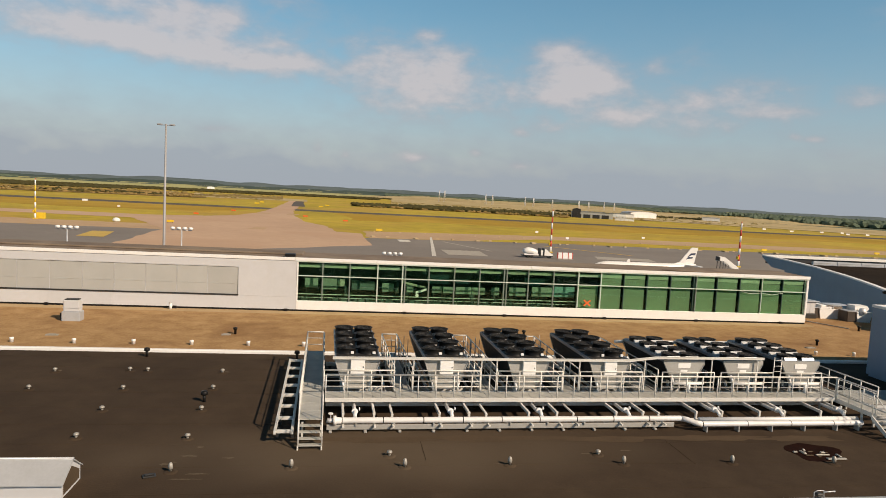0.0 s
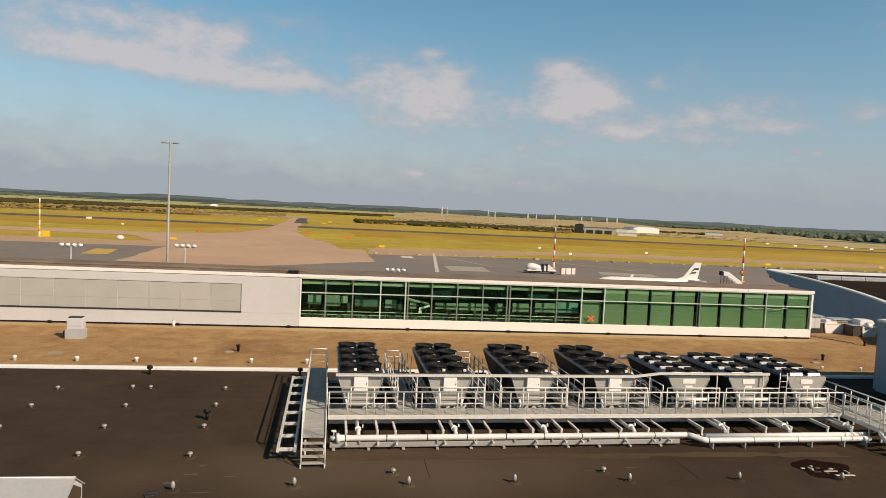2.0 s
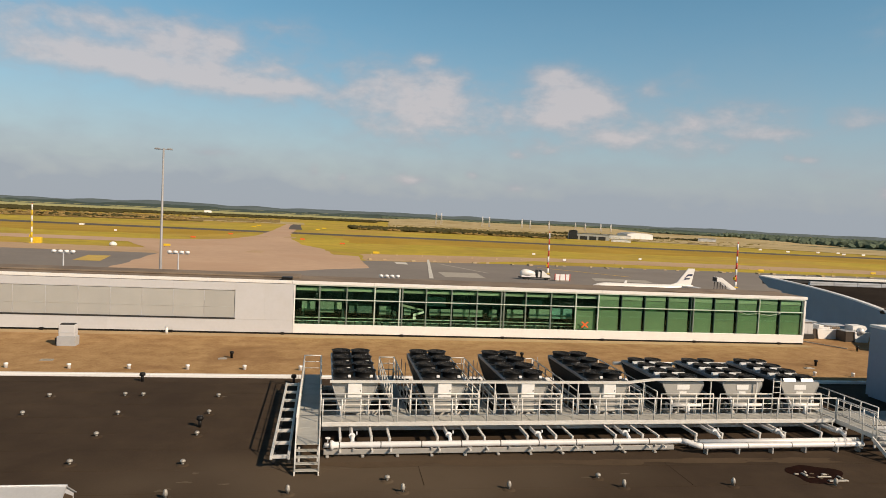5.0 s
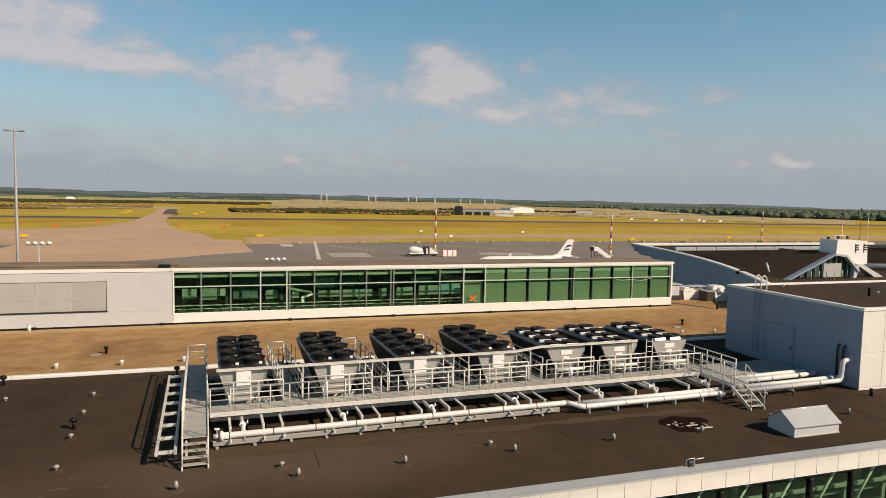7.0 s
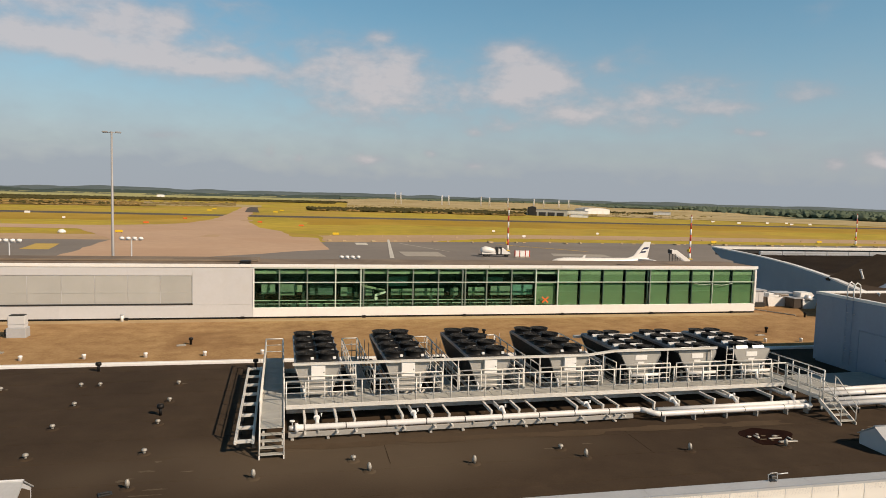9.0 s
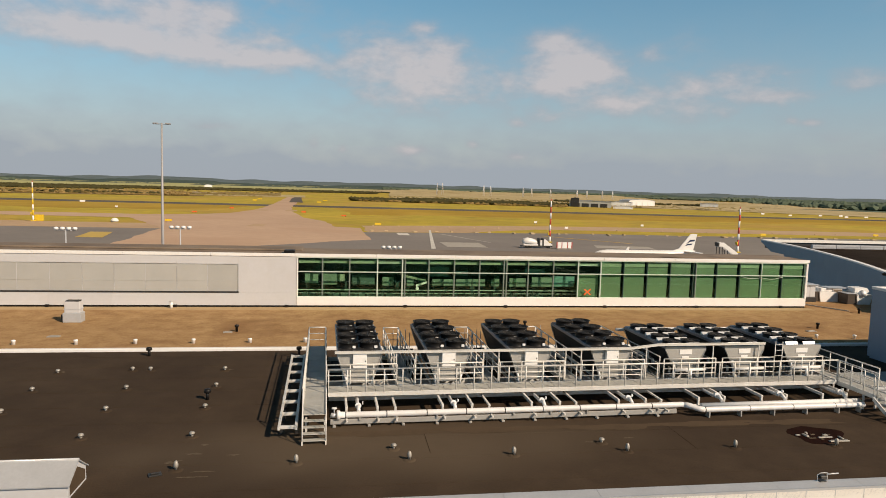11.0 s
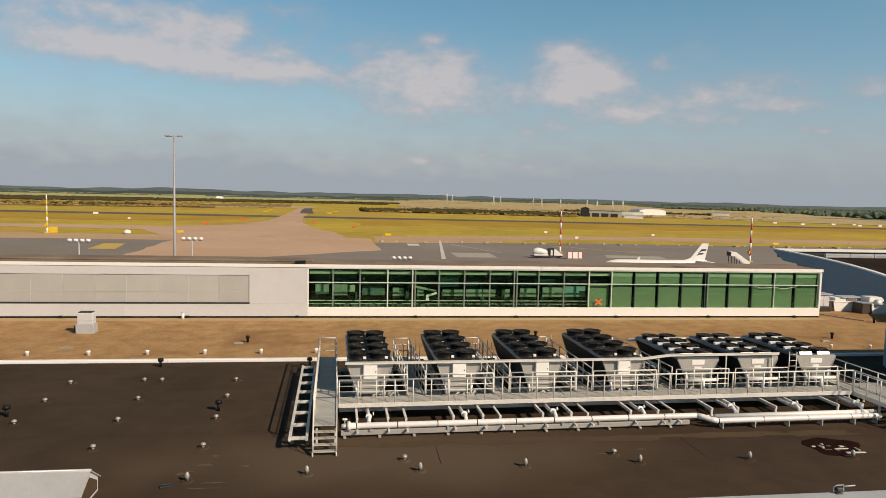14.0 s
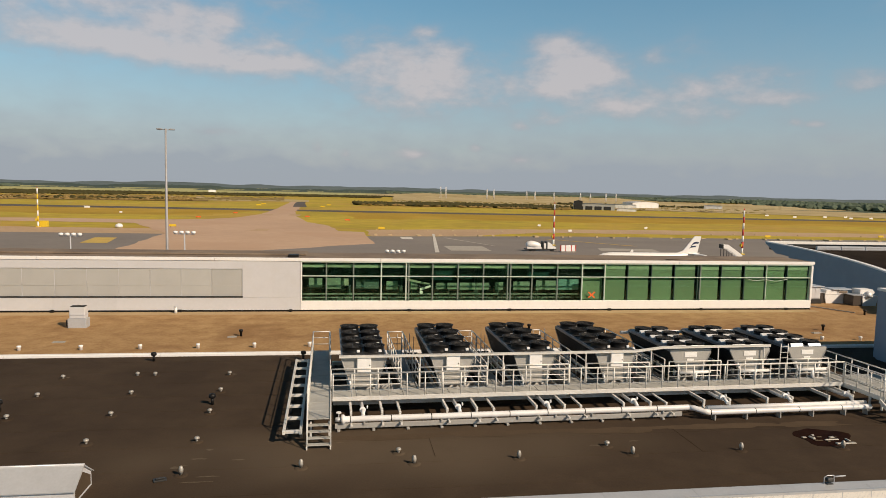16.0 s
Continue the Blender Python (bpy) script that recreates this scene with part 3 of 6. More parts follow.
def near_building():
    t = thing("terminal_building", "flat-roofed terminal with white fascia panels over a glazed front", "building", kind="structure")
    block("wall", t, XW, 19.1, GZ, XW + 0.4, YB + 4.6, -0.45, "white", 0.02)
    block("wall", t, XE - 0.4, 19.1, GZ, XE, YB + 4.6, -0.45, "white", 0.02)
    block("wall", t, XW + 0.4, YB + 4.2, GZ, XE - 0.4, YB + 4.6, -0.45, "white", 0.02)
    block("back_wall", t, XW + 0.4, 27.0, GZ, XE - 0.4, 27.3, -0.45, "label", 0.0)
    for z in (-4.2, -8.4):
        block("floor_slab", t, XW + 0.4, 19.5, z - 0.35, XE - 0.4, 26.98, z, "inside", 0.02)
    block("roof_slab", t, XW, 19.21, -0.44, XE, YB + 4.6, -0.02, "concrete", 0.02)
    # parapet: sheet-metal capping in lengths, and fascia panels below it
    capping = [(18.60, -0.02), (19.24, -0.02), (19.24, 0.24), (19.14, 0.29), (19.05, 0.29), (18.72, 0.25), (18.60, 0.27)]
    x, me = XW, mesh_of("capping", bm_prism(bmesh.new(), capping, "x", 0.0, 2.99), "sheet")
    while x < XE - 3:
        put("capping", me, t, pose(x, 0, 0))
        x += 3.0
    fm = box_mesh("fascia_panel", 1.03, 0.06, 0.62, "fascia", 0.012)
    k = 0
    while XW + k * 1.04 < XE - 1.06:
        put("fascia_panel", fm, t, pose(14.85 + 0.52 - 46 * 1.04 + k * 1.04, 18.63, -0.415))
        k += 1
    block("fascia_backing", t, XW, 18.67, -0.40, XE, 19.2, -0.06, "darksteel", 0.0)
    block("soffit_trim", t, XW, 18.60, -0.45, XE, 19.0, -0.42, "sheet", 0.01)
    mm = box_mesh("mullion", 0.16, 0.22, 11.3, "black", 0.015)
    pm = box_mesh("pane", 1.88, 0.03, 3.3, "glass_dark", 0.0)
    bm_ = box_mesh("transom", 1.90, 0.12, 0.1, "mullion", 0.01)
    n = 0
    for k in range(-20, 22):
        xm = 14.88 + k * 2.065
        if not XW + 1 < xm < XE - 2:
            continue
        put("mullion", mm, t, pose(xm, 18.85, GZ + 0.02))
        for z in (-4.0, -8.2):
            p = put("pane", pm, t, pose(xm + 1.033, 18.85, z))
            p.visible_shadow = False
            put("transom", bm_, t, pose(xm + 1.033, 18.85, z - 0.12))
    # bracing and ceiling beams seen behind the glass
    for k in range(6, 22):
        xm = 14.88 + (k - 6) * 2.065
        if xm > 50:
            break
        tube("brace", t, [(xm + 0.1, 19.05, -2.6), (xm + 1.55, 19.05, -0.5)], 0.05, "label", 8)
    for y, z in ((19.3, -1.5), (19.75, -2.0), (20.9, -3.2)):
        block("beam", t, 6, y, z, 56, y + 0.12, z + 0.15, "inside", 0.02)
    for k in range(14):
        block("hanging_panel", t, 15.4 + k * 2.065, 19.55, -2.3, 15.8 + k * 2.065, 19.61, -1.25, "inside", 0.01)
    for k in range(8):
        block("column", t, 12.3 + k * 6.25, 19.9, -4.18, 12.5 + k * 6.25, 20.08, -0.46, "inside", 0.02)
    return t


near_building()
roof = flat("dark_roof", [(XW, 19.24), (XE, 19.24), (XE, Y1), (XW, Y1)], 0.0, "bitumen", "dark bitumen felt roof with faint stains", "roof", thick=0.02)
flat("gravel_roof", [(XW, Y1 + 0.32), (XE, Y1 + 0.32), (XE, YB + 0.1), (XW, YB + 0.1)], 0.06, "gravel", "brown gravel-covered roof before the glazed corridor", "roof", thick=0.07)
flat("gravel_roof", [(39.6, YB + 0.1), (XE, YB + 0.1), (XE, YB + 4.55), (39.6, YB + 4.55)], 0.06, "gravel", "brown gravel-covered roof beside the corridor's end", "roof", thick=0.07)
flat("grit_strip", [(XW, 50.1), (39.5, 50.1), (39.5, YB + 0.02), (XW, YB + 0.02)], 0.066, "grit", "paler strip of grit along the foot of the corridor wall", "roof", thick=0.02)


def roof_kerb():
    t = thing("roof_kerb", "low white sheet-metal kerb between the two roofs", "kerb", kind="structure")
    prof = [(Y1, -0.01), (Y1 + 0.32, -0.01), (Y1 + 0.32, 0.12), (Y1 + 0.28, 0.16), (Y1 + 0.04, 0.16), (Y1, 0.12)]
    me = mesh_of("kerb_length", bm_prism(bmesh.new(), prof, "x", 0, 3.985), "label")
    x = XW
    while x < XE - 4:
        put("kerb_length", me, t, pose(x, 0, 0))
        x += 4.0


roof_kerb()


# felt laps: the roofing lies in metre-wide sheets
def felt_laps():
    for k in range(9):
        y = 20.6 + 2.05 * k
        part("felt_lap", bm_box(bmesh.new(), XW + 0.3, y, 0.0, XE - 0.3, y + 0.09, 0.006), "bitumen", roof)


felt_laps()
for x, ya, yb in ((3.3, 23.1, 25.4), (13.4, 22.6, 25.3), (28.4, 20.6, 24.5)):
    part("felt_seam", bm_box(bmesh.new(), x - 0.012, ya, 0.0, x + 0.012, yb, 0.0075), "seam", roof)


def blotch(name, cx, cy, rx, ry, material, seed, z=0.009):
    """A stain with a ragged outline lying on the felt."""
    r = random.Random(seed)
    a, b, c = r.uniform(0, 6), r.uniform(0, 6), r.uniform(0, 6)
    pts = []
    for k in range(40):
        t = 2 * math.pi * k / 40
        q = 1 + 0.16 * math.sin(3 * t + a) + 0.12 * math.sin(5 * t + b) + 0.10 * math.sin(9 * t + c) + r.uniform(-0.06, 0.06)
        pts.append((cx + rx * q * math.cos(t), cy + ry * q * math.sin(t)))
    bm = bmesh.new()
    mid, ring = bm.verts.new((cx, cy, z + 0.001)), [bm.verts.new((x, y, z)) for x, y in pts]
    for k in range(len(ring)):
        bm.faces.new((mid, ring[k], ring[(k + 1) % len(ring)]))
    part(name, bm, material, roof)


for k, (x, w) in enumerate(((1.6, 2.6), (6.4, 3.0), (11.0, 2.2), (15.2, 2.7), (19.4, 1.9))):
    blotch("rust_stain", x, 25.1 + 0.1 * (k % 2), w, 0.30, "rustfelt", 20 + k)
SCUFFS = ((-5.6, 22.9, 0.16, 0.10), (-5.35, 23.05, 0.10, 0.06), (-4.95, 23.6, 0.28, 0.07), (-4.75, 24.4, 0.12, 0.08), (-4.4, 22.1, 0.35, 0.05), (-4.7, 21.7, 0.5, 0.04), (-3.6, 23.4, 0.22, 0.05), (-5.5, 34.35, 0.16, 0.10), (-13.3, 34.2, 0.12, 0.12), (9.6, 23.6, 0.3, 0.05), (11.2, 23.9, 0.2, 0.05), (24.8, 24.0, 0.4, 0.08))
for k, (x, y, w, h) in enumerate(SCUFFS):
    blotch("scuff_mark", x, y, w, h, "scuff", 40 + k)


# ---------------------------------------------------------------- the long corridor with white wall and green glass
def corridor():
    t = thing("glazed_corridor", "long white corridor building with a green glazed front", "building", kind="structure")
    yb, top = YB, 4.16
    # white part
    xs = -3.25
    block("wall", t, XW, yb + 0.12, 0.0, xs, yb + 0.4, 1.18, "white", 0.0)
    block("wall", t, XW, yb + 0.12, 3.3, xs, yb + 0.4, 3.9, "white", 0.0)
    block("wall", t, -7.52, yb + 0.12, 1.18, xs, yb + 0.4, 3.3, "white", 0.0)
    block("screen_backing", t, XW, yb + 0.34, 1.18, -7.52, yb + 0.38, 3.3, "inside", 0.0)
    # cladding sheets on the wall
    def sheets(x0, x1, z0, z1, step):
        n = max(1, round((x1 - x0) / step))
        w = (x1 - x0) / n
        me = box_mesh("cladding_sheet", w - 0.002, 0.10, z1 - z0, "white", 0.001)
        for k in range(n):
            put("cladding_sheet", me, t, pose(x0 + w * (k + 0.5), yb + 0.06, z0))
    sheets(XW, xs, 0.20, 1.14, 4.18)
    sheets(XW, -7.52, 3.34, 3.91, 4.18)
    sheets(-7.52, xs, 1.146, 3.91, 2.1)
    # screen panels
    x = -7.56
    sm = box_mesh("screen_panel", 2.13, 0.04, 2.02, "screen", 0.008)
    fm = box_mesh("screen_rail", 0.035, 0.03, 2.02, "white", 0.005)
    while x > XW + 2:
        put("screen_panel", sm, t, pose(x - 1.09, yb + 0.065, 1.24))
        put("screen_rail", fm, t, pose(x - 2.18, yb + 0.048, 1.24))
        x -= 2.18
    block("screen_rail", t, XW, yb + 0.03, 2.02, -7.56, yb + 0.044, 2.06, "screen", 0.005)
    block("screen_sill", t, XW, yb - 0.04, 1.145, -7.5, yb + 0.30, 1.23, "darksteel", 0.008)
    block("screen_head", t, XW, yb + 0.008, 3.29, -7.5, yb + 0.3, 3.335, "white", 0.008)
    block("screen_jamb", t, -7.555, yb + 0.008, 1.235, -7.5, yb + 0.3, 3.29, "sheet", 0.008)
    # black strip painted in as the shadow gap along the wall's base line
    block("base_flashing", t, XW, yb + 0.03, 0.03, 39.3, yb + 0.11, 0.195, "black", 0.01)
    # roof, fascia
    n = 12
    w = (39.45 - XW) / n
    for k in range(n):
        block("roof_fascia", t, XW + k * w, yb - 0.04, 3.92, XW + (k + 1) * w - 0.012, yb + 0.10, top, "label", 0.01)
    block("roof", t, XW, yb + 0.1, 3.96, 39.45, yb + 4.5, 4.13, "roofbrown", 0.02, "weathered brown-grey roof felt")
    block("roof_ridge", t, XW, yb + 2.0, 4.135, -3.0, yb + 4.5, 4.27, "roofbrown", 0.03)
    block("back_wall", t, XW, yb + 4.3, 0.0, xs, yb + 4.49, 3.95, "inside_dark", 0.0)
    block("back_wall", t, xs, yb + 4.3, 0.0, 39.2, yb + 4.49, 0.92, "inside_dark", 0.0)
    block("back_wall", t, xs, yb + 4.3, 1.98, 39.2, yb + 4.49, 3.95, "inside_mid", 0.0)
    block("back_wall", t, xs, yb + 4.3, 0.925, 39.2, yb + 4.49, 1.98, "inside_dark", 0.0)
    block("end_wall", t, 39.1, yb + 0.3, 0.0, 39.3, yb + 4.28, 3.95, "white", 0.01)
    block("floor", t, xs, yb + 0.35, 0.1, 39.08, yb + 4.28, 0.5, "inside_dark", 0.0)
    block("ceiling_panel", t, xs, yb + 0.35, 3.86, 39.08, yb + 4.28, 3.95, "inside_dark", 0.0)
    # glazing
    block("sill_panel", t, xs, yb - 0.02, 0.20, 39.32, yb + 0.2, 0.88, "label", 0.012)
    block("head_rail", t, xs, yb - 0.02, 3.83, 39.32, yb + 0.2, 3.915, "mullion_light", 0.01)
    block("end_post", t, 39.16, yb - 0.04, 0.885, 39.34, yb + 0.2, 3.825, "label", 0.01)
    block("end_post", t, xs - 0.02, yb - 0.03, 0.885, xs + 0.08, yb + 0.2, 3.825, "label", 0.01)
    edges = [-3.17, -1.35, 0.70, 2.82, 4.74, 6.81, 8.82, 10.85, 12.81, 14.80, 16.89, 18.96, 20.87, 22.84, 24.87, 26.89, 28.92, 31.02, 33.09, 35.09, 37.0, 39.16]
    bright = (2.82, 4.74, 18.96, 20.87, 35.09)
    for a, b in zip(edges, edges[1:]):
        for z0, z1 in ((0.89, 2.75), (2.83, 3.82)):
            p = block("pane", t, a + 0.03, yb + 0.085, z0, b - 0.03, yb + 0.11, z1, "glass_green", 0.0)
            p.visible_shadow = False
    for e in edges[1:-1]:
        w_ = 0.035 if e > 22 else 0.05
        block("mullion", t, e - w_, yb + 0.02, 0.89, e + w_, yb + 0.18, 3.82, "mullion_light" if e in bright else "inside_dark" if e > 22 else "mullion", 0.01)
    for e in (4.95, 13.03, 29.14):
        block("mullion", t, e - 0.05, yb - 0.02, 0.89, e + 0.05, yb + 0.18, 3.82, "mullion", 0.01)
    block("transom", t, xs + 0.08, yb - 0.035, 2.755, 39.15, yb + 0.08, 2.825, "mullion_light", 0.01)
    # green blinds close behind the panes at the far end, each a little narrower than its pane
    for a, b in zip(edges, edges[1:]):
        if a > 20.5:
            m_ = "blind_old" if a > 35 else "greenwall"
            block("green_blind", t, a + 0.06, yb + 0.19, 0.89, b - 0.19, yb + 0.23, 3.36, m_, 0.01)
            block("blind_box", t, a + 0.06, yb + 0.16, 3.39, b - 0.19, yb + 0.23, 3.80, "blind_pale", 0.01)
            # black strip added to keep the gap beside the blind dark
            block("reveal", t, b - 0.21, yb + 0.24, 0.89, b - 0.04, yb + 0.28, 3.82, "black", 0.0)
    tube("loose_cord", t, [(33.2, yb - 0.03, 2.72), (33.9, yb - 0.03, 2.55), (35.0, yb - 0.03, 2.62), (36.0, yb - 0.03, 2.50), (37.0, yb - 0.03, 2.68)], 0.02, "mullion_light", 5)
    block("drawn_film", t, 33.2, yb + 0.125, 0.92, 34.95, yb + 0.14, 2.72, "blind_old", 0.004)
    # what is seen through the clear panes
    r = random.Random(5)
    for a, b in zip(edges, edges[1:]):
        if a < 20.5:
            for q in range(3):
                xx = a + 0.12 + 0.62 * q + r.uniform(0, 0.1)
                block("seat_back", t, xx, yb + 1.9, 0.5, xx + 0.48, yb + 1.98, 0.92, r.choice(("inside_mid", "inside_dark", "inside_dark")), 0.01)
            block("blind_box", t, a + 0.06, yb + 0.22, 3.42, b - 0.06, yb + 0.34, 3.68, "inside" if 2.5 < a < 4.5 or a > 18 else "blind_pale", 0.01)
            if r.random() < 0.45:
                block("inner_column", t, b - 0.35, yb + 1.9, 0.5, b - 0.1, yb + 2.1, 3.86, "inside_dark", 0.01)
    # added pale panels near the glass catch the sun in place of bright rear windows
    stand_ins = ((-2.71, -1.69, 1.77, 2.50, 0), (-1.38, -0.22, 1.66, 2.51, 0), (-0.20, 0.33, 1.93, 2.47, 1), (3.26, 4.16, 1.61, 2.28, 0), (5.19, 5.73, 1.62, 2.29, 0), (7.22, 8.05, 1.64, 2.15, 0), (8.12, 8.9, 1.64, 2.15, 0),
              (9.12, 10.4, 1.6, 2.17, 0), (10.48, 11.51, 1.6, 2.17, 0), (12.04, 12.68, 1.6, 2.22, 0), (13.51, 14.87, 1.59, 2.27, 0), (15.39, 17.08, 1.6, 2.36, 0), (17.28, 19.0, 1.61, 2.46, 2), (19.53, 20.77, 1.59, 2.24, 0))
    for xa, xb, za, zb_, kind_ in stand_ins:
        block("inner_board", t, xa, yb + 0.95, za, xb, yb + 1.0, zb_, ("stand_in_panel", "blind_pale", "inside_teal")[kind_], 0.01)
        block("board_leg", t, xa + 0.1, yb + 0.95, 0.5, xa + 0.16, yb + 1.0, za, "inside_dark", 0.005)
    for xa, xb, za, zb_ in ((6.9, 8.6, 2.30, 3.05), (0.9, 2.7, 1.6, 2.35), (9.2, 10.2, 2.4, 2.75), (14.9, 16.6, 2.5, 3.0)):
        block("teal_partition", t, xa, yb + 1.5, za, xb, yb + 1.56, zb_, "inside_teal" if xa > 3 else "inside_mid", 0.01)
    # an inner stair and its white handrail
    part("stair_side", bm_prism(bmesh.new(), [(4.9, 2.35), (6.7, 1.95), (6.7, 2.12), (4.9, 2.52)], "y", yb + 0.8, yb + 0.86), "blind_pale", t)
    part("stair_side", bm_prism(bmesh.new(), [(5.9, 1.55), (6.75, 1.85), (6.75, 2.0), (5.9, 1.75)], "y", yb + 0.7, yb + 0.76), "label", t)
    tube("hand_wheel", t, [(6.0, yb + 0.6, 1.45), (6.0, yb + 0.66, 1.45)], 0.13, "label", 12)
    block("inner_panel", t, 19.1, yb + 0.30, 0.9, 20.75, yb + 0.34, 2.70, "greenwall", 0.01)
    block("inner_rail", t, xs, yb + 0.6, 1.28, 20.4, yb + 0.64, 1.34, "mullion_light", 0.01)
    block("inner_rail", t, xs, yb + 1.1, 0.95, 20.4, yb + 1.15, 1.0, "mullion_light", 0.01)
    for x in DRAINS:
        block("drain_outlet", t, x - 0.13, yb - 0.16, 0.06, x + 0.13, yb - 0.045, 0.26, "black", 0.02)
    block("roof_hatch", t, -4.25, yb + 0.3, 4.135, -3.45, yb + 1.1, 4.36, "black", 0.04)
    tube("roof_cable", t, [(26.5, yb + 1.0, 4.15), (28.2, yb + 0.7, 4.18), (30.2, yb + 0.5, 4.15), (33.0, yb + 0.4, 4.15)], 0.05, "roofbrown", 6)
    return t


DRAINS = (-20.8, -12.0, -4.0, 5.0, 13.0, 21.3, 29.3, 37.0)
corr = corridor()


# ---------------------------------------------------------------- the plant room
def plant_room():
    x0, x1, y0, y1, top = 31.55, 52.0, 25.62, 35.4, 4.18
    t = thing("plant_room", "rooftop plant room clad in pale panels with a dark roof", "building", kind="structure")
    block("wall_core", t, x0 + 0.1, y0 + 0.1, 0.0, x1 - 0.1, y1 - 0.1, top - 0.1, "shadeblue", 0.0)
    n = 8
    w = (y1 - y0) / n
    # side panels carry their shade as colour, unlike the front panels
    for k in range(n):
        block("cladding_panel", t, x0, y0 + k * w + 0.001, 0.12, x0 + 0.09, y0 + (k + 1) * w - 0.001, top - 0.02, "shadeblue", 0.002)
    n = 14
    w = (x1 - x0 - 0.1) / n
    for k in range(n):
        for z0, z1 in ((0.12, 1.95), (1.965, top - 0.02)):
            block("cladding_panel", t, x0 + 0.1 + k * w, y0, z0, x0 + 0.1 + (k + 1) * w - 0.012, y0 + 0.09, z1, "fascia", 0.01)
    block("corner_trim", t, x0 - 0.02, y0 - 0.02, 0.0, x0 + 0.10, y0 - 0.002, top - 0.02, "label", 0.006)
    block("plinth", t, x0 - 0.02, y0 - 0.021, 0.0, x1, y0 - 0.003, 0.115, "label", 0.006)
    for a in ((x0 - 0.05, y0 - 0.05, x1, y0 + 0.28), (x0 - 0.05, y1 - 0.28, x1, y1 + 0.05), (x0 - 0.05, y0 + 0.285, x0 + 0.28, y1 - 0.285)):
        block("parapet", t, a[0], a[1], top - 0.02, a[2], a[3], top + 0.14, "label", 0.02)
    block("roof", t, x0 + 0.285, y0 + 0.285, top - 0.09, x1, y1 - 0.285, top + 0.03, "bitumen", 0.0)
    d = block("door", t, x0 - 0.045, 29.9, 0.18, x0 - 0.003, 32.0, 2.5, "shadeblue", 0.012, "flush double steel door")
    for y_ in (-1.08, 1.045):
        block("door_jamb", d, -0.05, y_, 0.0, 0.02, y_ + 0.035, 2.36, "shadeblue", 0.006)
    block("door_head", d, -0.05, -1.045, 2.325, 0.02, 1.045, 2.36, "shadeblue", 0.006)
    tube("handle", d, [(-0.05, -0.9, 1.0), (-0.05, -0.9, 1.16)], 0.035, "darksteel", 6)
    return t


plant_room()


# ---------------------------------------------------------------- the far terminal with the curved wall
def far_terminal():
    t = thing("curved_terminal", "terminal wing with a curved wall tinted blue for shade and a dark roof", "building", kind="structure")
    zt = 2.6
    line = []
    for k in range(15):
        u = -0.12 + 1.12 * k / 14
        line.append((48.9 + 15.8 * u * (1.55 - 0.55 * u), 52.0 + 43.3 * u))
    for k in range(14):
        (xa, ya), (xb, yb) = line[k], line[k + 1]
        ol = [(xa, ya), (xb, yb), (xb + 0.5, yb), (xa + 0.5, ya)]
        bm = bm_prism(bmesh.new(), ol, "z", zt - 1.5, zt - 0.1)
        if k == 13:
            for v in bm.verts:
                if v.co.z < zt - 1 and v.co.y > yb - 0.01:
                    v.co.z = zt - 0.3
        part("wall_segment", bm, "shadewall", t)
        if k < 12:
            low = [(xa + 0.4, ya), (xb + 0.4, yb), (xb + 0.9, yb), (xa + 0.9, ya)]
            part("wall_segment", bm_prism(bmesh.new(), low, "z", GZ, zt - 1.505), "shadewall", t)
        ol2 = [(xa - 0.05, ya), (xb - 0.05, yb), (xb + 0.55, yb), (xa + 0.55, ya)]
        part("wall_capping", bm_prism(bmesh.new(), ol2, "z", zt - 0.1, zt + 0.05), "label", t)
    cut = [p for p in line if p[1] < 62]
    ol = [(a + 0.56, b) for a, b in cut] + [(150, cut[-1][1]), (150, 44), (52, 44)]
    part("roof", bm_prism(bmesh.new(), ol, "z", zt - 0.6, zt - 0.1), "bitumen", t)
    (xa, ya), (xb, yb) = cut[-1], line[-1]
    bm = bmesh.new()
    rest = [(a + 0.56, b) for a, b in line if b >= ya] + [(150, yb), (150, ya)]
    bm.faces.new([bm.verts.new((x, y, zt - 0.1 - 0.8 * (y - ya) / (yb - ya))) for x, y in rest])
    bmesh.ops.solidify(bm, geom=bm.faces[:], thickness=0.3)
    part("roof", bm, "bitumen", t)
    # dark face put in for the shaded recess below the parapet
    block("back_upstand", t, xb + 0.6, yb - 0.5, zt - 1.2, 150, yb - 0.06, zt - 0.33, "darksteel", 0.0)
    block("back_parapet", t, xb, yb - 0.7, zt - 0.32, 118, yb + 0.1, zt + 0.10, "fascia", 0.03)
    for k in range(8):
        block("back_louvre", t, 69.5 + 4.0 * k, 90, zt - 0.85, 73.4 + 4.0 * k, 90.4, zt - 0.22, "sheet", 0.03)
        for q in range(2):
            block("louvre_slot", t, 69.7 + 4.0 * k, 89.97, zt - 0.7 + 0.2 * q, 73.2 + 4.0 * k, 89.995, zt - 0.64 + 0.2 * q, "mastgrey", 0.0)
    block("wall", t, 52, 43.6, -0.02, 150, 44, zt - 0.1, "shadeblue", 0.02)
    return t


far_terminal()
# ---------------------------------------------------------------- the cooling plant on its steel platform
PIVOT, TURN, DECK, BASE = Vector((-0.5, 27.45, 0.0)), 1.4, 0.84, 0.82
PLANT = Matrix.Translation(PIVOT) @ pose(0, 0, 0, 0, 0, TURN) @ Matrix.Translation(-PIVOT)


def plant(name, label, category, x, y, z=0.0, group="", kind=""):
    """A thing of the plant: its parts are given from the point (x, y, z)."""
    t = thing(name, label, category, group=group, kind=kind)
    t.matrix_basis = PLANT @ pose(x, y, z)
    return t


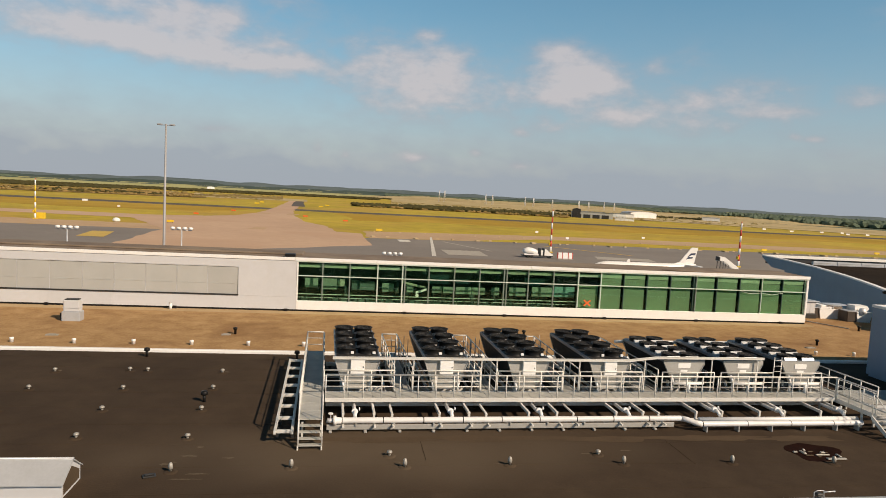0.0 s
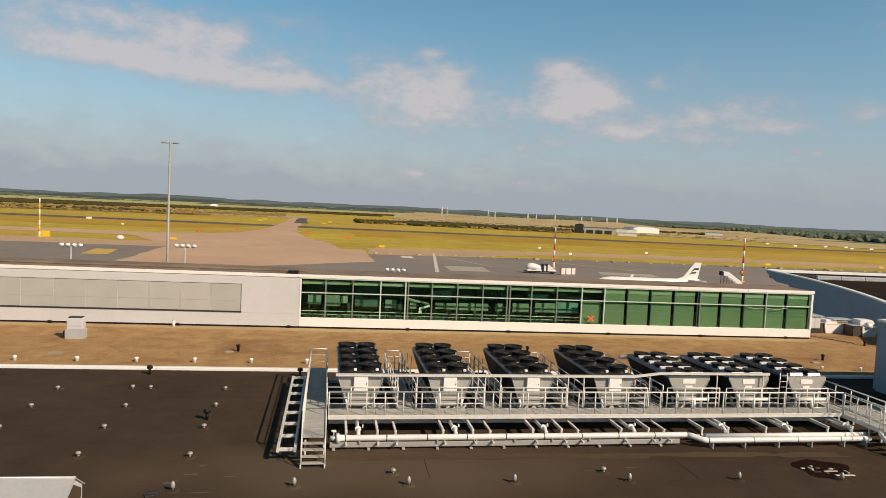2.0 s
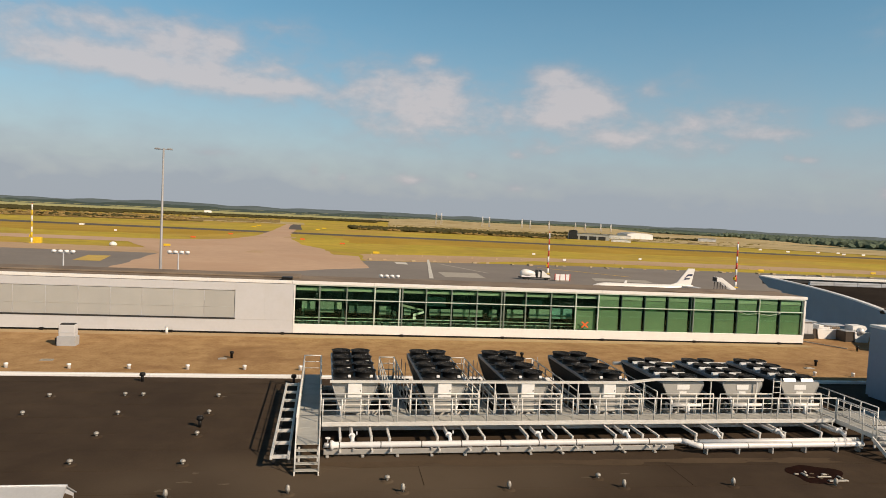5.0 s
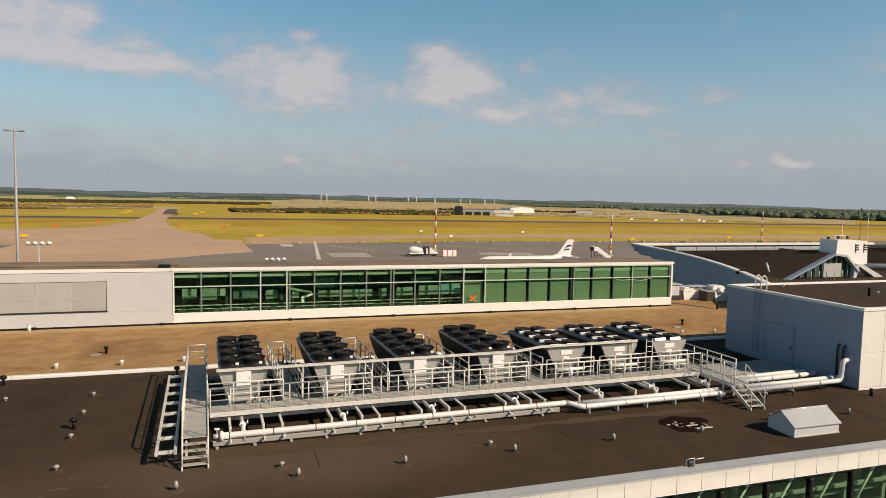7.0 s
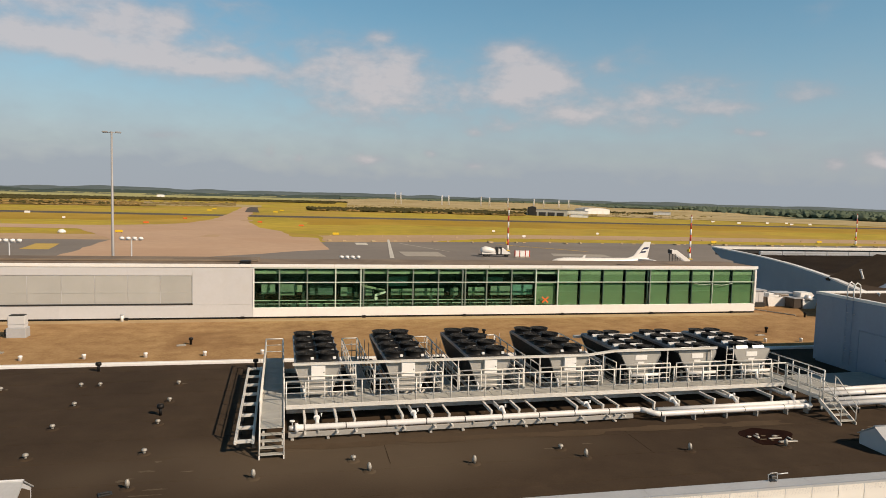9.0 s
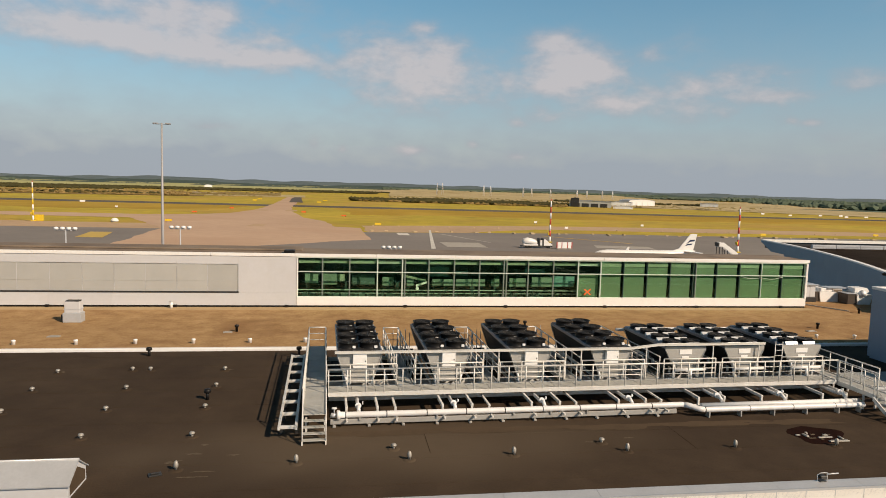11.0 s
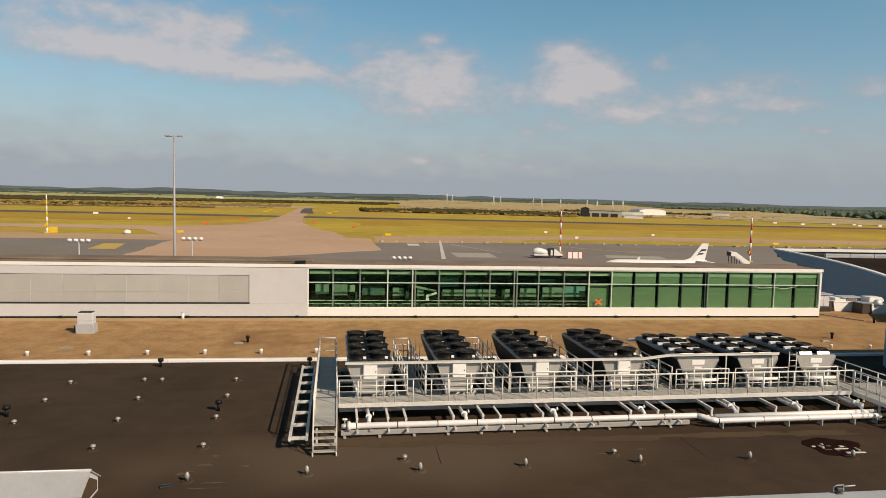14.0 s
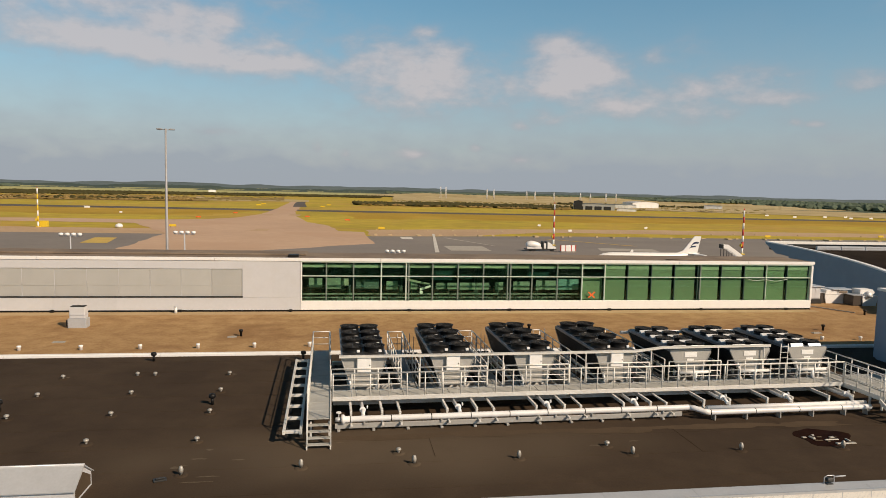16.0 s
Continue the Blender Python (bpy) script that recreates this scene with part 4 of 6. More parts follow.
def rail_run(t, a, b, z0, z1, h=1.03, bars=(0.36, 0.70), spacing=0.78, first=True, last=True):
    """Posts and bars from a to b (x, y), the deck rising from z0 to z1."""
    a, b = Vector((*a, z0)), Vector((*b, z1))
    n = max(1, round((b - a).length / spacing))
    pm = MESHES.setdefault(("post", h), mesh_of("post", bm_tube(bmesh.new(), [(0, 0, -0.06), (0, 0, h)], 0.029, 6), "steel", True))
    for k in range(0 if first else 1, n + 1 if last else n):
        put("post", pm, t, Matrix.Translation(a.lerp(b, k / n)))
    up = Vector((0, 0, 1))
    tube("top_rail", t, [a + up * h, b + up * h], 0.031, "steel", 8)
    for q in bars:
        tube("mid_rail", t, [a + up * q, b + up * q], 0.021, "steel", 6)


def railing(label, pts, z=DECK, **kw):
    t = plant("railing", label, "railing", pts[0][0], pts[0][1], z)
    o = pts[0]
    for i, (a, b) in enumerate(zip(pts, pts[1:])):
        rail_run(t, (a[0] - o[0], a[1] - o[1]), (b[0] - o[0], b[1] - o[1]), 0, 0, first=i == 0, **kw)
    return t


# fan parts, made once
def fan_meshes():
    cowl = [(0.455, 0.0), (0.435, 0.03), (0.43, 0.18), (0.47, 0.235), (0.49, 0.25), (0.465, 0.25), (0.415, 0.18), (0.41, 0.0)]
    low = [(0.43, 0.0), (0.415, 0.02), (0.41, 0.12), (0.435, 0.165), (0.45, 0.18), (0.42, 0.18), (0.39, 0.12), (0.385, 0.0)]
    hub = bm_lathe(bmesh.new(), [(0.001, 0.20), (0.11, 0.195), (0.12, 0.17), (0.12, 0.03), (0.001, 0.02)], 14)
    blade = bmesh.new()
    blade.faces.new([blade.verts.new(p) for p in ((0.11, -0.06, 0.08), (0.39, -0.14, 0.07), (0.40, 0.12, 0.17), (0.11, 0.05, 0.16))])
    bmesh.ops.solidify(blade, geom=blade.faces[:], thickness=0.008)
    g = bmesh.new()
    for r in (0.15, 0.23, 0.31, 0.39):
        pts = [(r * math.cos(i * math.pi / 10), r * math.sin(i * math.pi / 10), 0.0) for i in range(21)]
        bm_tube(g, pts, 0.006, 4, False)
    for k in range(4):
        c, s = math.cos(k * math.pi / 4), math.sin(k * math.pi / 4)
        bm_tube(g, [(-0.44 * c, -0.44 * s, 0), (0.44 * c, 0.44 * s, 0)], 0.007, 4)
    return dict(
        tall=mesh_of("fan_cowl", bm_lathe(bmesh.new(), cowl, 24), "black", True), low=mesh_of("fan_cowl", bm_lathe(bmesh.new(), low, 24), "black", True),
        hub=mesh_of("fan_hub", hub, "black", True), blade=mesh_of("fan_blade", blade, "black"), guard=mesh_of("fan_guard", g, "darksteel"))


FAN = fan_meshes()


def cooler(kind):
    """A dry cooler 2.05 m wide and 6.2 m long, its near end at y = 0, coils in a V under two rows of fans."""
    tall = kind == "tall"
    t = thing("dry_cooler", "grey V-shaped dry cooler with two rows of tall black fan cowls" if tall else "grey dry cooler with low black fans on a steel-blue top", "cooler", group="dry coolers on the platform")
    w, l, zt = 0.985 if tall else 1.04, 5.7 if tall else 4.55, 1.50
    zb = 0.10 if tall else 0.42
    wb = 0.53 if tall else 0.56
    # end plates: a wedge with folded edges
    for y in (0.0, l - 0.05):
        ol = [(-w, zt), (w, zt), (w, zt - 0.16), (wb, zb), (-wb, zb), (-w, zt - 0.16)]
        part("end_plate", bm_prism(bmesh.new(), ol, "y", y, y + 0.05), "casing", t)
        for s in (-1, 1):
            part("edge_fold", bm_tube(bmesh.new(), [(s * (w - 0.02), y - 0.012, zt - 0.16), (s * (wb + 0.0), y - 0.012, zb)], 0.028, 4), "casing", t)
    for s in (-1, 1):
        ol = [(s * (w - 0.02), zt - 0.12), (s * wb, zb + 0.02), (s * (wb - 0.10), zb + 0.02), (s * (w - 0.14), zt - 0.12)]
        part("coil_panel", bm_prism(bmesh.new(), ol, "y", 0.055, l - 0.055), "coil", t, "dark finned coil panel")
        block("side_rail", t, min(s * w, s * (w - 0.07)), 0.055, zt - 0.115, max(s * w, s * (w - 0.07)), l - 0.055, zt + 0.02, "casing_blue", 0.012)
    block("fan_deck", t, -w + 0.075, 0.02, zt - 0.03, w - 0.075, l - 0.02, zt + 0.03, "casing_blue" if not tall else "darksteel", 0.01)
    for k in range(3):
        y = l * (k + 1) / 4
        block("deck_divider", t, -w + 0.08, y - 0.03, zt + 0.031, w - 0.08, y + 0.03, zt + 0.06, "casing_blue" if not tall else "coil", 0.006)
    # header pipes at the near end
    for s in (-1, 1):
        tube("header_pipe", t, [(s * (wb + 0.10), -0.06, zb + 0.40), (s * (wb + 0.02), -0.09, zb + 0.12), (s * (wb + 0.02), -0.09, -0.02)], 0.05, "pipe", 8)
    if tall:
        b = block("control_box", t, -0.30, -0.15, 0.80, 0.30, -0.01, 1.44, "label", 0.015, "white control cabinet")
        block("lock", b, 0.22, -0.078, 0.28, 0.26, -0.0705, 0.34, "darksteel", 0.0)
    else:
        block("label_plate", t, -0.32, -0.02, 1.14, 0.31, -0.003, 1.37, "label", 0.003)
        block("label_plate", t, -0.19, -0.02, 0.93, 0.17, -0.003, 1.05, "label", 0.003)
        tube("cross_pipe", t, [(-0.62, -0.16, 0.42), (0.95, -0.16, 0.44)], 0.065, "pipe", 10)
        tube("drop_pipe", t, [(0.22, -0.16, 0.42), (0.22, -0.16, -0.05)], 0.075, "pipe", 10)
        block("lower_box", t, -0.95, 0.4, 0.05, 0.95, l - 0.3, 0.12, "darksteel", 0.01)
    for x in (-0.45, 0.45):
        for y in (0.6, l / 2, l - 0.25):
            block("leg", t, x - 0.05, y - 0.05, -0.02, x + 0.05, y + 0.05, zb + 0.25, "steel", 0.008)
        block("base_rail", t, x - 0.06, 0.04, -0.1, x + 0.06, l - 0.04, -0.015, "steel", 0.01)
    for i in range(4):
        for s in (-1, 1):
            y = (0.78 if tall else 0.52) + (1.42 if tall else 1.15) * i
            f = put("fan_cowl", FAN["tall" if tall else "low"], t, pose(s * 0.475, y, zt + 0.031))
            lift = 0.0 if tall else -0.05
            put("fan_hub", FAN["hub"], f, pose(0, 0, lift))
            for k in range(7):
                put("fan_blade", FAN["blade"], f, pose(0, 0, lift, 0, 0, 17 * i + 31 * (s > 0) + 360 * k / 7))
            put("fan_guard", FAN["guard"], f, Matrix.Diagonal((1, 1, 1, 1) if tall else (0.88, 0.88, 1, 1)) @ pose(0, 0, 0.24 if tall else 0.17))
            if tall:
                block("terminal_box", t, s * 0.475 + 0.24 - 0.07, y - 0.475, zt + 0.06, s * 0.475 + 0.24 + 0.07, y - 0.40, zt + 0.17, "label", 0.01)
            else:
                # added bright tilted plate imitates the sunlit patch of fan deck
                part("cover_plate", bm_prism(bmesh.new(), [(y - 0.68 if i else y - 0.50, zt + 0.035), (y - 0.40, zt + 0.035), (y - 0.40, zt + 0.17), (y - 0.44, zt + 0.17)], "x", s * 0.475 - 0.40, s * 0.475 + 0.26), "bright_metal" if i else "sheet", t)
    return t


tall, low = cooler("tall"), cooler("low")
CX = (0.91, 4.82, 8.62, 12.52, 16.27, 19.35, 22.44)
tall.matrix_basis = PLANT @ pose(CX[0], 28.62, BASE)
low.matrix_basis = PLANT @ pose(CX[4], 28.62, BASE)
for x in CX[1:4]:
    copy_thing(tall, PLANT @ pose(x, 28.62, BASE))
for x in CX[5:]:
    copy_thing(low, PLANT @ pose(x, 28.62, BASE))


GAPS = ((2.52, 3.32), (6.36, 7.16), (10.20, 11.04), (14.10, 14.95))


def deck(label, x0, y0, x1, y1):
    """A walkway of grating with a folded steel edge."""
    t = plant("walkway", label, "walkway", x0, y0, DECK, group="platform walkways")
    lx, ly = x1 - x0, y1 - y0
    across = lx > ly
    n = max(1, round(max(lx, ly) / 1.0))
    s = max(lx, ly) / n
    for k in range(n):
        if across:
            block("grating_plank", t, k * s + 0.006, 0.05, -0.035, (k + 1) * s - 0.006, ly - 0.05, 0.0, "grating", 0.006)
        else:
            block("grating_plank", t, 0.05, k * s + 0.006, -0.035, lx - 0.05, (k + 1) * s - 0.006, 0.0, "grating", 0.006)
    if across:
        block("edge_beam", t, 0, 0.0, -0.13, lx, 0.045, 0.05, "steel", 0.008)
        block("edge_beam", t, 0, ly - 0.045, -0.16, lx, ly, 0.02, "steel", 0.008)
    else:
        block("edge_beam", t, 0, 0.0, -0.16, 0.045, ly, 0.05, "steel", 0.008)
        block("edge_beam", t, lx - 0.045, 0.0, -0.16, lx, ly, 0.05, "steel", 0.008)
    return t


deck("galvanised grating walkway along the front of the coolers", -0.44, 27.42, 23.5, 28.50)
deck("galvanised grating walkway at the end of the platform", -1.41, 25.02, -0.50, 35.75)
for a, b in GAPS:
    deck("narrow galvanised walkway between two coolers", a + 0.02, 28.52, b - 0.02, 35.5)
deck("galvanised grating walkway beside the last cooler", 23.52, 25.05, 24.35, 32.0)
bridge = plant("walkway", "low galvanised grating walkway leading to the plant room door", "walkway", 24.6, 28.3, 0.0, group="platform walkways")
for k in range(7):
    block("grating_plank", bridge, 0.96 * k + 0.006, 0.0, 0.26, 0.96 * (k + 1) - 0.006, 2.3, 0.30, "grating", 0.006)
    for y in (0.1, 2.1):
        block("leg", bridge, 0.96 * k + 0.4, y, 0.0, 0.96 * k + 0.48, y + 0.08, 0.259, "steel", 0.008)


railing("galvanised railing along the front walkway", [(-0.42, 27.45), (23.5, 27.45)], bars=())
railing("galvanised railing of the end walkway", [(-1.39, 25.05), (-1.39, 35.7), (-0.55, 35.7)], spacing=1.4)
railing("galvanised railing beside the first cooler", [(-0.52, 28.6), (-0.52, 35.6)], spacing=1.4)
INNER = ((-0.50, 2.52), (3.32, 6.36), (7.16, 10.20), (11.04, 14.10), (15.1, 17.75), (18.1, 20.85), (21.25, 23.5))
for i, (a, b) in enumerate(INNER):
    railing("galvanised guard rail before a cooler", [(a, 28.46), (b, 28.46)], h=0.95, bars=(0.24, 0.48, 0.72), spacing=0.95)
for a, b in GAPS:
    railing("galvanised railing round a walkway between coolers", [(a, 28.6), (a, 35.45), (b, 35.45), (b, 28.6)], spacing=1.15)
railing("galvanised railing of the last walkway", [(24.32, 25.9), (24.32, 31.95), (23.6, 31.95)], spacing=0.95)
railing("galvanised railing beside the stairs", [(23.54, 25.1), (23.54, 27.4)], spacing=0.9)


def cable_tray():
    t = plant("cable_tray", "galvanised cable tray across the tops of the coolers", "cable tray", 0, 28.44, 0)
    zs = ((-0.16, 2.27), (13.4, 2.27), (14.75, 2.42), (20.3, 2.42))
    for (xa, za), (xb, zb) in zip(zs, zs[1:]):
        ol = [(xa, za), (xb, zb), (xb, zb + 0.10), (xa, za + 0.10)]
        part("tray_length", bm_prism(bmesh.new(), ol, "y", -0.02, 0.10), "steel", t)
        ol = [(xa, za + 0.1005), (xb, zb + 0.1005), (xb, zb + 0.125), (xa, za + 0.125)]
        part("tray_lip", bm_prism(bmesh.new(), ol, "y", -0.035, -0.015), "steel", t)
    for x in (2.5, 3.35, 6.4, 7.1, 10.25, 11.0, 14.2, 17.6, 20.0):
        z = 2.27 if x < 13.4 else 2.38
        block("hanger", t, x - 0.025, 0.02, DECK + 0.02, x + 0.025, 0.07, z, "steel", 0.005)


cable_tray()


def cage_ladder():
    t = plant("ladder", "short galvanised ladder with hoops between two coolers", "ladder", 20.75, 28.3, DECK)
    for x in (0.0, 0.38):
        tube("stile", t, [(x, 0, 0), (x, 0, 1.75)], 0.022, "steel", 6)
    for k in range(6):
        tube("rung", t, [(0, 0, 0.25 + 0.27 * k), (0.38, 0, 0.25 + 0.27 * k)], 0.014, "steel", 6)


cage_ladder()


def steel_frame():
    """Long beams on short feet, with cross beams between them."""
    t = plant("support_frame", "galvanised steel frame on short feet under the coolers", "frame", 0, 0, 0)
    for y in (28.1, 30.2, 32.4, 34.6):
        block("long_beam", t, -0.4, y - 0.07, 0.34, 23.4, y + 0.07, 0.52, "steel", 0.012)
    # darker casing colour imitates the pipe's shadow on this beam
    block("long_beam", t, -0.35, 25.86, 0.10, 14.4, 25.95, 0.30, "casing", 0.012)
    block("long_beam", t, -0.35, 26.30, 0.22, 23.4, 26.38, 0.32, "steel", 0.012)
    for i, c in enumerate(CX):
        for dx in (-0.62, 0.62, 1.35):
            if i > 3 and dx > 1:
                continue
            x = c + dx
            block("cross_beam", t, x - 0.05, 26.25, 0.53, x + 0.05, 35.2, 0.66 if dx < 1 else 0.6, "steel", 0.01)
            block("leg", t, x - 0.045, 26.26, 0.02, x + 0.045, 26.35, 0.525, "steel", 0.008)
            block("bracket", t, x - 0.04, 25.60, 0.26, x + 0.04, 26.25, 0.33, "steel", 0.006)
    k = 0
    x = -0.2
    while x < 23.5:
        for y in (25.86, 30.2, 34.6):
            if y < 27 and x > 14.4:
                continue
            block("foot", t, x - 0.06, y - 0.10, 0.0, x + 0.06, y + 0.10, 0.088 if y < 27 else 0.335, "casing" if y < 27 else "darksteel", 0.015)
        x += 1.37
    # long side frame by the end walkway
    for x in (-2.24, -1.62):
        block("side_beam", t, x - 0.05, 24.62, 0.40, x + 0.05, 35.2, 0.54, "steel", 0.01)
    for j in range(8):
        y = 24.75 + 1.47 * j
        block("side_rung", t, -2.185, y - 0.07, 0.42, -1.675, y + 0.07, 0.53, "steel", 0.01)
        # feet coloured dark to look shaded under the side frame
        for x in (-2.18, -1.62):
            block("foot", t, x - 0.06, y + 0.55, 0.0, x + 0.06, y + 0.67, 0.395, "darksteel", 0.01)
    for j in range(5):
        y = 25.2 + 2.4 * j
        block("walkway_leg", t, -1.30, y - 0.04, 0.0, -1.22, y + 0.04, DECK - 0.165, "steel", 0.008)
        block("walkway_leg", t, -0.60, y - 0.04, 0.0, -0.52, y + 0.04, DECK - 0.165, "steel", 0.008)
    for j in range(3):
        y = 25.9 + 2.6 * j
        block("walkway_leg", t, 24.22, y - 0.04, 0.0, 24.30, y + 0.04, DECK - 0.165, "steel", 0.008)
        block("walkway_leg", t, 23.56, y - 0.04, 0.0, 23.64, y + 0.04, DECK - 0.165, "steel", 0.008)
    return t


steel_frame()


def stairs(x0, x1, yf, yt, label):
    t = plant("stairs", label, "stairs", x0, yf, 0)
    w, run = x1 - x0, yt - yf
    for x in (0.0, w):
        ol = [(-0.06, 0.0), (0.10, 0.0), (run + 0.02, DECK - 0.16), (run + 0.02, DECK + 0.03), (-0.06, 0.10)]
        part("stringer", bm_prism(bmesh.new(), ol, "x", x - 0.025, x + 0.025), "steel", t)
    n = 4
    for k in range(n):
        z = DECK * (k + 1) / (n + 1)
        y = run * (k + 0.4) / n
        block("tread", t, 0.03, y - 0.11, z - 0.035, w - 0.03, y + 0.11, z, "grating", 0.006)
    for x in (0.0, w):
        tube("handrail", t, [(x, 0.0, 0.05), (x, -0.02, 0.85), (x, 0.06, 0.93), (x, run * 0.9, DECK + 0.93), (x, run + 0.05, DECK + 1.0)], 0.022, "steel", 6)
        tube("mid_rail", t, [(x, 0.0, 0.48), (x, run, DECK + 0.5)], 0.015, "steel", 6)
        tube("post", t, [(x, run, DECK), (x, run, DECK + 1.0)], 0.022, "steel", 6)
    return t


stairs(-1.38, -0.52, 24.13, 25.0, "galvanised steel stairs up to the end walkway")
stairs(23.30, 24.1, 23.80, 25.03, "galvanised steel stairs with curved handrails")


def pipe_run():
    t = plant("main_pipe", "thick white-jacketed pipe along the front of the platform", "pipe", 0, 0, 0)
    y, z, r = 25.90, 0.47, 0.118
    x = 0.25
    tube("end_cap", t, [(0.26, y, z), (0.05, y, z), (0.0, y, z), (-0.10, y, z)], [0.12, 0.13, 0.19, 0.19], "pipe", 16)
    tube("end_valve", t, [(-0.10, y, z), (-0.32, y, z), (-0.34, y, z)], [0.10, 0.10, 0.04], "sheet", 12)
    tube("valve_wheel", t, [(-0.2, y, z + 0.26), (-0.2, y, z + 0.30)], 0.10, "label", 12)
    tube("valve_stem", t, [(-0.2, y, z + 0.05), (-0.2, y, z + 0.26)], 0.025, "sheet", 6)
    while x < 14.6:
        tube("pipe_length", t, [(x + 0.006, y, z), (min(x + 1.62, 14.7) - 0.006, y, z)], r, "pipe", 16, cap=False)
        tube("joint_band", t, [(x - 0.016, y, z), (x + 0.016, y, z)], r + 0.006, "black", 16)
        x += 1.62
    tube("bend", t, [(14.7, y, z), (14.95, y - 0.08, z - 0.03), (15.25, y - 0.31, z - 0.10), (15.5, y - 0.38, z - 0.12)], r, "pipe", 16)
    x, y2, z2 = 15.5, y - 0.38, z - 0.12
    while x < 23.2:
        tube("pipe_length", t, [(x + 0.006, y2, z2), (min(x + 2.1, 23.3) - 0.006, y2, z2)], r, "pipe", 16, cap=False)
        tube("joint_band", t, [(x - 0.012, y2, z2), (x + 0.012, y2, z2)], r + 0.006, "black", 16)
        x += 2.1
    tube("pipe_length", t, [(15.5, y2 + 0.30, z2 + 0.08), (23.3, y2 + 0.30, z2 + 0.08)], 0.11, "pipe", 14)
    for k, xs in enumerate((0.8, 2.3, 3.9, 5.5, 7.1, 8.7, 10.3, 11.9, 13.5)):
        block("saddle", t, xs - 0.035, y - 0.10, 0.255, xs + 0.035, y + 0.1, z - r + 0.015, "casing", 0.01)
    for k, xs in enumerate((15.7, 17.2, 18.8, 20.4, 22.0, 23.1)):
        block("saddle", t, xs - 0.035, y2 - 0.08, 0.0, xs + 0.035, y2 + 0.2, z2 - r + 0.015, "casing", 0.01)
    # branches back to the coolers, with flanged valves
    for i, c in enumerate(CX):
        o = -0.15 if i < 4 else 0.3
        tube("branch_pipe", t, [(c + o, y + 0.05, z + 0.1), (c + o, y + 0.3, z + 0.22), (c + o, y + 0.7, z + 0.12), (c + o, 28.9, z + 0.1)], 0.075, "pipe", 12)
        tube("valve_flange", t, [(c + o, y + 0.42, z + 0.22), (c + o, y + 0.56, z + 0.18)], 0.125, "pipe", 12)
        tube("valve_wheel", t, [(c + o + 0.16, y + 0.5, z + 0.3), (c + o + 0.20, y + 0.5, z + 0.3)], 0.07, "label", 10)
    return t


pipe_run()


def supply_pipes():
    t = plant("supply_pipes", "pair of thick jacketed pipes running to the plant room", "pipe", 0, 0, 0)
    def bend(pts, r, turn=0.26):
        """A pipe with rounded turns at its corners."""
        out = [Vector(pts[0])]
        for a, b, c in zip(pts, pts[1:], pts[2:]):
            a, b, c = Vector(a), Vector(b), Vector(c)
            p, q = b + (a - b).normalized() * turn, b + (c - b).normalized() * turn
            out += [p.lerp(b, u).lerp(b.lerp(q, u), u) for u in (0.0, 0.2, 0.4, 0.6, 0.8, 1.0)]
        out.append(Vector(pts[-1]))
        tube("pipe_length", t, out, r, "pipe", 16)
    bend([(24.0, 25.25, 0.44), (30.75, 25.30, 0.46), (30.8, 25.28, 1.52), (31.62, 25.34, 1.56)], 0.125, 0.28)
    tube("wall_collar", t, [(31.50, 25.34, 1.555), (31.60, 25.34, 1.56)], 0.17, "sheet", 16)
    bend([(24.0, 25.68, 0.5), (31.6, 25.78, 0.5)], 0.11)
    bend([(24.3, 26.42, 0.52), (30.4, 26.62, 0.52)], 0.125)
    bend([(24.3, 26.95, 0.55), (30.2, 27.1, 0.55)], 0.12)
    for x in (25.6, 27.3, 29.2):
        for ys in (25.3, 26.6):
            block("support", t, x - 0.03, ys - 0.25, 0.20, x + 0.03, ys + 0.5, 0.29, "steel" if x < 27.5 and ys < 26 else "darksteel", 0.01)
            for q in (-0.2, 0.45):
                block("support_leg", t, x - 0.025, ys + q - 0.025, 0.0, x + 0.025, ys + q + 0.025, 0.199, "darksteel", 0.005)
        for a, b in ((25.26, 0.45), (26.5, 0.52)):
            tube("joint_band", t, [(x - 0.02, a, b), (x + 0.02, a, b)], 0.131, "sheet", 16)
    # dark flexible ducts up the wall
    for dy in (0.0, 0.35):
        tube("flexible_duct", t, [(31.4, 25.75 + dy, 0.5), (31.35, 25.75 + dy, 1.7), (31.4, 25.75 + dy, 2.1), (31.6, 25.75 + dy, 2.2)], 0.06, "darksteel", 10)
    return t


supply_pipes()


def back_header():
    t = plant("header_pipe", "long white jacketed pipe behind the low coolers", "pipe", 14.9, 33.4, 0)
    for k in range(5):
        tube("pipe_length", t, [(1.7 * k + 0.005, 0, 2.12), (1.7 * k + 1.695, 0, 2.12)], 0.085, "pipe", 12)
    for k in range(5):
        block("stand", t, 1.0 + 1.7 * k, -0.04, 0.6, 1.08 + 1.7 * k, 0.04, 2.05, "darksteel", 0.01)


back_header()


def risers(x, n, label):
    """Thin dark rods standing at the back of a walkway."""
    t = plant("pipe_risers", label, "rods", x, 34.9, DECK)
    r = random.Random(int(x * 10))
    block("foot_rail", t, -0.1, -0.04, -0.1, n * 0.22, 0.04, 0.0, "darksteel", 0.01)
    for k in range(n):
        tube("rod", t, [(k * 0.22, 0, 0.0), (k * 0.22, 0, 0.75 + 0.5 * r.random())], 0.018, "mastgrey", 6)


risers(3.0, 5, "row of thin grey rods behind the walkway")
risers(6.9, 5, "row of thin grey rods behind the walkway")
risers(10.5, 4, "row of thin grey rods behind the walkway")
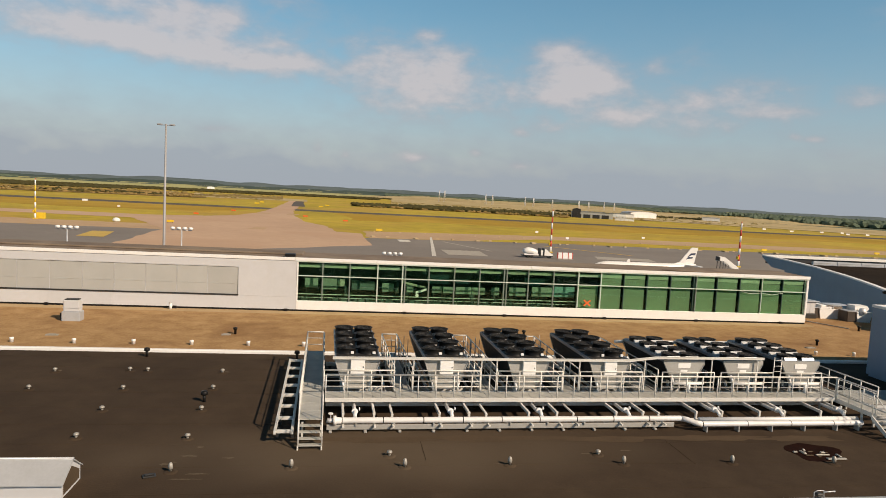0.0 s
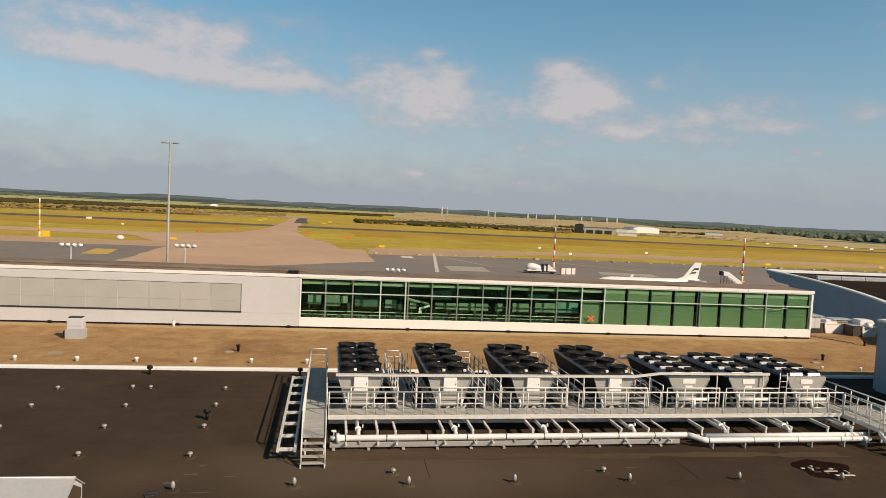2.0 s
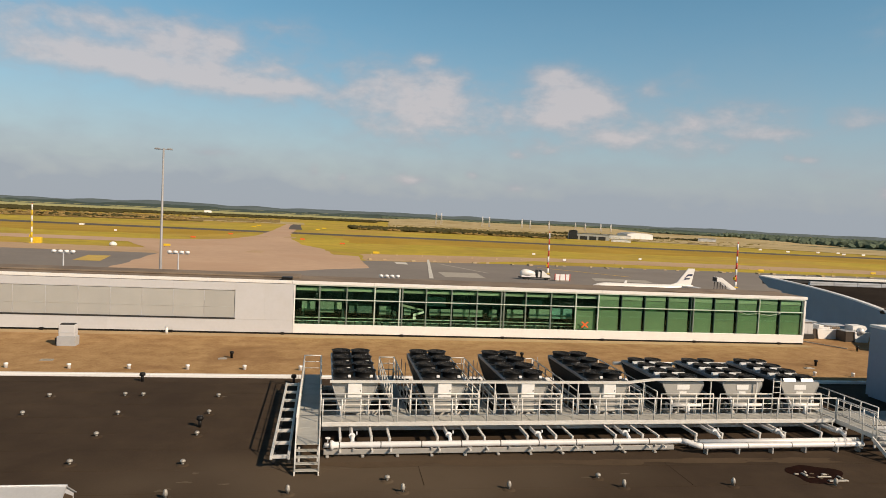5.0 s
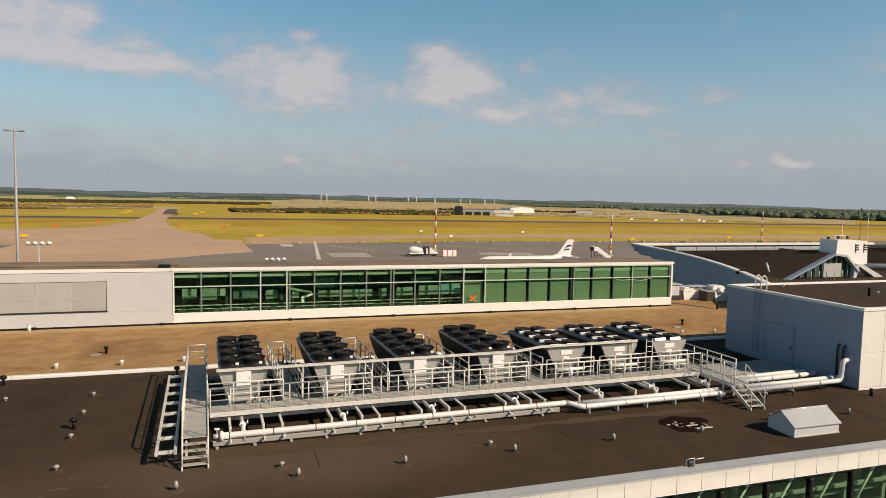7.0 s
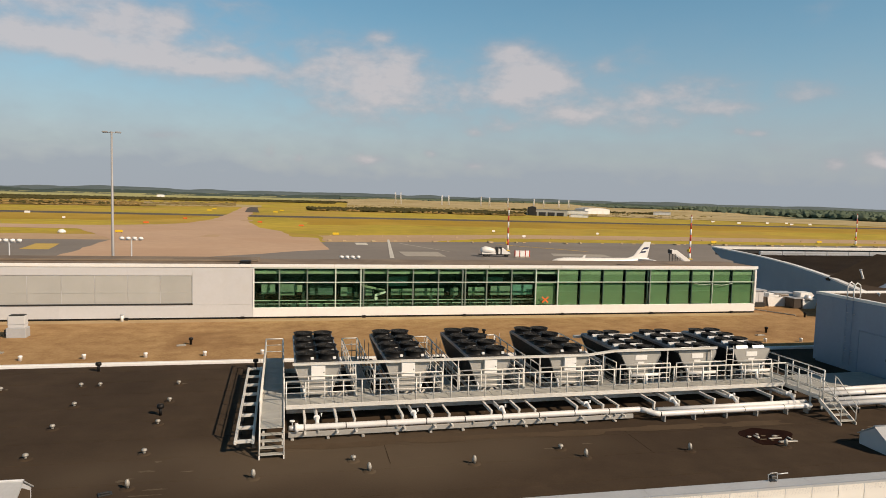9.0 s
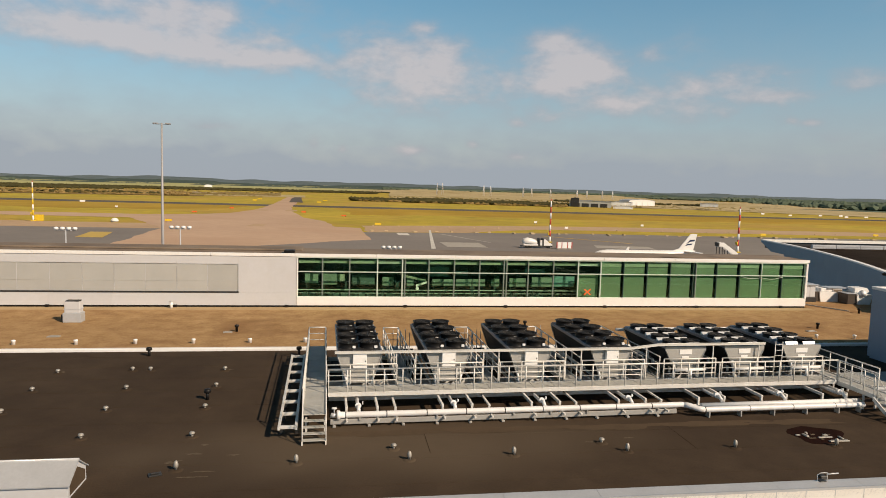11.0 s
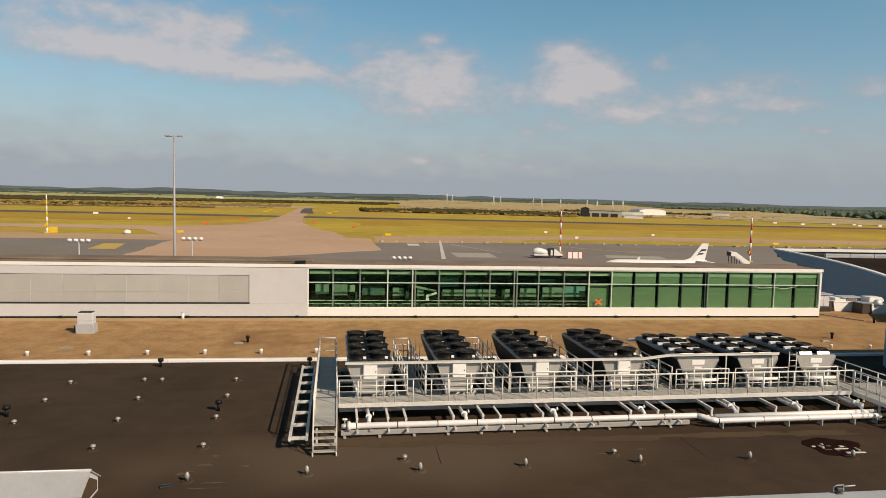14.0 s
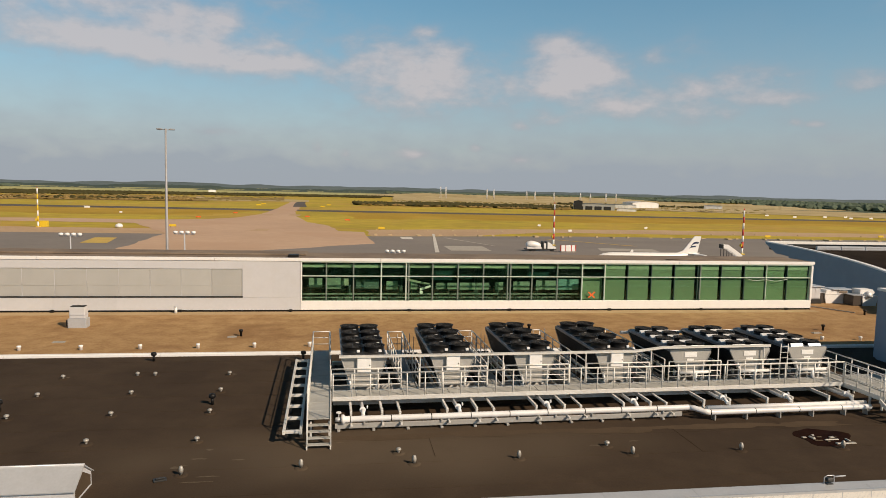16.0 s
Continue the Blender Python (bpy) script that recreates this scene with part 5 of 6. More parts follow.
# ---------------------------------------------------------------- things on the roofs
def skylight(x, y, length, label):
    """A gabled sheet-metal roof hood; the given point is its near left foot."""
    t = thing("roof_hood", label, "roof hood", (x, y, 0), group="gabled roof hoods")
    d, e, r = 1.45, 0.44, 0.92
    part("body", bm_prism(bmesh.new(), [(0.02, 0), (d - 0.02, 0), (d - 0.02, e), (d / 2, r - 0.03), (0.02, e)], "x", 0.02, length - 0.02), "white", t)
    for s in (0, 1):
        y0, y1 = (-0.05, d / 2) if not s else (d + 0.05, d / 2)
        z0 = e - 0.03
        ol = [(y0, z0), (y1, r - 0.002 * s), (y1, r + 0.035), (y0, z0 + 0.035)]
        n = 3
        for k in range(n):
            a, b = -0.04 + (length + 0.08) * k / n, -0.04 + (length + 0.08) * (k + 1) / n
            part("roof_sheet", bm_prism(bmesh.new(), ol, "x", a + 0.003, b - 0.003), "sheet", t)
    tube("ridge_cap", t, [(-0.05, d / 2, r + 0.035), (length + 0.05, d / 2, r + 0.035)], 0.035, "sheet", 6)
    block("base_frame", t, 0.0, -0.02, 0.0, length, 0.015, 0.05, "sheet", 0.005)
    block("corner_strip", t, -0.004, -0.02, 0.09, 0.03, 0.019, e - 0.05, "label", 0.004)
    if length > 4:
        # flat panel coloured like the dark inside of the open end
        part("end_panel", bm_prism(bmesh.new(), [(0.12, 0.08), (d - 0.12, 0.08), (d - 0.12, e - 0.06), (d / 2, r - 0.2), (0.12, e - 0.06)], "x", length - 0.018, length - 0.008), "rustfelt", t, "flat brown panel in place of the open end")
    return t


skylight(22.40, 20.93, 2.45, "pale sheet-metal gabled hood on the dark roof")
skylight(-15.2, 20.42, 7.35, "long pale sheet-metal gabled hood on the dark roof")


def turned(name, label, category, profile, material, group, extra=None, n=12):
    t = thing(name, label, category, group=group)
    part("body", bm_lathe(bmesh.new(), profile, n), material, t, smooth=True)
    if extra:
        extra(t)
    return t


def spread(t, places, z=0.0):
    """The thing at the first place, and copies at the rest, each turned a little."""
    r = random.Random(len(places))
    t.matrix_basis = pose(*places[0], z)
    for x, y in places[1:]:
        copy_thing(t, pose(x, y, z, 0, 0, r.uniform(0, 360)))


def felt_collar(t):
    part("collar", bm_lathe(bmesh.new(), [(0.24, 0.0), (0.20, 0.022), (0.08, 0.05), (0.06, 0.03)], 12), "bitumen", t, "felt collar", True)


MUSH = [(0.001, 0.0), (0.05, 0.0), (0.05, 0.10), (0.045, 0.12), (0.09, 0.12), (0.105, 0.14), (0.09, 0.19), (0.05, 0.215), (0.001, 0.22)]
spread(turned("roof_vent", "small pale mushroom-capped roof vent", "vent", MUSH, "ventgrey", "mushroom roof vents", felt_collar),
       [(-13.42, 34.0), (-10.09, 34.3), (-9.24, 34.26), (-13.37, 31.14), (-9.47, 31.22), (-5.6, 31.4), (-5.66, 34.17), (-9.4, 28.34), (-13.31, 28.26), (-5.52, 28.41), (-9.27, 25.31), (-5.37, 25.22),
        (2.01, 23.5), (9.93, 23.47)])
PIPEVENT = [(0.001, 0.0), (0.05, 0.0), (0.05, 0.10), (0.075, 0.11), (0.08, 0.19), (0.066, 0.27), (0.035, 0.32), (0.001, 0.33)]
spread(turned("roof_vent", "stubby pale roof vent with a rounded cap", "vent", PIPEVENT, "ventgrey", "rounded roof vents", felt_collar),
       [(-5.26, 22.29), (-1.4, 22.5), (2.48, 22.5), (6.27, 22.6), (10.58, 22.6), (14.9, 22.6), (19.05, 22.45), (27.45, 22.7), (23.2, 23.0)])


def cowl(t):
    part("cap", bm_lathe(bmesh.new(), [(0.001, 0.50), (0.12, 0.48), (0.15, 0.42), (0.15, 0.33), (0.12, 0.31), (0.08, 0.33), (0.001, 0.34)], 14), "black", t, "black round cap", True)


spread(turned("vent_pipe", "black plastic roof vent pipe with a round cap", "vent", [(0.001, 0), (0.07, 0), (0.07, 0.335), (0.001, 0.336)], "black", "black vent pipes", cowl),
       [(-5.64, 29.58), (-14.09, 29.32), (-10.1, 37.2), (-2.2, 37.1)])
spread(turned("vent_pipe", "short black vent pipe by the plant room", "vent", [(0.001, 0), (0.09, 0), (0.09, 0.38), (0.001, 0.40)], "black", ""), [(31.3, 24.7)])
spread(turned("vent_stub", "short white vent stub on gravel", "vent", [(0.001, 0), (0.10, 0), (0.10, 0.18), (0.12, 0.20), (0.11, 0.27), (0.001, 0.29)], "label", "white vent stubs"),
       [(-17.93, 39.7), (-14.69, 39.7), (-11.53, 39.75), (-8.36, 39.8), (-5.19, 39.85), (-2.01, 39.9), (31.8, 40.1), (34.5, 39.9)], 0.06)
spread(turned("vent_pipe", "thin dark vent pipe on gravel", "vent", [(0.001, 0), (0.08, 0), (0.08, 0.28), (0.13, 0.3), (0.13, 0.42), (0.001, 0.45)], "black", "dark vent pipes on gravel"),
       [(-6.4, 42.9), (34.2, 43.1), (42.4, 48.8), (12.6, 44.0)], 0.06)


def flat_plate(x, y, z, sx, sy, rz, label, m="ventgrey"):
    t = thing("loose_plate", label, "plate", (x, y, z), rz)
    block("plate", t, -sx / 2, -sy / 2, 0, sx / 2, sy / 2, 0.05, m, 0.01)
    block("batten", t, -sx / 3, -0.04, 0.05, sx / 3, 0.04, 0.09, m, 0.01)


flat_plate(-6.9, 42.6, 0.06, 0.55, 0.3, 10, "small pale slab lying on the gravel")
flat_plate(-16.6, 41.6, 0.06, 0.7, 0.3, 4, "small pale slab lying on the gravel")
flat_plate(33.0, 42.2, 0.06, 0.7, 0.3, 4, "small pale slab lying on the gravel")
flat_plate(-5.83, 21.95, 0.0, 0.4, 0.25, 20, "small dark plate lying on the roof felt", "darksteel")


def air_box():
    t = thing("vent_box", "white ventilation box on a grey plinth on the gravel", "vent box", (-17.1, 46.0, 0.06))
    block("plinth", t, -0.56, -0.36, 0, 0.56, 0.36, 0.62, "sheet", 0.02)
    block("casing", t, -0.48, -0.3, 0.62, 0.48, 0.3, 1.36, "white", 0.03)
    block("louvre_band", t, -0.50, -0.32, 0.84, 0.50, 0.32, 0.88, "sheet", 0.005)
    block("top_grille", t, -0.42, -0.25, 1.36, 0.42, 0.25, 1.42, "darksteel", 0.02)
    block("side_flap", t, -0.72, -0.2, 0.1, -0.565, 0.1, 0.5, "darksteel", 0.02)


air_box()


def standpipe(x, y):
    t = thing("standpipe", "short white pipe against the corridor wall", "pipe", (x, y, 0.06))
    tube("pipe", t, [(0, 0, 0), (0, 0, 0.46)], 0.10, "label", 10)
    tube("collar", t, [(0, 0, 0.46), (0, 0, 0.51)], 0.12, "sheet", 10)


standpipe(-12.2, 50.75)


def puddle():
    rr = random.Random(3)
    pts = []
    for k in range(26):
        a = 2 * math.pi * k / 26
        r = 1 + 0.10 * math.sin(3 * a + 1) + 0.07 * math.sin(5 * a) + rr.uniform(-0.03, 0.03)
        pts.append((19.15 + 1.15 * r * math.cos(a) + 0.15 * math.sin(a), 23.65 + 0.92 * r * math.sin(a)))
    ob = flat("puddle", pts, 0.012, "wet", thick=0.010)
    tagged(ob, "dark wet rusty puddle in a hollow of the roof felt", "puddle")
    t = thing("debris", "pale scraps of felt and a drain grate in the puddle", "debris", (19.1, 23.4, 0.012))
    r = random.Random(8)
    for x, y, sx, sy in ((0.42, -0.52, 0.42, 0.07), (-0.55, 0.14, 0.06, 0.16), (-0.85, 0.2, 0.09, 0.05), (0.12, -0.12, 0.3, 0.04), (0.3, 0.12, 0.1, 0.06), (0.75, -0.2, 0.05, 0.14)):
        block("felt_strip", t, x - sx, y - sy, 0.0, x + sx, y + sy, 0.05, "ventgrey", 0.015)
    for k in range(9):
        x, y = r.uniform(-0.55, 0.6), r.uniform(-0.35, 0.5)
        sx, sy = r.uniform(0.03, 0.16), r.uniform(0.02, 0.05)
        block("scrap", t, x - sx, y - sy, 0.0, x + sx, y + sy, 0.03, "scuff" if k % 3 else "ventgrey", 0.008)


puddle()


def parapet_lamp():
    t = thing("floodlight", "small floodlight on a bracket at the parapet", "lamp", (15.75, 19.05, 0.285))
    t.scale = (0.78, 0.78, 0.78)
    block("base", t, -0.15, -0.1, 0, 0.15, 0.1, 0.04, "darksteel", 0.01)
    tube("hoop", t, [(-0.22, 0, 0.02), (-0.24, 0.0, 0.28), (-0.1, 0.0, 0.36), (0.2, 0, 0.36), (0.24, 0, 0.02)], 0.018, "sheet", 6)
    block("lamp_head", t, -0.16, -0.12, 0.12, 0.14, 0.1, 0.27, "darksteel", 0.03)
    tube("arm", t, [(0.2, 0, 0.30), (0.75, 0.02, 0.31)], 0.028, "sheet", 6)


parapet_lamp()


def wall_ladder():
    t = thing("roof_ladder", "steel ladder with hooped top on the plant room wall", "ladder", (31.38, 32.45, 0.0))
    for y in (0.0, 0.46):
        tube("stile", t, [(0, y, 4.2), (0, y, 4.9), (0.06, y, 5.1), (0.22, y, 5.22), (0.40, y, 5.1), (0.46, y, 4.9), (0.46, y, 4.33)], 0.032, "label", 8)
    # rungs and lower stiles take a blue-grey that stands for shaded steel
    for k in range(14):
        tube("rung", t, [(0, 0, 0.55 + 0.29 * k), (0, 0.46, 0.55 + 0.29 * k)], 0.014, "shadeblue", 6)
    for y in (0.0, 0.46):
        tube("lower_stile", t, [(0, y, 0.4), (0, y, 4.2)], 0.022, "shadeblue", 6)
    for z in (1.2, 3.4):
        for y in (0.0, 0.46):
            tube("standoff", t, [(0, y, z), (0.16, y, z)], 0.015, "sheet", 6)


wall_ladder()
spread(turned("roof_vent", "small pale vent on the plant room roof", "vent", MUSH, "sheet", "vents on the plant room roof"), [(38.2, 30.2), (34.6, 33.9)], 4.21)
spread(turned("vent_pipe", "thin dark vent pipe on the plant room roof", "vent", [(0.001, 0), (0.07, 0), (0.07, 0.42), (0.10, 0.45), (0.001, 0.5)], "black", ""), [(37.0, 29.8)], 4.21)


def air_handler(x, y, sx, sy, sz, label):
    t = thing("air_handling_unit", label, "ventilation unit", (x, y, 0.06))
    block("skid", t, -sx / 2 - 0.1, -sy / 2 - 0.1, 0, sx / 2 + 0.1, sy / 2 + 0.1, 0.42, "darksteel", 0.03)
    block("casing", t, -sx / 2, -sy / 2, 0.42, sx / 2, sy / 2, sz, "white", 0.04)
    block("lid", t, -sx / 2 - 0.25, -sy / 2 - 0.15, sz, sx / 2 + 0.25, sy / 2 + 0.15, sz + 0.09, "sheet", 0.03)
    for k in range(3):
        block("door_panel", t, -sx / 2 + 0.08 + k * (sx - 0.1) / 3, -sy / 2 - 0.022, 0.47, -sx / 2 + 0.03 + (k + 1) * (sx - 0.1) / 3 - 0.05, -sy / 2 - 0.003, sz - 0.1, "white", 0.006)
    return t


air_handler(41.7, 54.9, 1.7, 1.3, 1.5, "pale ventilation unit with a flat lid behind the corridor")


def roof_fan_unit(x, y, w, label, hood):
    """A white fan casing with sloping shoulders beside a dark plinth box."""
    t = thing("air_handling_unit", label, "ventilation unit", (x, y, 0.06))
    block("plinth", t, -0.95, 0.1, 0.0, 0.02, 1.3, 0.92, "brown_box", 0.03)
    block("plinth_lid", t, -1.0, 0.05, 0.925, 0.0, 1.35, 0.98, "sheet", 0.015)
    part("casing", bm_prism(bmesh.new(), [(0.03, 0.0), (w, 0.0), (w + 0.12, 0.55), (w + 0.12, 0.8), (-0.1, 0.8), (-0.1, 0.55)], "y", 0.0, 1.4), "label", t)
    block("casing_band", t, -0.13, -0.03, 0.80, w + 0.15, 1.43, 0.9, "label", 0.02)
    if hood:
        part("hood", bm_prism(bmesh.new(), [(0.05, 0.9), (w + 0.05, 0.9), (w + 0.25, 1.15), (w, 1.42), (0.05, 1.42)], "y", 0.5, 1.5), "label", t)
        bm = bm_lathe(bmesh.new(), [(0.001, 0.4), (0.2, 0.36), (0.32, 0.2), (0.34, 0.0), (0.001, 0.0)], 16)
        part("fan_dome", bm, "bright_metal", t, "bright metal dome", True, pose(0.45, 0.1, 0.9, 25))
    else:
        block("cover", t, 0.0, 0.05, 0.905, w * 0.55, 1.38, 1.22, "label", 0.04)
        block("side_box", t, w * 0.57, 0.0, 0.905, w + 0.05, 1.38, 1.16, "fascia", 0.03)
        # flat brown plate coloured as the dark opening in the box
        block("side_louvre", t, w * 0.6, -0.022, 0.93, w, -0.003, 1.12, "roofbrown", 0.004)
        block("top_plate", t, w * 0.3, -0.1, 1.225, w + 0.65, 1.2, 1.29, "sheet", 0.015)
    return t


roof_fan_unit(43.2, 54.35, 2.1, "white fan unit with a brown side box on the gravel", False)
roof_fan_unit(45.75, 52.9, 1.25, "white fan unit with a bright metal dome on the gravel", True)


def gravel_batten():
    t = thing("roof_batten", "long timber batten lying on the gravel", "batten", (40.2, 53.3, 0.06), -62)
    block("batten", t, 0, -0.05, 0, 4.2, 0.05, 0.08, "concrete", 0.01)


gravel_batten()


# an orange cross on a pane of the corridor
def cross_mark():
    t = thing("cross_mark", "orange cross taped on a glass pane", "sign", (19.81, 51.32, 1.03))
    for a in (40, -40):
        bm = bm_box(bmesh.new(), -0.36, -0.008, -0.06, 0.36, 0.0, 0.06, 0.004)
        bmesh.ops.rotate(bm, verts=bm.verts[:], cent=(0, 0, 0), matrix=Matrix.Rotation(radians(a), 3, "Y"))
        part("bar", bm, "orange", t, m=pose(0, 0.0 if a > 0 else -0.009, 0.3))


cross_mark()


# ---------------------------------------------------------------- rooftop lantern of the far terminal
def roof_lantern():
    z0 = 2.5
    t = thing("roof_lantern", "gabled glass roof lantern against a white concrete vent tower", "roof lantern", (56.6, 49.6, z0), kind="structure")
    gable = [(-5.9, 0.0), (-0.1, 2.45), (1.4, 2.3), (3.2, 0.75), (3.2, 0.0)]
    inner = [(-5.0, 0.1), (-0.2, 2.15), (1.2, 2.02), (2.9, 0.65), (2.9, 0.1)]
    for y0, m, ol in ((0.25, "inside_dark", inner),):
        part("glazing_dark", bm_prism(bmesh.new(), ol, "y", y0, y0 + 6), m, t)
    for a, b in zip(gable[:4], gable[1:4]):
        d = Vector((b[0] - a[0], 0, b[1] - a[1])).normalized()
        nrm = Vector((d.z, 0, -d.x)) * 0.2
        ol = [a, b, (b[0] + nrm.x, b[1] + nrm.z), (a[0] + nrm.x, a[1] + nrm.z)]
        # left edge differs only to paint its shade in
        part("roof_edge", bm_prism(bmesh.new(), ol, "y", -0.35, 0.2), "shadeblue" if a == gable[0] else "sheet", t)
        part("roof_slope", bm_prism(bmesh.new(), ol, "y", 0.205, 6.4), "bitumen", t)
    for x in (-3.9, -3.0, -2.1, -1.2, -0.3, 0.5, 1.2, 2.0):
        h = 0.1 + (x + 5.0) * 0.43 if x < -0.2 else 2.1 - max(0, x - 1.2) * 0.8
        block("glazing_bar", t, x - 0.04, 0.05, 0.1, x + 0.04, 0.2, h, "mullion", 0.01)
    block("white_panel", t, -1.15, -0.02, 0.1, 1.1, 0.045, 1.45, "screen", 0.02)
    for k in range(5):
        tube("rail_post", t, [(-3.6 + 0.95 * k, -0.9, 0.0), (-3.6 + 0.95 * k, -0.9, 0.85)], 0.04, "mullion_light", 6)
    tower = bmesh.new()
    part("tower", bm_prism(tower, [(0.75, 1.9), (0.9, 3.75), (4.8, 3.62), (4.95, 1.35), (3.0, 0.95), (1.5, 2.35)], "y", 0.4, 2.4), "label", t, "white concrete vent tower")
    part("tower_leg", bm_prism(bmesh.new(), [(3.1, 1.4), (4.1, 1.3), (6.9, 0.0), (5.7, 0.0)], "y", 0.1, 1.0), "white", t)
    part("tower_leg", bm_prism(bmesh.new(), [(2.55, 0.0), (2.9, 0.0), (3.25, 1.2), (2.65, 1.2)], "y", -0.2, 0.35), "white", t)
    for x in (3.25, 4.35):
        for k in range(3):
            block("louvre", t, x, 0.34, 2.7 + 0.22 * k, x + 0.42, 0.395, 2.82 + 0.22 * k, "darksteel", 0.01)
        block("louvre_post", t, x - 0.02, 0.34, 2.45, x + 0.05, 0.395, 3.35, "darksteel", 0.01)
    for x, h in ((0.9, 0.35), (2.2, 0.45), (3.4, 0.4)):
        block("roof_box", t, x, 1.5, 3.74, x + 0.22, 1.7, 3.74 + h * 0.7, "darksteel", 0.03)
    tube("roof_hoop", t, [(1.3, 1.2, 3.7), (1.3, 1.2, 4.15), (2.7, 1.2, 4.1), (2.7, 1.2, 3.65)], 0.03, "label", 6)


roof_lantern()


def thin_mast(x, y, z, h, label, m="label"):
    t = thing("antenna_mast", label, "antenna", (x, y, z))
    tube("pole", t, [(0, 0, 0), (0, 0, h)], [0.035, 0.02], m, 6)
    block("head", t, -0.07, -0.07, h, 0.07, 0.07, h + 0.22, m, 0.03)


thin_mast(60.9, 52.5, 6.1, 1.6, "thin white antenna mast on the tower")
thin_mast(72.4, 60.0, 2.5, 6.6, "thin dark antenna mast on the terminal roof", "darksteel")
thin_mast(73.6, 60.0, 2.5, 6.6, "thin white antenna mast on the terminal roof")


def roof_pipes():
    t = thing("roof_duct", "row of pale ducts on the terminal roof", "duct", (66, 58, 2.5))
    for k in range(3):
        tube("duct", t, [(0, -k * 0.9, 0.4), (16, -6 - k * 0.9, 0.4)], 0.22, "sheet", 10)
        for s in range(4):
            block("duct_foot", t, 1 + 4.5 * s - 0.1, -k * 0.9 - (1 + 4.5 * s) * 0.375 - 0.15, 0, 1 + 4.5 * s + 0.1, -k * 0.9 - (1 + 4.5 * s) * 0.375 + 0.15, 0.2, "darksteel", 0.02)


roof_pipes()


def roof_tube():
    t = thing("roof_exhaust", "leaning pale exhaust pipe on the terminal roof", "vent", (51.6, 52.5, 2.5))
    tube("pipe", t, [(0.25, 0, 0), (-0.25, 0, 1.2)], 0.09, "label", 8)
    tube("cap", t, [(-0.25, 0, 1.2), (-0.28, 0, 1.28)], 0.13, "sheet", 8)


roof_tube()
# ---------------------------------------------------------------- the airfield
def striped_mast(x, y, h, label, second="red"):
    t = thing("obstruction_mast", label, "mast", (x, y, GZ + 0.05), group="red and white masts")
    n = 7
    for k in range(n):
        z0, z1 = h * k / n, h * (k + 1) / n
        tube("mast_section", t, [(0, 0, z0 + 0.01), (0, 0, z1 - 0.01)], [0.42 - 0.022 * k, 0.40 - 0.022 * k], second if k % 2 else "label", 8)
    block("base", t, -0.8, -0.8, 0, 0.8, 0.8, 0.35, "yellow", 0.06)
    block("service_box", t, -0.9, -0.7, 2.9, -0.42, 0.4, 4.0, "yellow", 0.08)
    tube("lamp", t, [(0, 0, h), (0, 0, h + 0.7)], [0.2, 0.12], "red", 8)


striped_mast(-137.8, 327, 17.6, "pale mast with yellow bands and a yellow foot box", "yellow")
striped_mast(82.7, 258, 16.6, "red and white striped mast beside the apron")
striped_mast(144.8, 227, 16.2, "red and white striped mast beside the apron")
striped_mast(307, 319, 16.9, "red and white striped mast beside the apron")


def light_mast():
    t = thing("light_mast", "tall grey floodlight mast with a two-armed head", "light mast", (-25.1, 100, GZ + 0.04))
    tube("pole", t, [(0, 0, 0), (0, 0, 10), (0, 0, 29.1)], [0.26, 0.20, 0.13], "mastgrey", 12)
    tube("arm", t, [(-0.95, 0, 28.95), (0.95, 0, 28.95)], 0.06, "mastgrey", 6)
    for s in (-1, 1):
        part("lamp_head", bm_box(bmesh.new(), s * 0.85 - 0.35, -0.2, 28.9, s * 0.85 + 0.35, 0.25, 29.12, 0.05), "mastgrey", t)


light_mast()


def four_lamp_post(x, y, z, turn_):
    t = thing("apron_lamp", "apron lamp post with four white round lamps", "lamp post", (x, y, GZ + 0.04), turn_, group="four-lamp apron posts")
    h = z - GZ
    tube("pole", t, [(0, 0, 0), (0, 0, h - 0.1)], [0.12, 0.08], "sheet", 8)
    tube("crossbar", t, [(-1.2, 0, h - 0.2), (1.2, 0, h - 0.2)], 0.05, "sheet", 6)
    for k in range(4):
        cx = -1.05 + 0.7 * k
        bm = bm_lathe(bmesh.new(), [(0.001, -0.18), (0.2, -0.16), (0.29, 0.0), (0.24, 0.14), (0.001, 0.2)], 10)
        part("lamp", bm, "label", t, smooth=True, m=pose(cx, 0, h))
    return t


four_lamp_post(-32.3, 85, 3.15, 0)
four_lamp_post(-19.3, 85, 3.55, 0)
four_lamp_post(6.4, 85, 1.5, 0)


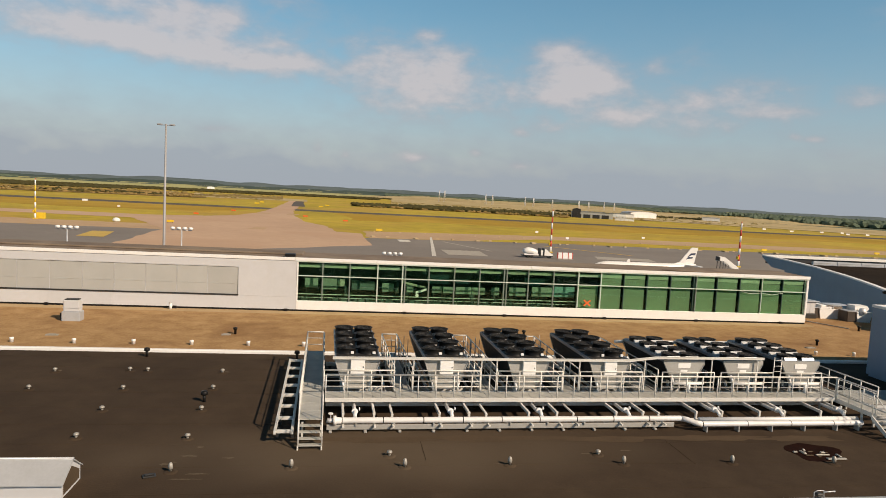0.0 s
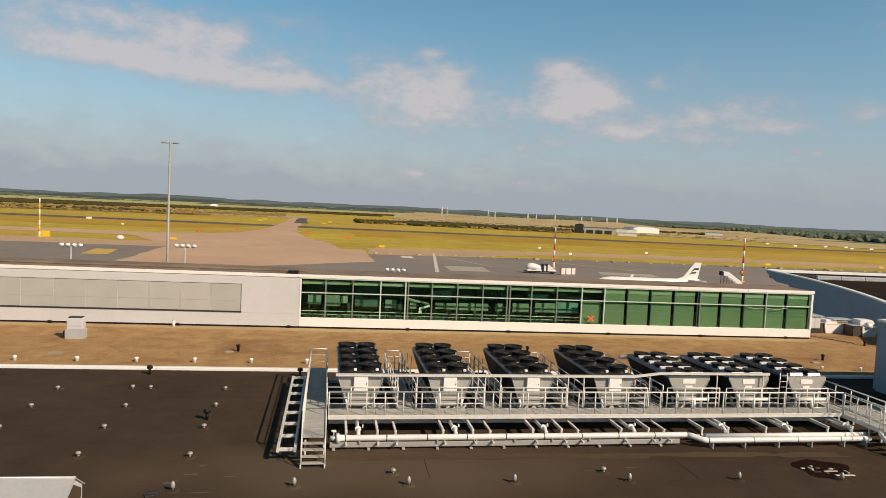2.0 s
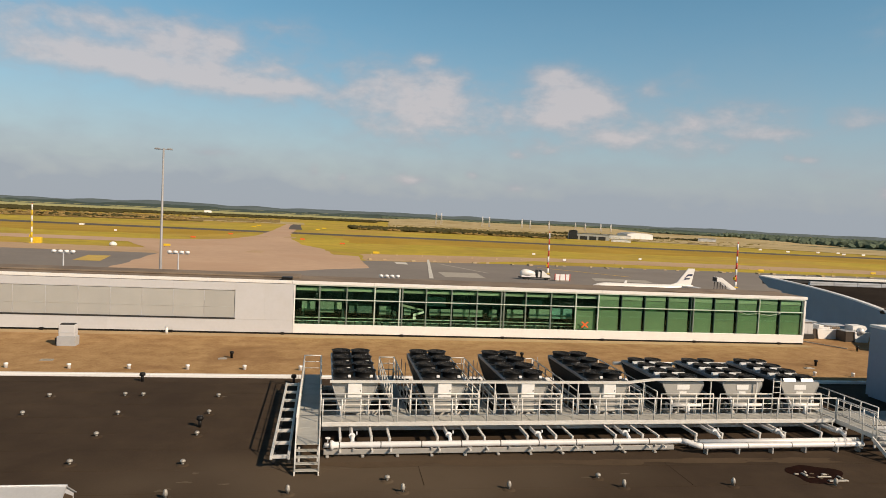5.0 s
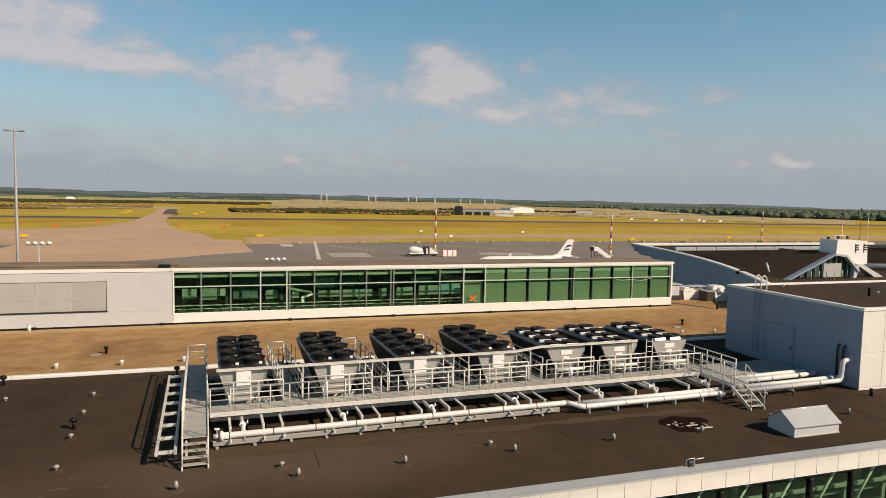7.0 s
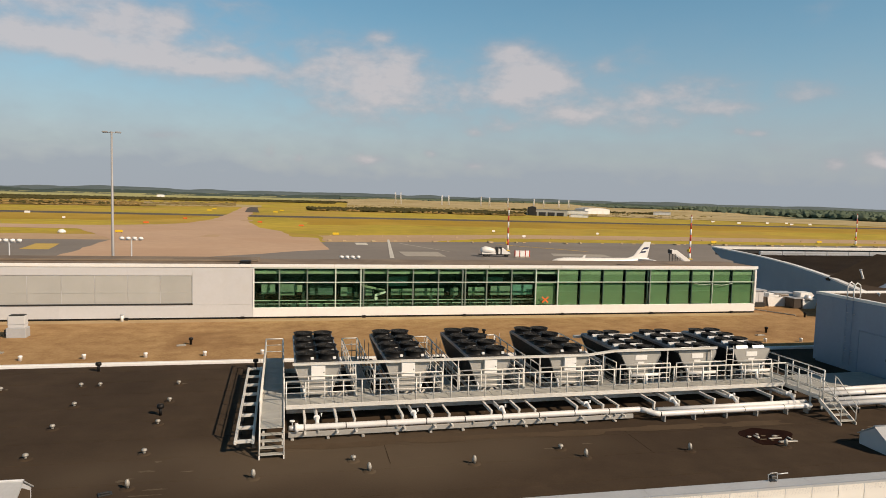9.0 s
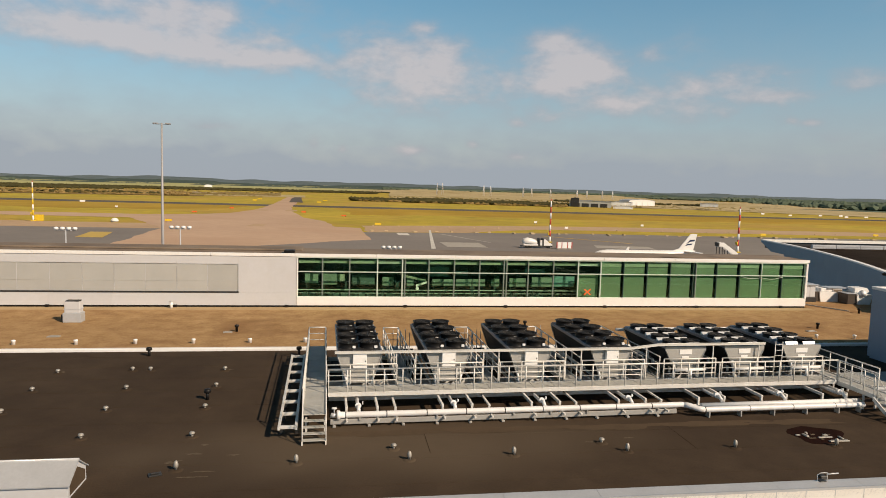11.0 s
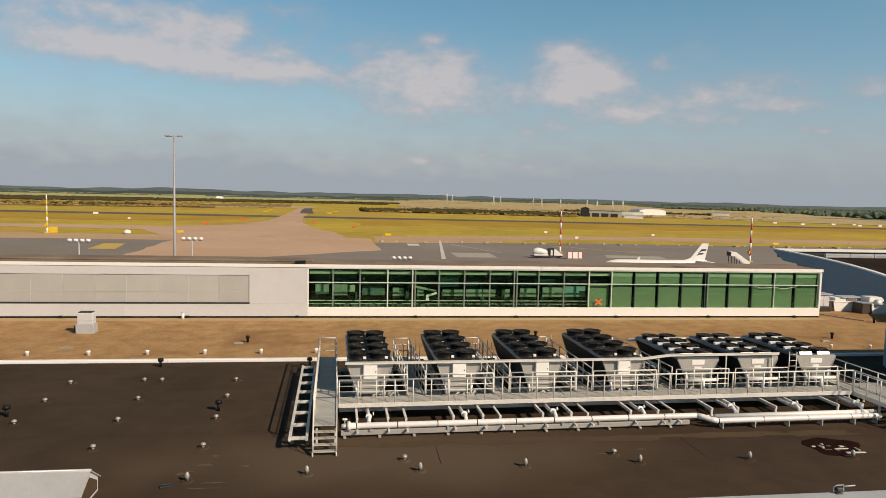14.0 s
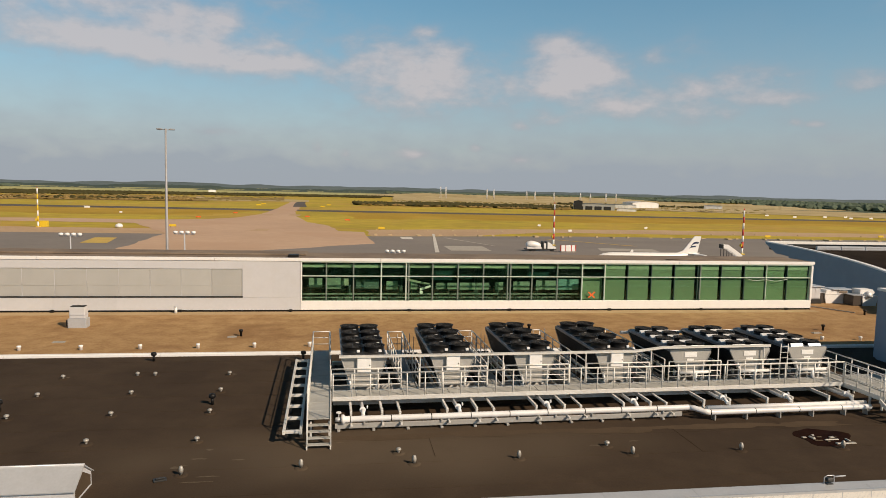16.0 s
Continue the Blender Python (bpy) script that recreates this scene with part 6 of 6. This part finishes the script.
def airliner(x, y, rz):
    """A twin-jet of 36 m with its nose along -x."""
    t = thing("airliner", "white regional jet with an angular dark mark on its fin", "aircraft", (x, y, GZ + 0.04), rz)
    prof = [(0, 0.05, 2.6), (0.5, 0.5, 2.75), (1.5, 0.95, 2.95), (3.2, 1.35, 3.2), (5.5, 1.5, 3.35), (24, 1.5, 3.35), (28, 1.3, 3.6), (32, 0.8, 4.15), (35, 0.35, 4.65), (36, 0.12, 4.85)]
    bm, rings = bmesh.new(), []
    for d, r, z in prof:
        rings.append([bm.verts.new((d, r * math.cos(k * math.pi / 10), z + 1.05 * r * math.sin(k * math.pi / 10))) for k in range(20)])
    for a, b in zip(rings, rings[1:]):
        for k in range(20):
            bm.faces.new((a[k], a[(k + 1) % 20], b[(k + 1) % 20], b[k]))
    bm.faces.new(rings[0])
    bm.faces.new(rings[-1])
    part("fuselage", bm, "plane", t, smooth=True)
    part("fin", bm_prism(bmesh.new(), [(27.6, 4.7), (30.2, 5.6), (34.0, 10.4), (36.3, 10.4), (35.2, 4.9)], "y", -0.16, 0.16), "plane", t)
    part("fin_mark", bm_prism(bmesh.new(), [(32.6, 7.1), (33.9, 8.5), (35.6, 8.6), (35.4, 8.0), (34.1, 7.9)], "y", -0.18, 0.18), "navy", t, "dark blue angular mark")
    part("fin_mark", bm_prism(bmesh.new(), [(32.2, 6.4), (33.0, 7.2), (34.7, 7.3), (34.5, 6.8), (33.3, 6.7)], "y", -0.18, 0.18), "navy", t, "dark blue angular mark")
    for s in (-1, 1):
        wing = bmesh.new()
        ol = [(13.5, 1.3 * s), (17.6, 14.0 * s), (19.2, 14.0 * s), (19.8, 6.0 * s), (20.2, 1.3 * s)]
        part("wing", bm_prism(wing, ol, "z", 2.3, 2.55), "plane", t)
        part("winglet", bm_prism(bmesh.new(), [(17.6, 2.55), (18.7, 4.5), (19.4, 4.5), (19.2, 2.55)], "y", 14.0 * s - 0.06, 14.0 * s + 0.06), "plane", t)
        part("tailplane", bm_prism(bmesh.new(), [(31.6, 0.5 * s), (34.2, 5.8 * s), (35.4, 5.8 * s), (35.2, 0.4 * s)], "z", 4.6, 4.75), "plane", t)
        e = part("engine", bm_tube(bmesh.new(), [(12.6, 4.4 * s, 1.75), (13.0, 4.4 * s, 1.75), (15.2, 4.4 * s, 1.75), (16.6, 4.4 * s, 1.8)], [0.72, 0.85, 0.82, 0.5], 16), "plane", t, smooth=True)
        part("engine_pylon", bm_prism(bmesh.new(), [(13.6, 2.4), (16.5, 2.4), (15.4, 2.62), (13.9, 2.62)], "y", 4.3 * s, 4.5 * s), "plane", t)
        g = part("main_gear", bm_tube(bmesh.new(), [(19.0, 2.6 * s, 2.3), (19.0, 2.6 * s, 0.5)], 0.14, 8), "sheet", t)
        for dy in (-0.3, 0.3):
            part("wheel", bm_tube(bmesh.new(), [(19.0, 2.6 * s + dy - 0.13, 0.5), (19.0, 2.6 * s + dy + 0.13, 0.5)], 0.5, 14), "rubber", g)
    g = part("nose_gear", bm_tube(bmesh.new(), [(4.0, 0, 2.0), (4.0, 0, 0.35)], 0.1, 8), "sheet", t)
    part("wheel", bm_tube(bmesh.new(), [(4.0, -0.2, 0.35), (4.0, 0.2, 0.35)], 0.35, 12), "rubber", g)
    wm = box_mesh("cabin_window", 0.26, 0.05, 0.34, "navy", 0.01)
    for k in range(30):
        if k not in (14, 15):
            for s in (-1, 1):
                put("cabin_window", wm, t, pose(6.5 + 0.7 * k, 1.46 * s, 3.65))
    part("cockpit_glass", bm_prism(bmesh.new(), [(1.7, 3.55), (2.9, 4.12), (3.3, 4.15), (3.1, 3.6)], "y", -0.95, 0.95), "navy", t)
    return t


jet = airliner(71.4, 184.0, 0)
jet.scale = (0.9, 0.9, 0.9)


def wheels(t, xs, w, r=0.45):
    me = MESHES.setdefault(("wheel", r), mesh_of("wheel", bm_tube(bmesh.new(), [(0, -0.14, r), (0, 0.14, r)], r, 12), "rubber"))
    for x in xs:
        for s in (-1, 1):
            put("wheel", me, t, pose(x, s * w, 0))


def tanker(x, y):
    t = thing("tanker_truck", "white tanker lorry with dark ribs behind its rounded tank", "lorry", (x, y, GZ + 0.04))
    part("tank", bm_tube(bmesh.new(), [(-0.1, 0, 1.9), (0.15, 0, 2.0), (0.7, 0, 2.25), (1.8, 0, 2.45), (3.2, 0, 2.3), (4.6, 0, 2.0), (5.3, 0, 1.85)], [0.35, 0.8, 1.15, 1.3, 1.2, 1.0, 0.75], 18), "plane", t, smooth=True)
    part("tank_skirt", bm_prism(bmesh.new(), [(0.1, 0.96), (5.4, 0.96), (5.4, 1.5), (4.4, 1.75), (2.6, 1.35), (0.9, 1.5), (0.1, 1.7)], "y", -1.32, -1.22), "plane", t)
    block("chassis", t, -0.6, -1.0, 0.55, 10.8, 1.0, 0.95, "darksteel", 0.05)
    for xa in (5.75, 7.1):
        block("rib", t, xa, -1.2, 0.96, xa + 0.5, 1.2, 3.55, "darksteel", 0.08)
    block("pump_house", t, 6.26, -1.1, 0.96, 7.09, 1.1, 2.9, "plane", 0.08)
    part("cab", bm_prism(bmesh.new(), [(7.62, 0.96), (10.8, 0.96), (10.8, 1.5), (9.6, 2.1), (8.3, 3.2), (7.62, 3.3)], "y", -1.15, 1.15), "plane", t)
    part("windscreen", bm_prism(bmesh.new(), [(8.42, 3.12), (9.58, 2.14), (9.62, 2.14), (8.46, 3.14)], "y", -1.0, 1.0), "navy", t)
    wheels(t, (1.6, 2.8, 9.6), 1.0)


tanker(64.6, 233)


def barrier():
    t = thing("red_white_barrier", "red and white chequered barrier panels beside the mast", "barrier", (76.4, 230, GZ + 0.04))
    x = 0.0
    for k, w in enumerate((0.3, 1.5, 0.25, 1.9, 0.25, 1.3, 0.35)):
        block("panel", t, x, -0.2, 0.35, x + w - 0.03, 0.2, 2.5 if k % 2 else 2.6, "label" if k % 2 else "red", 0.05)
        block("foot", t, x + 0.02, -0.5, 0, x + w - 0.06, 0.5, 0.34, "concrete", 0.05)
        x += w


barrier()


def air_stairs():
    t = thing("passenger_stairs", "mobile passenger stairs with pale side panels", "airport vehicle", (119.5, 199, GZ + 0.04))
    block("chassis", t, 0.2, -1.0, 0.5, 7.0, 1.0, 1.0, "plane", 0.06)
    part("stair_side", bm_prism(bmesh.new(), [(0.4, 4.6), (1.8, 4.6), (7.0, 1.4), (7.0, 2.6), (1.9, 5.9), (0.4, 5.9)], "y", -1.05, -0.95), "plane", t)
    part("stair_side", bm_prism(bmesh.new(), [(0.4, 4.6), (1.8, 4.6), (7.0, 1.4), (7.0, 2.6), (1.9, 5.9), (0.4, 5.9)], "y", 0.95, 1.05), "plane", t)
    for k in range(14):
        block("step", t, 1.7 + 0.37 * k, -0.94, 4.35 - 0.235 * k, 2.05 + 0.37 * k, 0.94, 4.43 - 0.235 * k, "sheet", 0.01)
    block("landing", t, 0.0, -0.94, 4.5, 1.7, 0.94, 4.6, "sheet", 0.02)
    for x in (0.6, 1.7, 3.5):
        for s in (-1, 1):
            block("strut", t, x - 0.08, s * 0.85 - 0.08, 1.0, x + 0.08, s * 0.85 + 0.08, 4.5 - max(0, x - 1.7) * 0.62, "darksteel", 0.02)
    part("canopy_frame", bm_prism(bmesh.new(), [(0.0, 5.9), (0.35, 5.9), (0.35, 4.6), (0.0, 4.6)], "y", -1.05, 1.05), "darksteel", t)
    wheels(t, (1.2, 6.0), 0.9, 0.42)


air_stairs()


# painted marks on the apron
def mark(name, pts, material, label):
    ob = flat(name, pts, GZ + 0.11, material, thick=0.02)
    tagged(ob, label, "marking", kind="structure")


mark("painted_line", [(41.3, 316), (42.3, 316), (31.9, 224), (30.4, 224)], "roadpaint", "white painted guide line on the apron")
mark("painted_patch", [(-91, 247), (-82, 247), (-86.5, 272), (-94.5, 272)], "roadyellow", "yellow painted box on the apron")
mark("painted_patch", [(37, 231), (51.5, 231), (52, 250), (37, 250)], "concrete", "pale repaired patch of apron paving")
mark("painted_patch", [(24, 282), (29, 282), (29, 293), (24, 293)], "roadpaint", "white painted box on the apron")
mark("painted_patch", [(94, 236), (116, 233), (118, 244), (97, 247)], "concrete", "pale repaired patch of apron paving")
mark("painted_line", [(43, 292), (44.6, 292), (57.6, 252), (56.6, 252)], "concrete", "faded white guide line on the apron")
mark("painted_line", [(88, 292), (90, 292), (118, 258), (116, 258)], "roadyellow", "faded yellow guide line on the apron")
mark("painted_line", [(-44, 320), (-36, 320), (-36, 336), (-42, 336)], "palepave", "pale worn patch on the taxiway")
mark("painted_line", [(-61, 485), (-52, 485), (-52, 505), (-61, 505)], "palepave", "pale worn patch on the taxiway")
mark("painted_line", [(-40, 488), (-32, 488), (-32, 508), (-40, 508)], "palepave", "pale worn patch on the taxiway")


def field_sign(x, y, m, w=3.4, h=1.3, label=""):
    t = thing("guidance_sign", label, "airfield sign", (x, y, GZ + 0.1), group=f"{m} airfield signs")
    block("panel", t, -w / 2, -0.15, 0.35, w / 2, 0.15, 0.35 + h, m, 0.05)
    for s in (-1, 1):
        block("leg", t, s * w * 0.35 - 0.08, -0.1, 0, s * w * 0.35 + 0.08, 0.1, 0.349, "darksteel", 0.01)


for x, y in ((-89.8, 432), (-78.6, 503), (1.6, 424), (-25.2, 463)):
    field_sign(x, y, "orange", 3.0, 0.9, "small red airfield sign in the grass")
for x, y in ((-82.4, 339), (18.5, 342), (216, 317), (292, 329)):
    field_sign(x, y, "yellow", 3.2, 1.1, "yellow airfield guidance sign beside the taxiway")
for x, y in ((-22.4, 688), (-17.7, 750), (-88.3, 755), (-87.2, 703)):
    field_sign(x, y, "yellow", 4.4, 1.2, "yellow airfield guidance sign beside the runway")
for x, y in ((115.7, 390), (118.5, 342), (179, 380), (446, 658), (456, 627), (502, 642), (531, 648), (512, 617), (539, 622), (-150, 480), (-200, 560)):
    field_sign(x, y, "label", 1.8 if y < 500 else 4.0, 1.1 if y < 500 else 1.5, "white airfield marker box in the grass")


def edge_lights():
    """Rows of pale grass tufts and small edge lights along the apron's far side: too many and too small to count."""
    bm, r = bmesh.new(), random.Random(9)
    for k in range(34):
        x = 14 + 9.5 * k + r.uniform(-3, 3)
        w = r.uniform(0.4, 1.1)
        bm_box(bm, x - w, 303.5 + r.uniform(-3, 4), GZ + 0.05, x + w, 305.5, GZ + r.uniform(0.35, 0.7))
    for k in range(26):
        x = 16 + 13.0 * k
        bm_box(bm, x - 0.3, 339.5, GZ + 0.0, x + 0.3, 340, GZ + 0.5)
    tagged(part("edge_lights", bm, "sand", None), "rows of pale grass tufts and small edge lights along the pavement", "edge lights", kind="stuff")


edge_lights()


def dome():
    t = thing("radar_dome", "small white dome shelter beside the apron", "shelter", (-105, 333, GZ + 0.05))
    part("shell", bm_lathe(bmesh.new(), [(1.7, 0.35), (1.75, 0.7), (1.5, 1.2), (1.0, 1.65), (0.4, 1.85), (0.001, 1.9)], 16), "plane", t, smooth=True)
    part("base", bm_lathe(bmesh.new(), [(0.001, 0.0), (1.5, 0.0), (1.5, 0.349), (0.001, 0.349)], 16), "concrete", t)


dome()


# ---------------------------------------------------------------- the far distance
def hangar(x, y, w, d, h, rz, wall, roof_m, label, arched=True):
    t = thing("hangar", label, "building", (x, y, GZ + 0.02), rz)
    n, e = 10, h * 0.62
    arc = [(w / 2 * math.cos(math.pi * k / n), e + (h * 0.9 - e) * math.sin(math.pi * k / n)) for k in range(n + 1)]
    if not arched:
        arc = [(w / 2, h * 0.8), (0, h * 0.88), (-w / 2, h * 0.8)]
    part("wall", bm_prism(bmesh.new(), [(-w / 2, 0), (w / 2, 0)] + arc, "y", 0, d), wall, t)
    bm, rows = bmesh.new(), []
    for a, z in arc:
        rows.append([bm.verts.new((a * 1.015, y, z + 0.12)) for y in (-0.6, d + 0.6)])
    for p, q in zip(rows, rows[1:]):
        bm.faces.new((p[0], p[1], q[1], q[0]))
    bmesh.ops.solidify(bm, geom=bm.faces[:], thickness=0.35)
    part("roof", bm, roof_m, t)
    for k in range(4):
        block("door", t, -w * 0.42 + k * w * 0.22, -0.3, 0.05, -w * 0.42 + (k * 0.22 + 0.17) * w, -0.02, h * 0.5, "label" if wall == "plane" else "darksteel", 0.05)
    return t


hangar(436, 930, 42, 30, 10.5, 4, "plane", "plane", "large white hangar beyond the runway")
hangar(301, 785, 50, 26, 9.0, -21, "screen", "sheet", "long grey hangar beyond the runway", False)
hangar(283, 790, 10, 12, 13.0, -21, "darksteel", "darksteel", "dark block beside the grey hangar", False)
hangar(386, 900, 18, 14, 6.5, -22, "plane", "sheet", "white low shed beyond the runway", False)
hangar(404, 905, 12, 12, 6.0, -22, "plane", "sheet", "white low shed beyond the runway", False)
hangar(560, 960, 26, 14, 6.5, -30, "plane", "sheet", "white low shed beyond the runway", False)
hangar(326, 745, 22, 9, 4.0, -21, "plane", "plane", "white low shed beside the hangars")
hangar(-330, 1750, 18, 14, 7, 10, "plane", "sheet", "white farm building in the distance")


def lattice(x, y, h):
    t = thing("lattice_mast", "thin pale lattice mast in the distance", "mast", (x, y, GZ), group="distant lattice masts")
    for sx, sy in ((-1, -1), (1, -1), (1, 1), (-1, 1)):
        tube("leg", t, [(sx * 1.5, sy * 1.5, 0), (sx * 0.6, sy * 0.6, h)], 0.30, "label", 4)
    for k in range(7):
        z = h * (k + 0.5) / 7
        w = 1.5 - 0.9 * z / h
        tube("brace", t, [(-w, -w, z), (w, -w, z + h / 9)], 0.22, "palepave", 4)


for x, z in ((213, 14), (225, 14), (320, 11), (336, 11), (413, 9.5), (433, 8.5), (478, 7), (542, 7), (566, 6), (604, 7), (629, 7)):
    lattice(x, 1500, z - GZ)


def clumps(name, label, category, material, boxes, seed, size, height):
    """Leafy clumps scattered over patches of land, given as (azimuth from, to, distance from, to, how many)."""
    r = np.random.RandomState(seed)
    base = bmesh.new()
    bmesh.ops.create_icosphere(base, subdivisions=1, radius=1.0)
    base.verts.ensure_lookup_table()
    bv = np.array([v.co[:] for v in base.verts])
    bf = np.array([[v.index for v in f.verts] for f in base.faces])
    base.free()
    vs, fs, n = [], [], 0
    for a0, a1, d0, d1, count in boxes:
        az, d = np.radians(r.uniform(a0, a1, count)), r.uniform(d0, d1, count)
        for a, q in zip(az, d):
            s, h = size * r.uniform(0.6, 1.4), (height * 1.6 if category == "trees" and a > 0.55 else height) * r.uniform(0.55, 1.15)
            v = bv * r.uniform(0.72, 1.2, (len(bv), 1)) * (s, s, h * 0.55) + (q * math.sin(a), q * math.cos(a), GZ + h * 0.48)
            vs.append(v)
            fs.append(bf + n)
            n += len(bv)
    me = bpy.data.meshes.new(name)
    me.from_pydata(np.concatenate(vs).tolist(), [], np.concatenate(fs).tolist())
    me.materials.append(M[material])
    return tagged(new(name, me), label, category, kind="stuff")


clumps("scrub", "dark dry scrub and bushes beyond the runway", "bushes", "bush", ((0.8, 5.5, 800, 880, 260), (5.0, 18, 800, 940, 900), (5.0, 9.5, 790, 850, 160), (-30, -14, 880, 960, 80), (16, 22, 850, 900, 90)), 2, 3.2, 3.6)
clumps("brown_scrub", "brown withered scrub between the bushes", "bushes", "heath", ((1.5, 19, 790, 920, 900), (-32, -12, 860, 1080, 700)), 12, 3.0, 2.4)
clumps("scrub_belt", "thin dark belt of scrub across the far fields", "bushes", "bush", ((-32, 4, 1500, 1560, 1100), (-33, -17, 1180, 1420, 1500), (-17, -6, 1300, 1420, 700), (-6, 3, 1330, 1390, 350), (18, 30, 1120, 1200, 160)), 6, 4.0, 3.0)
clumps("pale_scrub", "pale dry bushes among grass", "bushes", "dry", ((-30, -5, 900, 1250, 500), (20, 34, 900, 1150, 120), (4, 20, 1000, 1200, 260)), 3, 3.0, 1.3)
clumps("forest", "green mixed forest along the horizon", "trees", "tree", ((33, 62, 1300, 2000, 9000), (44, 62, 1180, 1300, 900), (22, 36, 1900, 2200, 900), (3.5, 12.5, 2300, 2700, 1200), (12, 27, 2700, 3000, 900), (-32, -24, 2300, 2700, 300)), 4, 8.0, 6.5)


def ridge(name, d, depth, base, swell, seed, a0, a1, material, label, fall=0.0):
    bm = bmesh.new()
    prev = None
    n = 260
    for k in range(n + 1):
        u = a0 + (a1 - a0) * k / n
        a = radians(u)
        h = base + swell * (noise.noise((u * 0.11, seed, 0)) + 0.6 * noise.noise((u * 0.5, seed + 3.0, 0))) + 0.28 * swell * noise.noise((u * 4.0, seed + 5.0, 0)) + 0.18 * swell * noise.noise((u * 13.0, seed + 8.0, 0))
        h = GZ + max(0.0, h - fall * max(0.0, u - 12)) * min(1.0, (u - a0) / 5, (a1 - u) / 5)
        row = [bm.verts.new((r * math.sin(a), r * math.cos(a), z)) for r, z in ((d - depth, GZ - 1), (d, h), (d + depth, GZ - 1))]
        if prev:
            for i in range(2):
                bm.faces.new((prev[i], row[i], row[i + 1], prev[i + 1]))
        prev = row
    tagged(part(name, bm, material, None, smooth=True), label, "hills", kind="structure")


ridge("far_hills", 4100, 350, 21, 11, 3.0, -48, 82, "hills", "low wooded hills along the horizon, tinted blue for haze", 0.35)
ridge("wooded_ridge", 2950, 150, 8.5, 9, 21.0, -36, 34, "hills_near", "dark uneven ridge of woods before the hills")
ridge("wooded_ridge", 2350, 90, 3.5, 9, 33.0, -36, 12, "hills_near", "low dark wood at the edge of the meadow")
ridge("heath_slope", 1850, 180, 7.5, 4, 47.0, 1, 27, "earth", "low tan slope of dry stubble behind the masts")
ridge("heath_slope", 1330, 170, 5.2, 3, 52.0, 17, 41, "earth", "low brown slope of rough dry grass behind the hangars")


def field(name, a0, a1, d0, d1, material, label, lift):
    pts = [(d0 * math.sin(radians(a)), d0 * math.cos(radians(a))) for a in np.linspace(a0, a1, 9)]
    for i, a in enumerate(np.linspace(a1, a0, 9)):
        d = d1 * (1 + 0.06 * math.sin(5 * i + a0))
        pts.append((d * math.sin(radians(a)), d * math.cos(radians(a))))
    flat(name, pts, GZ + lift, material, label, "field", thick=0.02)


field("field", 4, 30, 1010, 2100, "earth", "tan stubble field in the distance", 0.3)
field("field", 24, 50, 880, 1240, "earth", "dry brown field before the forest", 0.35)
field("field", -34, -3, 900, 1050, "earth", "dry brown strip of field", 0.3)
field("field", -34, 3, 1620, 3700, "meadow", "pale green meadow in the distance", 0.4)
field("field", 4, 33, 2150, 3700, "meadow", "pale green meadow in the distance", 0.4)
flat("grass_strip", [(10, 450), (60, 470), (160, 455), (300, 470), (460, 452), (900, 440), (900, 538), (300, 563), (80, 572), (-10, 572)], GZ + 0.03, "ochre", "ochre-brown dry grass beside the runway", "grass", rough=(10, 5.0))
flat("grass_strip", [(-520, 470), (-300, 490), (-180, 465), (-90, 480), (-70, 578), (-300, 580), (-520, 582)], GZ + 0.03, "ochre", "ochre-brown dry grass beside the runway", "grass", rough=(10, 5.0))
field("forest_floor", 33, 62, 1190, 3700, "tree", "green forest undergrowth along the horizon", 0.5)
field("heath", -34, -11, 850, 1120, "heath", "brown heath with dry scrub beyond the runway", 0.42)
field("heath", -11, -5, 960, 1130, "heath", "brown heath with dry scrub beyond the runway", 0.42)
for a0, a1, d0, d1 in ((-18.5, -15.6, 1060, 1100), (-15.3, -13.2, 1030, 1075), (-12.9, -10.8, 1040, 1085), (-22.5, -20.0, 930, 960), (-26.0, -24.0, 985, 1020), (8.5, 10.6, 900, 925), (16.0, 20.5, 1010, 1060), (22.0, 26.0, 890, 915), (28.5, 31.0, 930, 960)):
    field("sand_patch", a0, a1, d0, d1, "sand", "pale bare sand among the heath", 0.6)
cab = block("service_cabinet", None, -138.0, 328.5, GZ + 0.05, -134.6, 330.5, GZ + 2.9, "yellow", 0.12)
tagged(cab, "yellow steel service cabinet beside the pale mast", "cabinet")
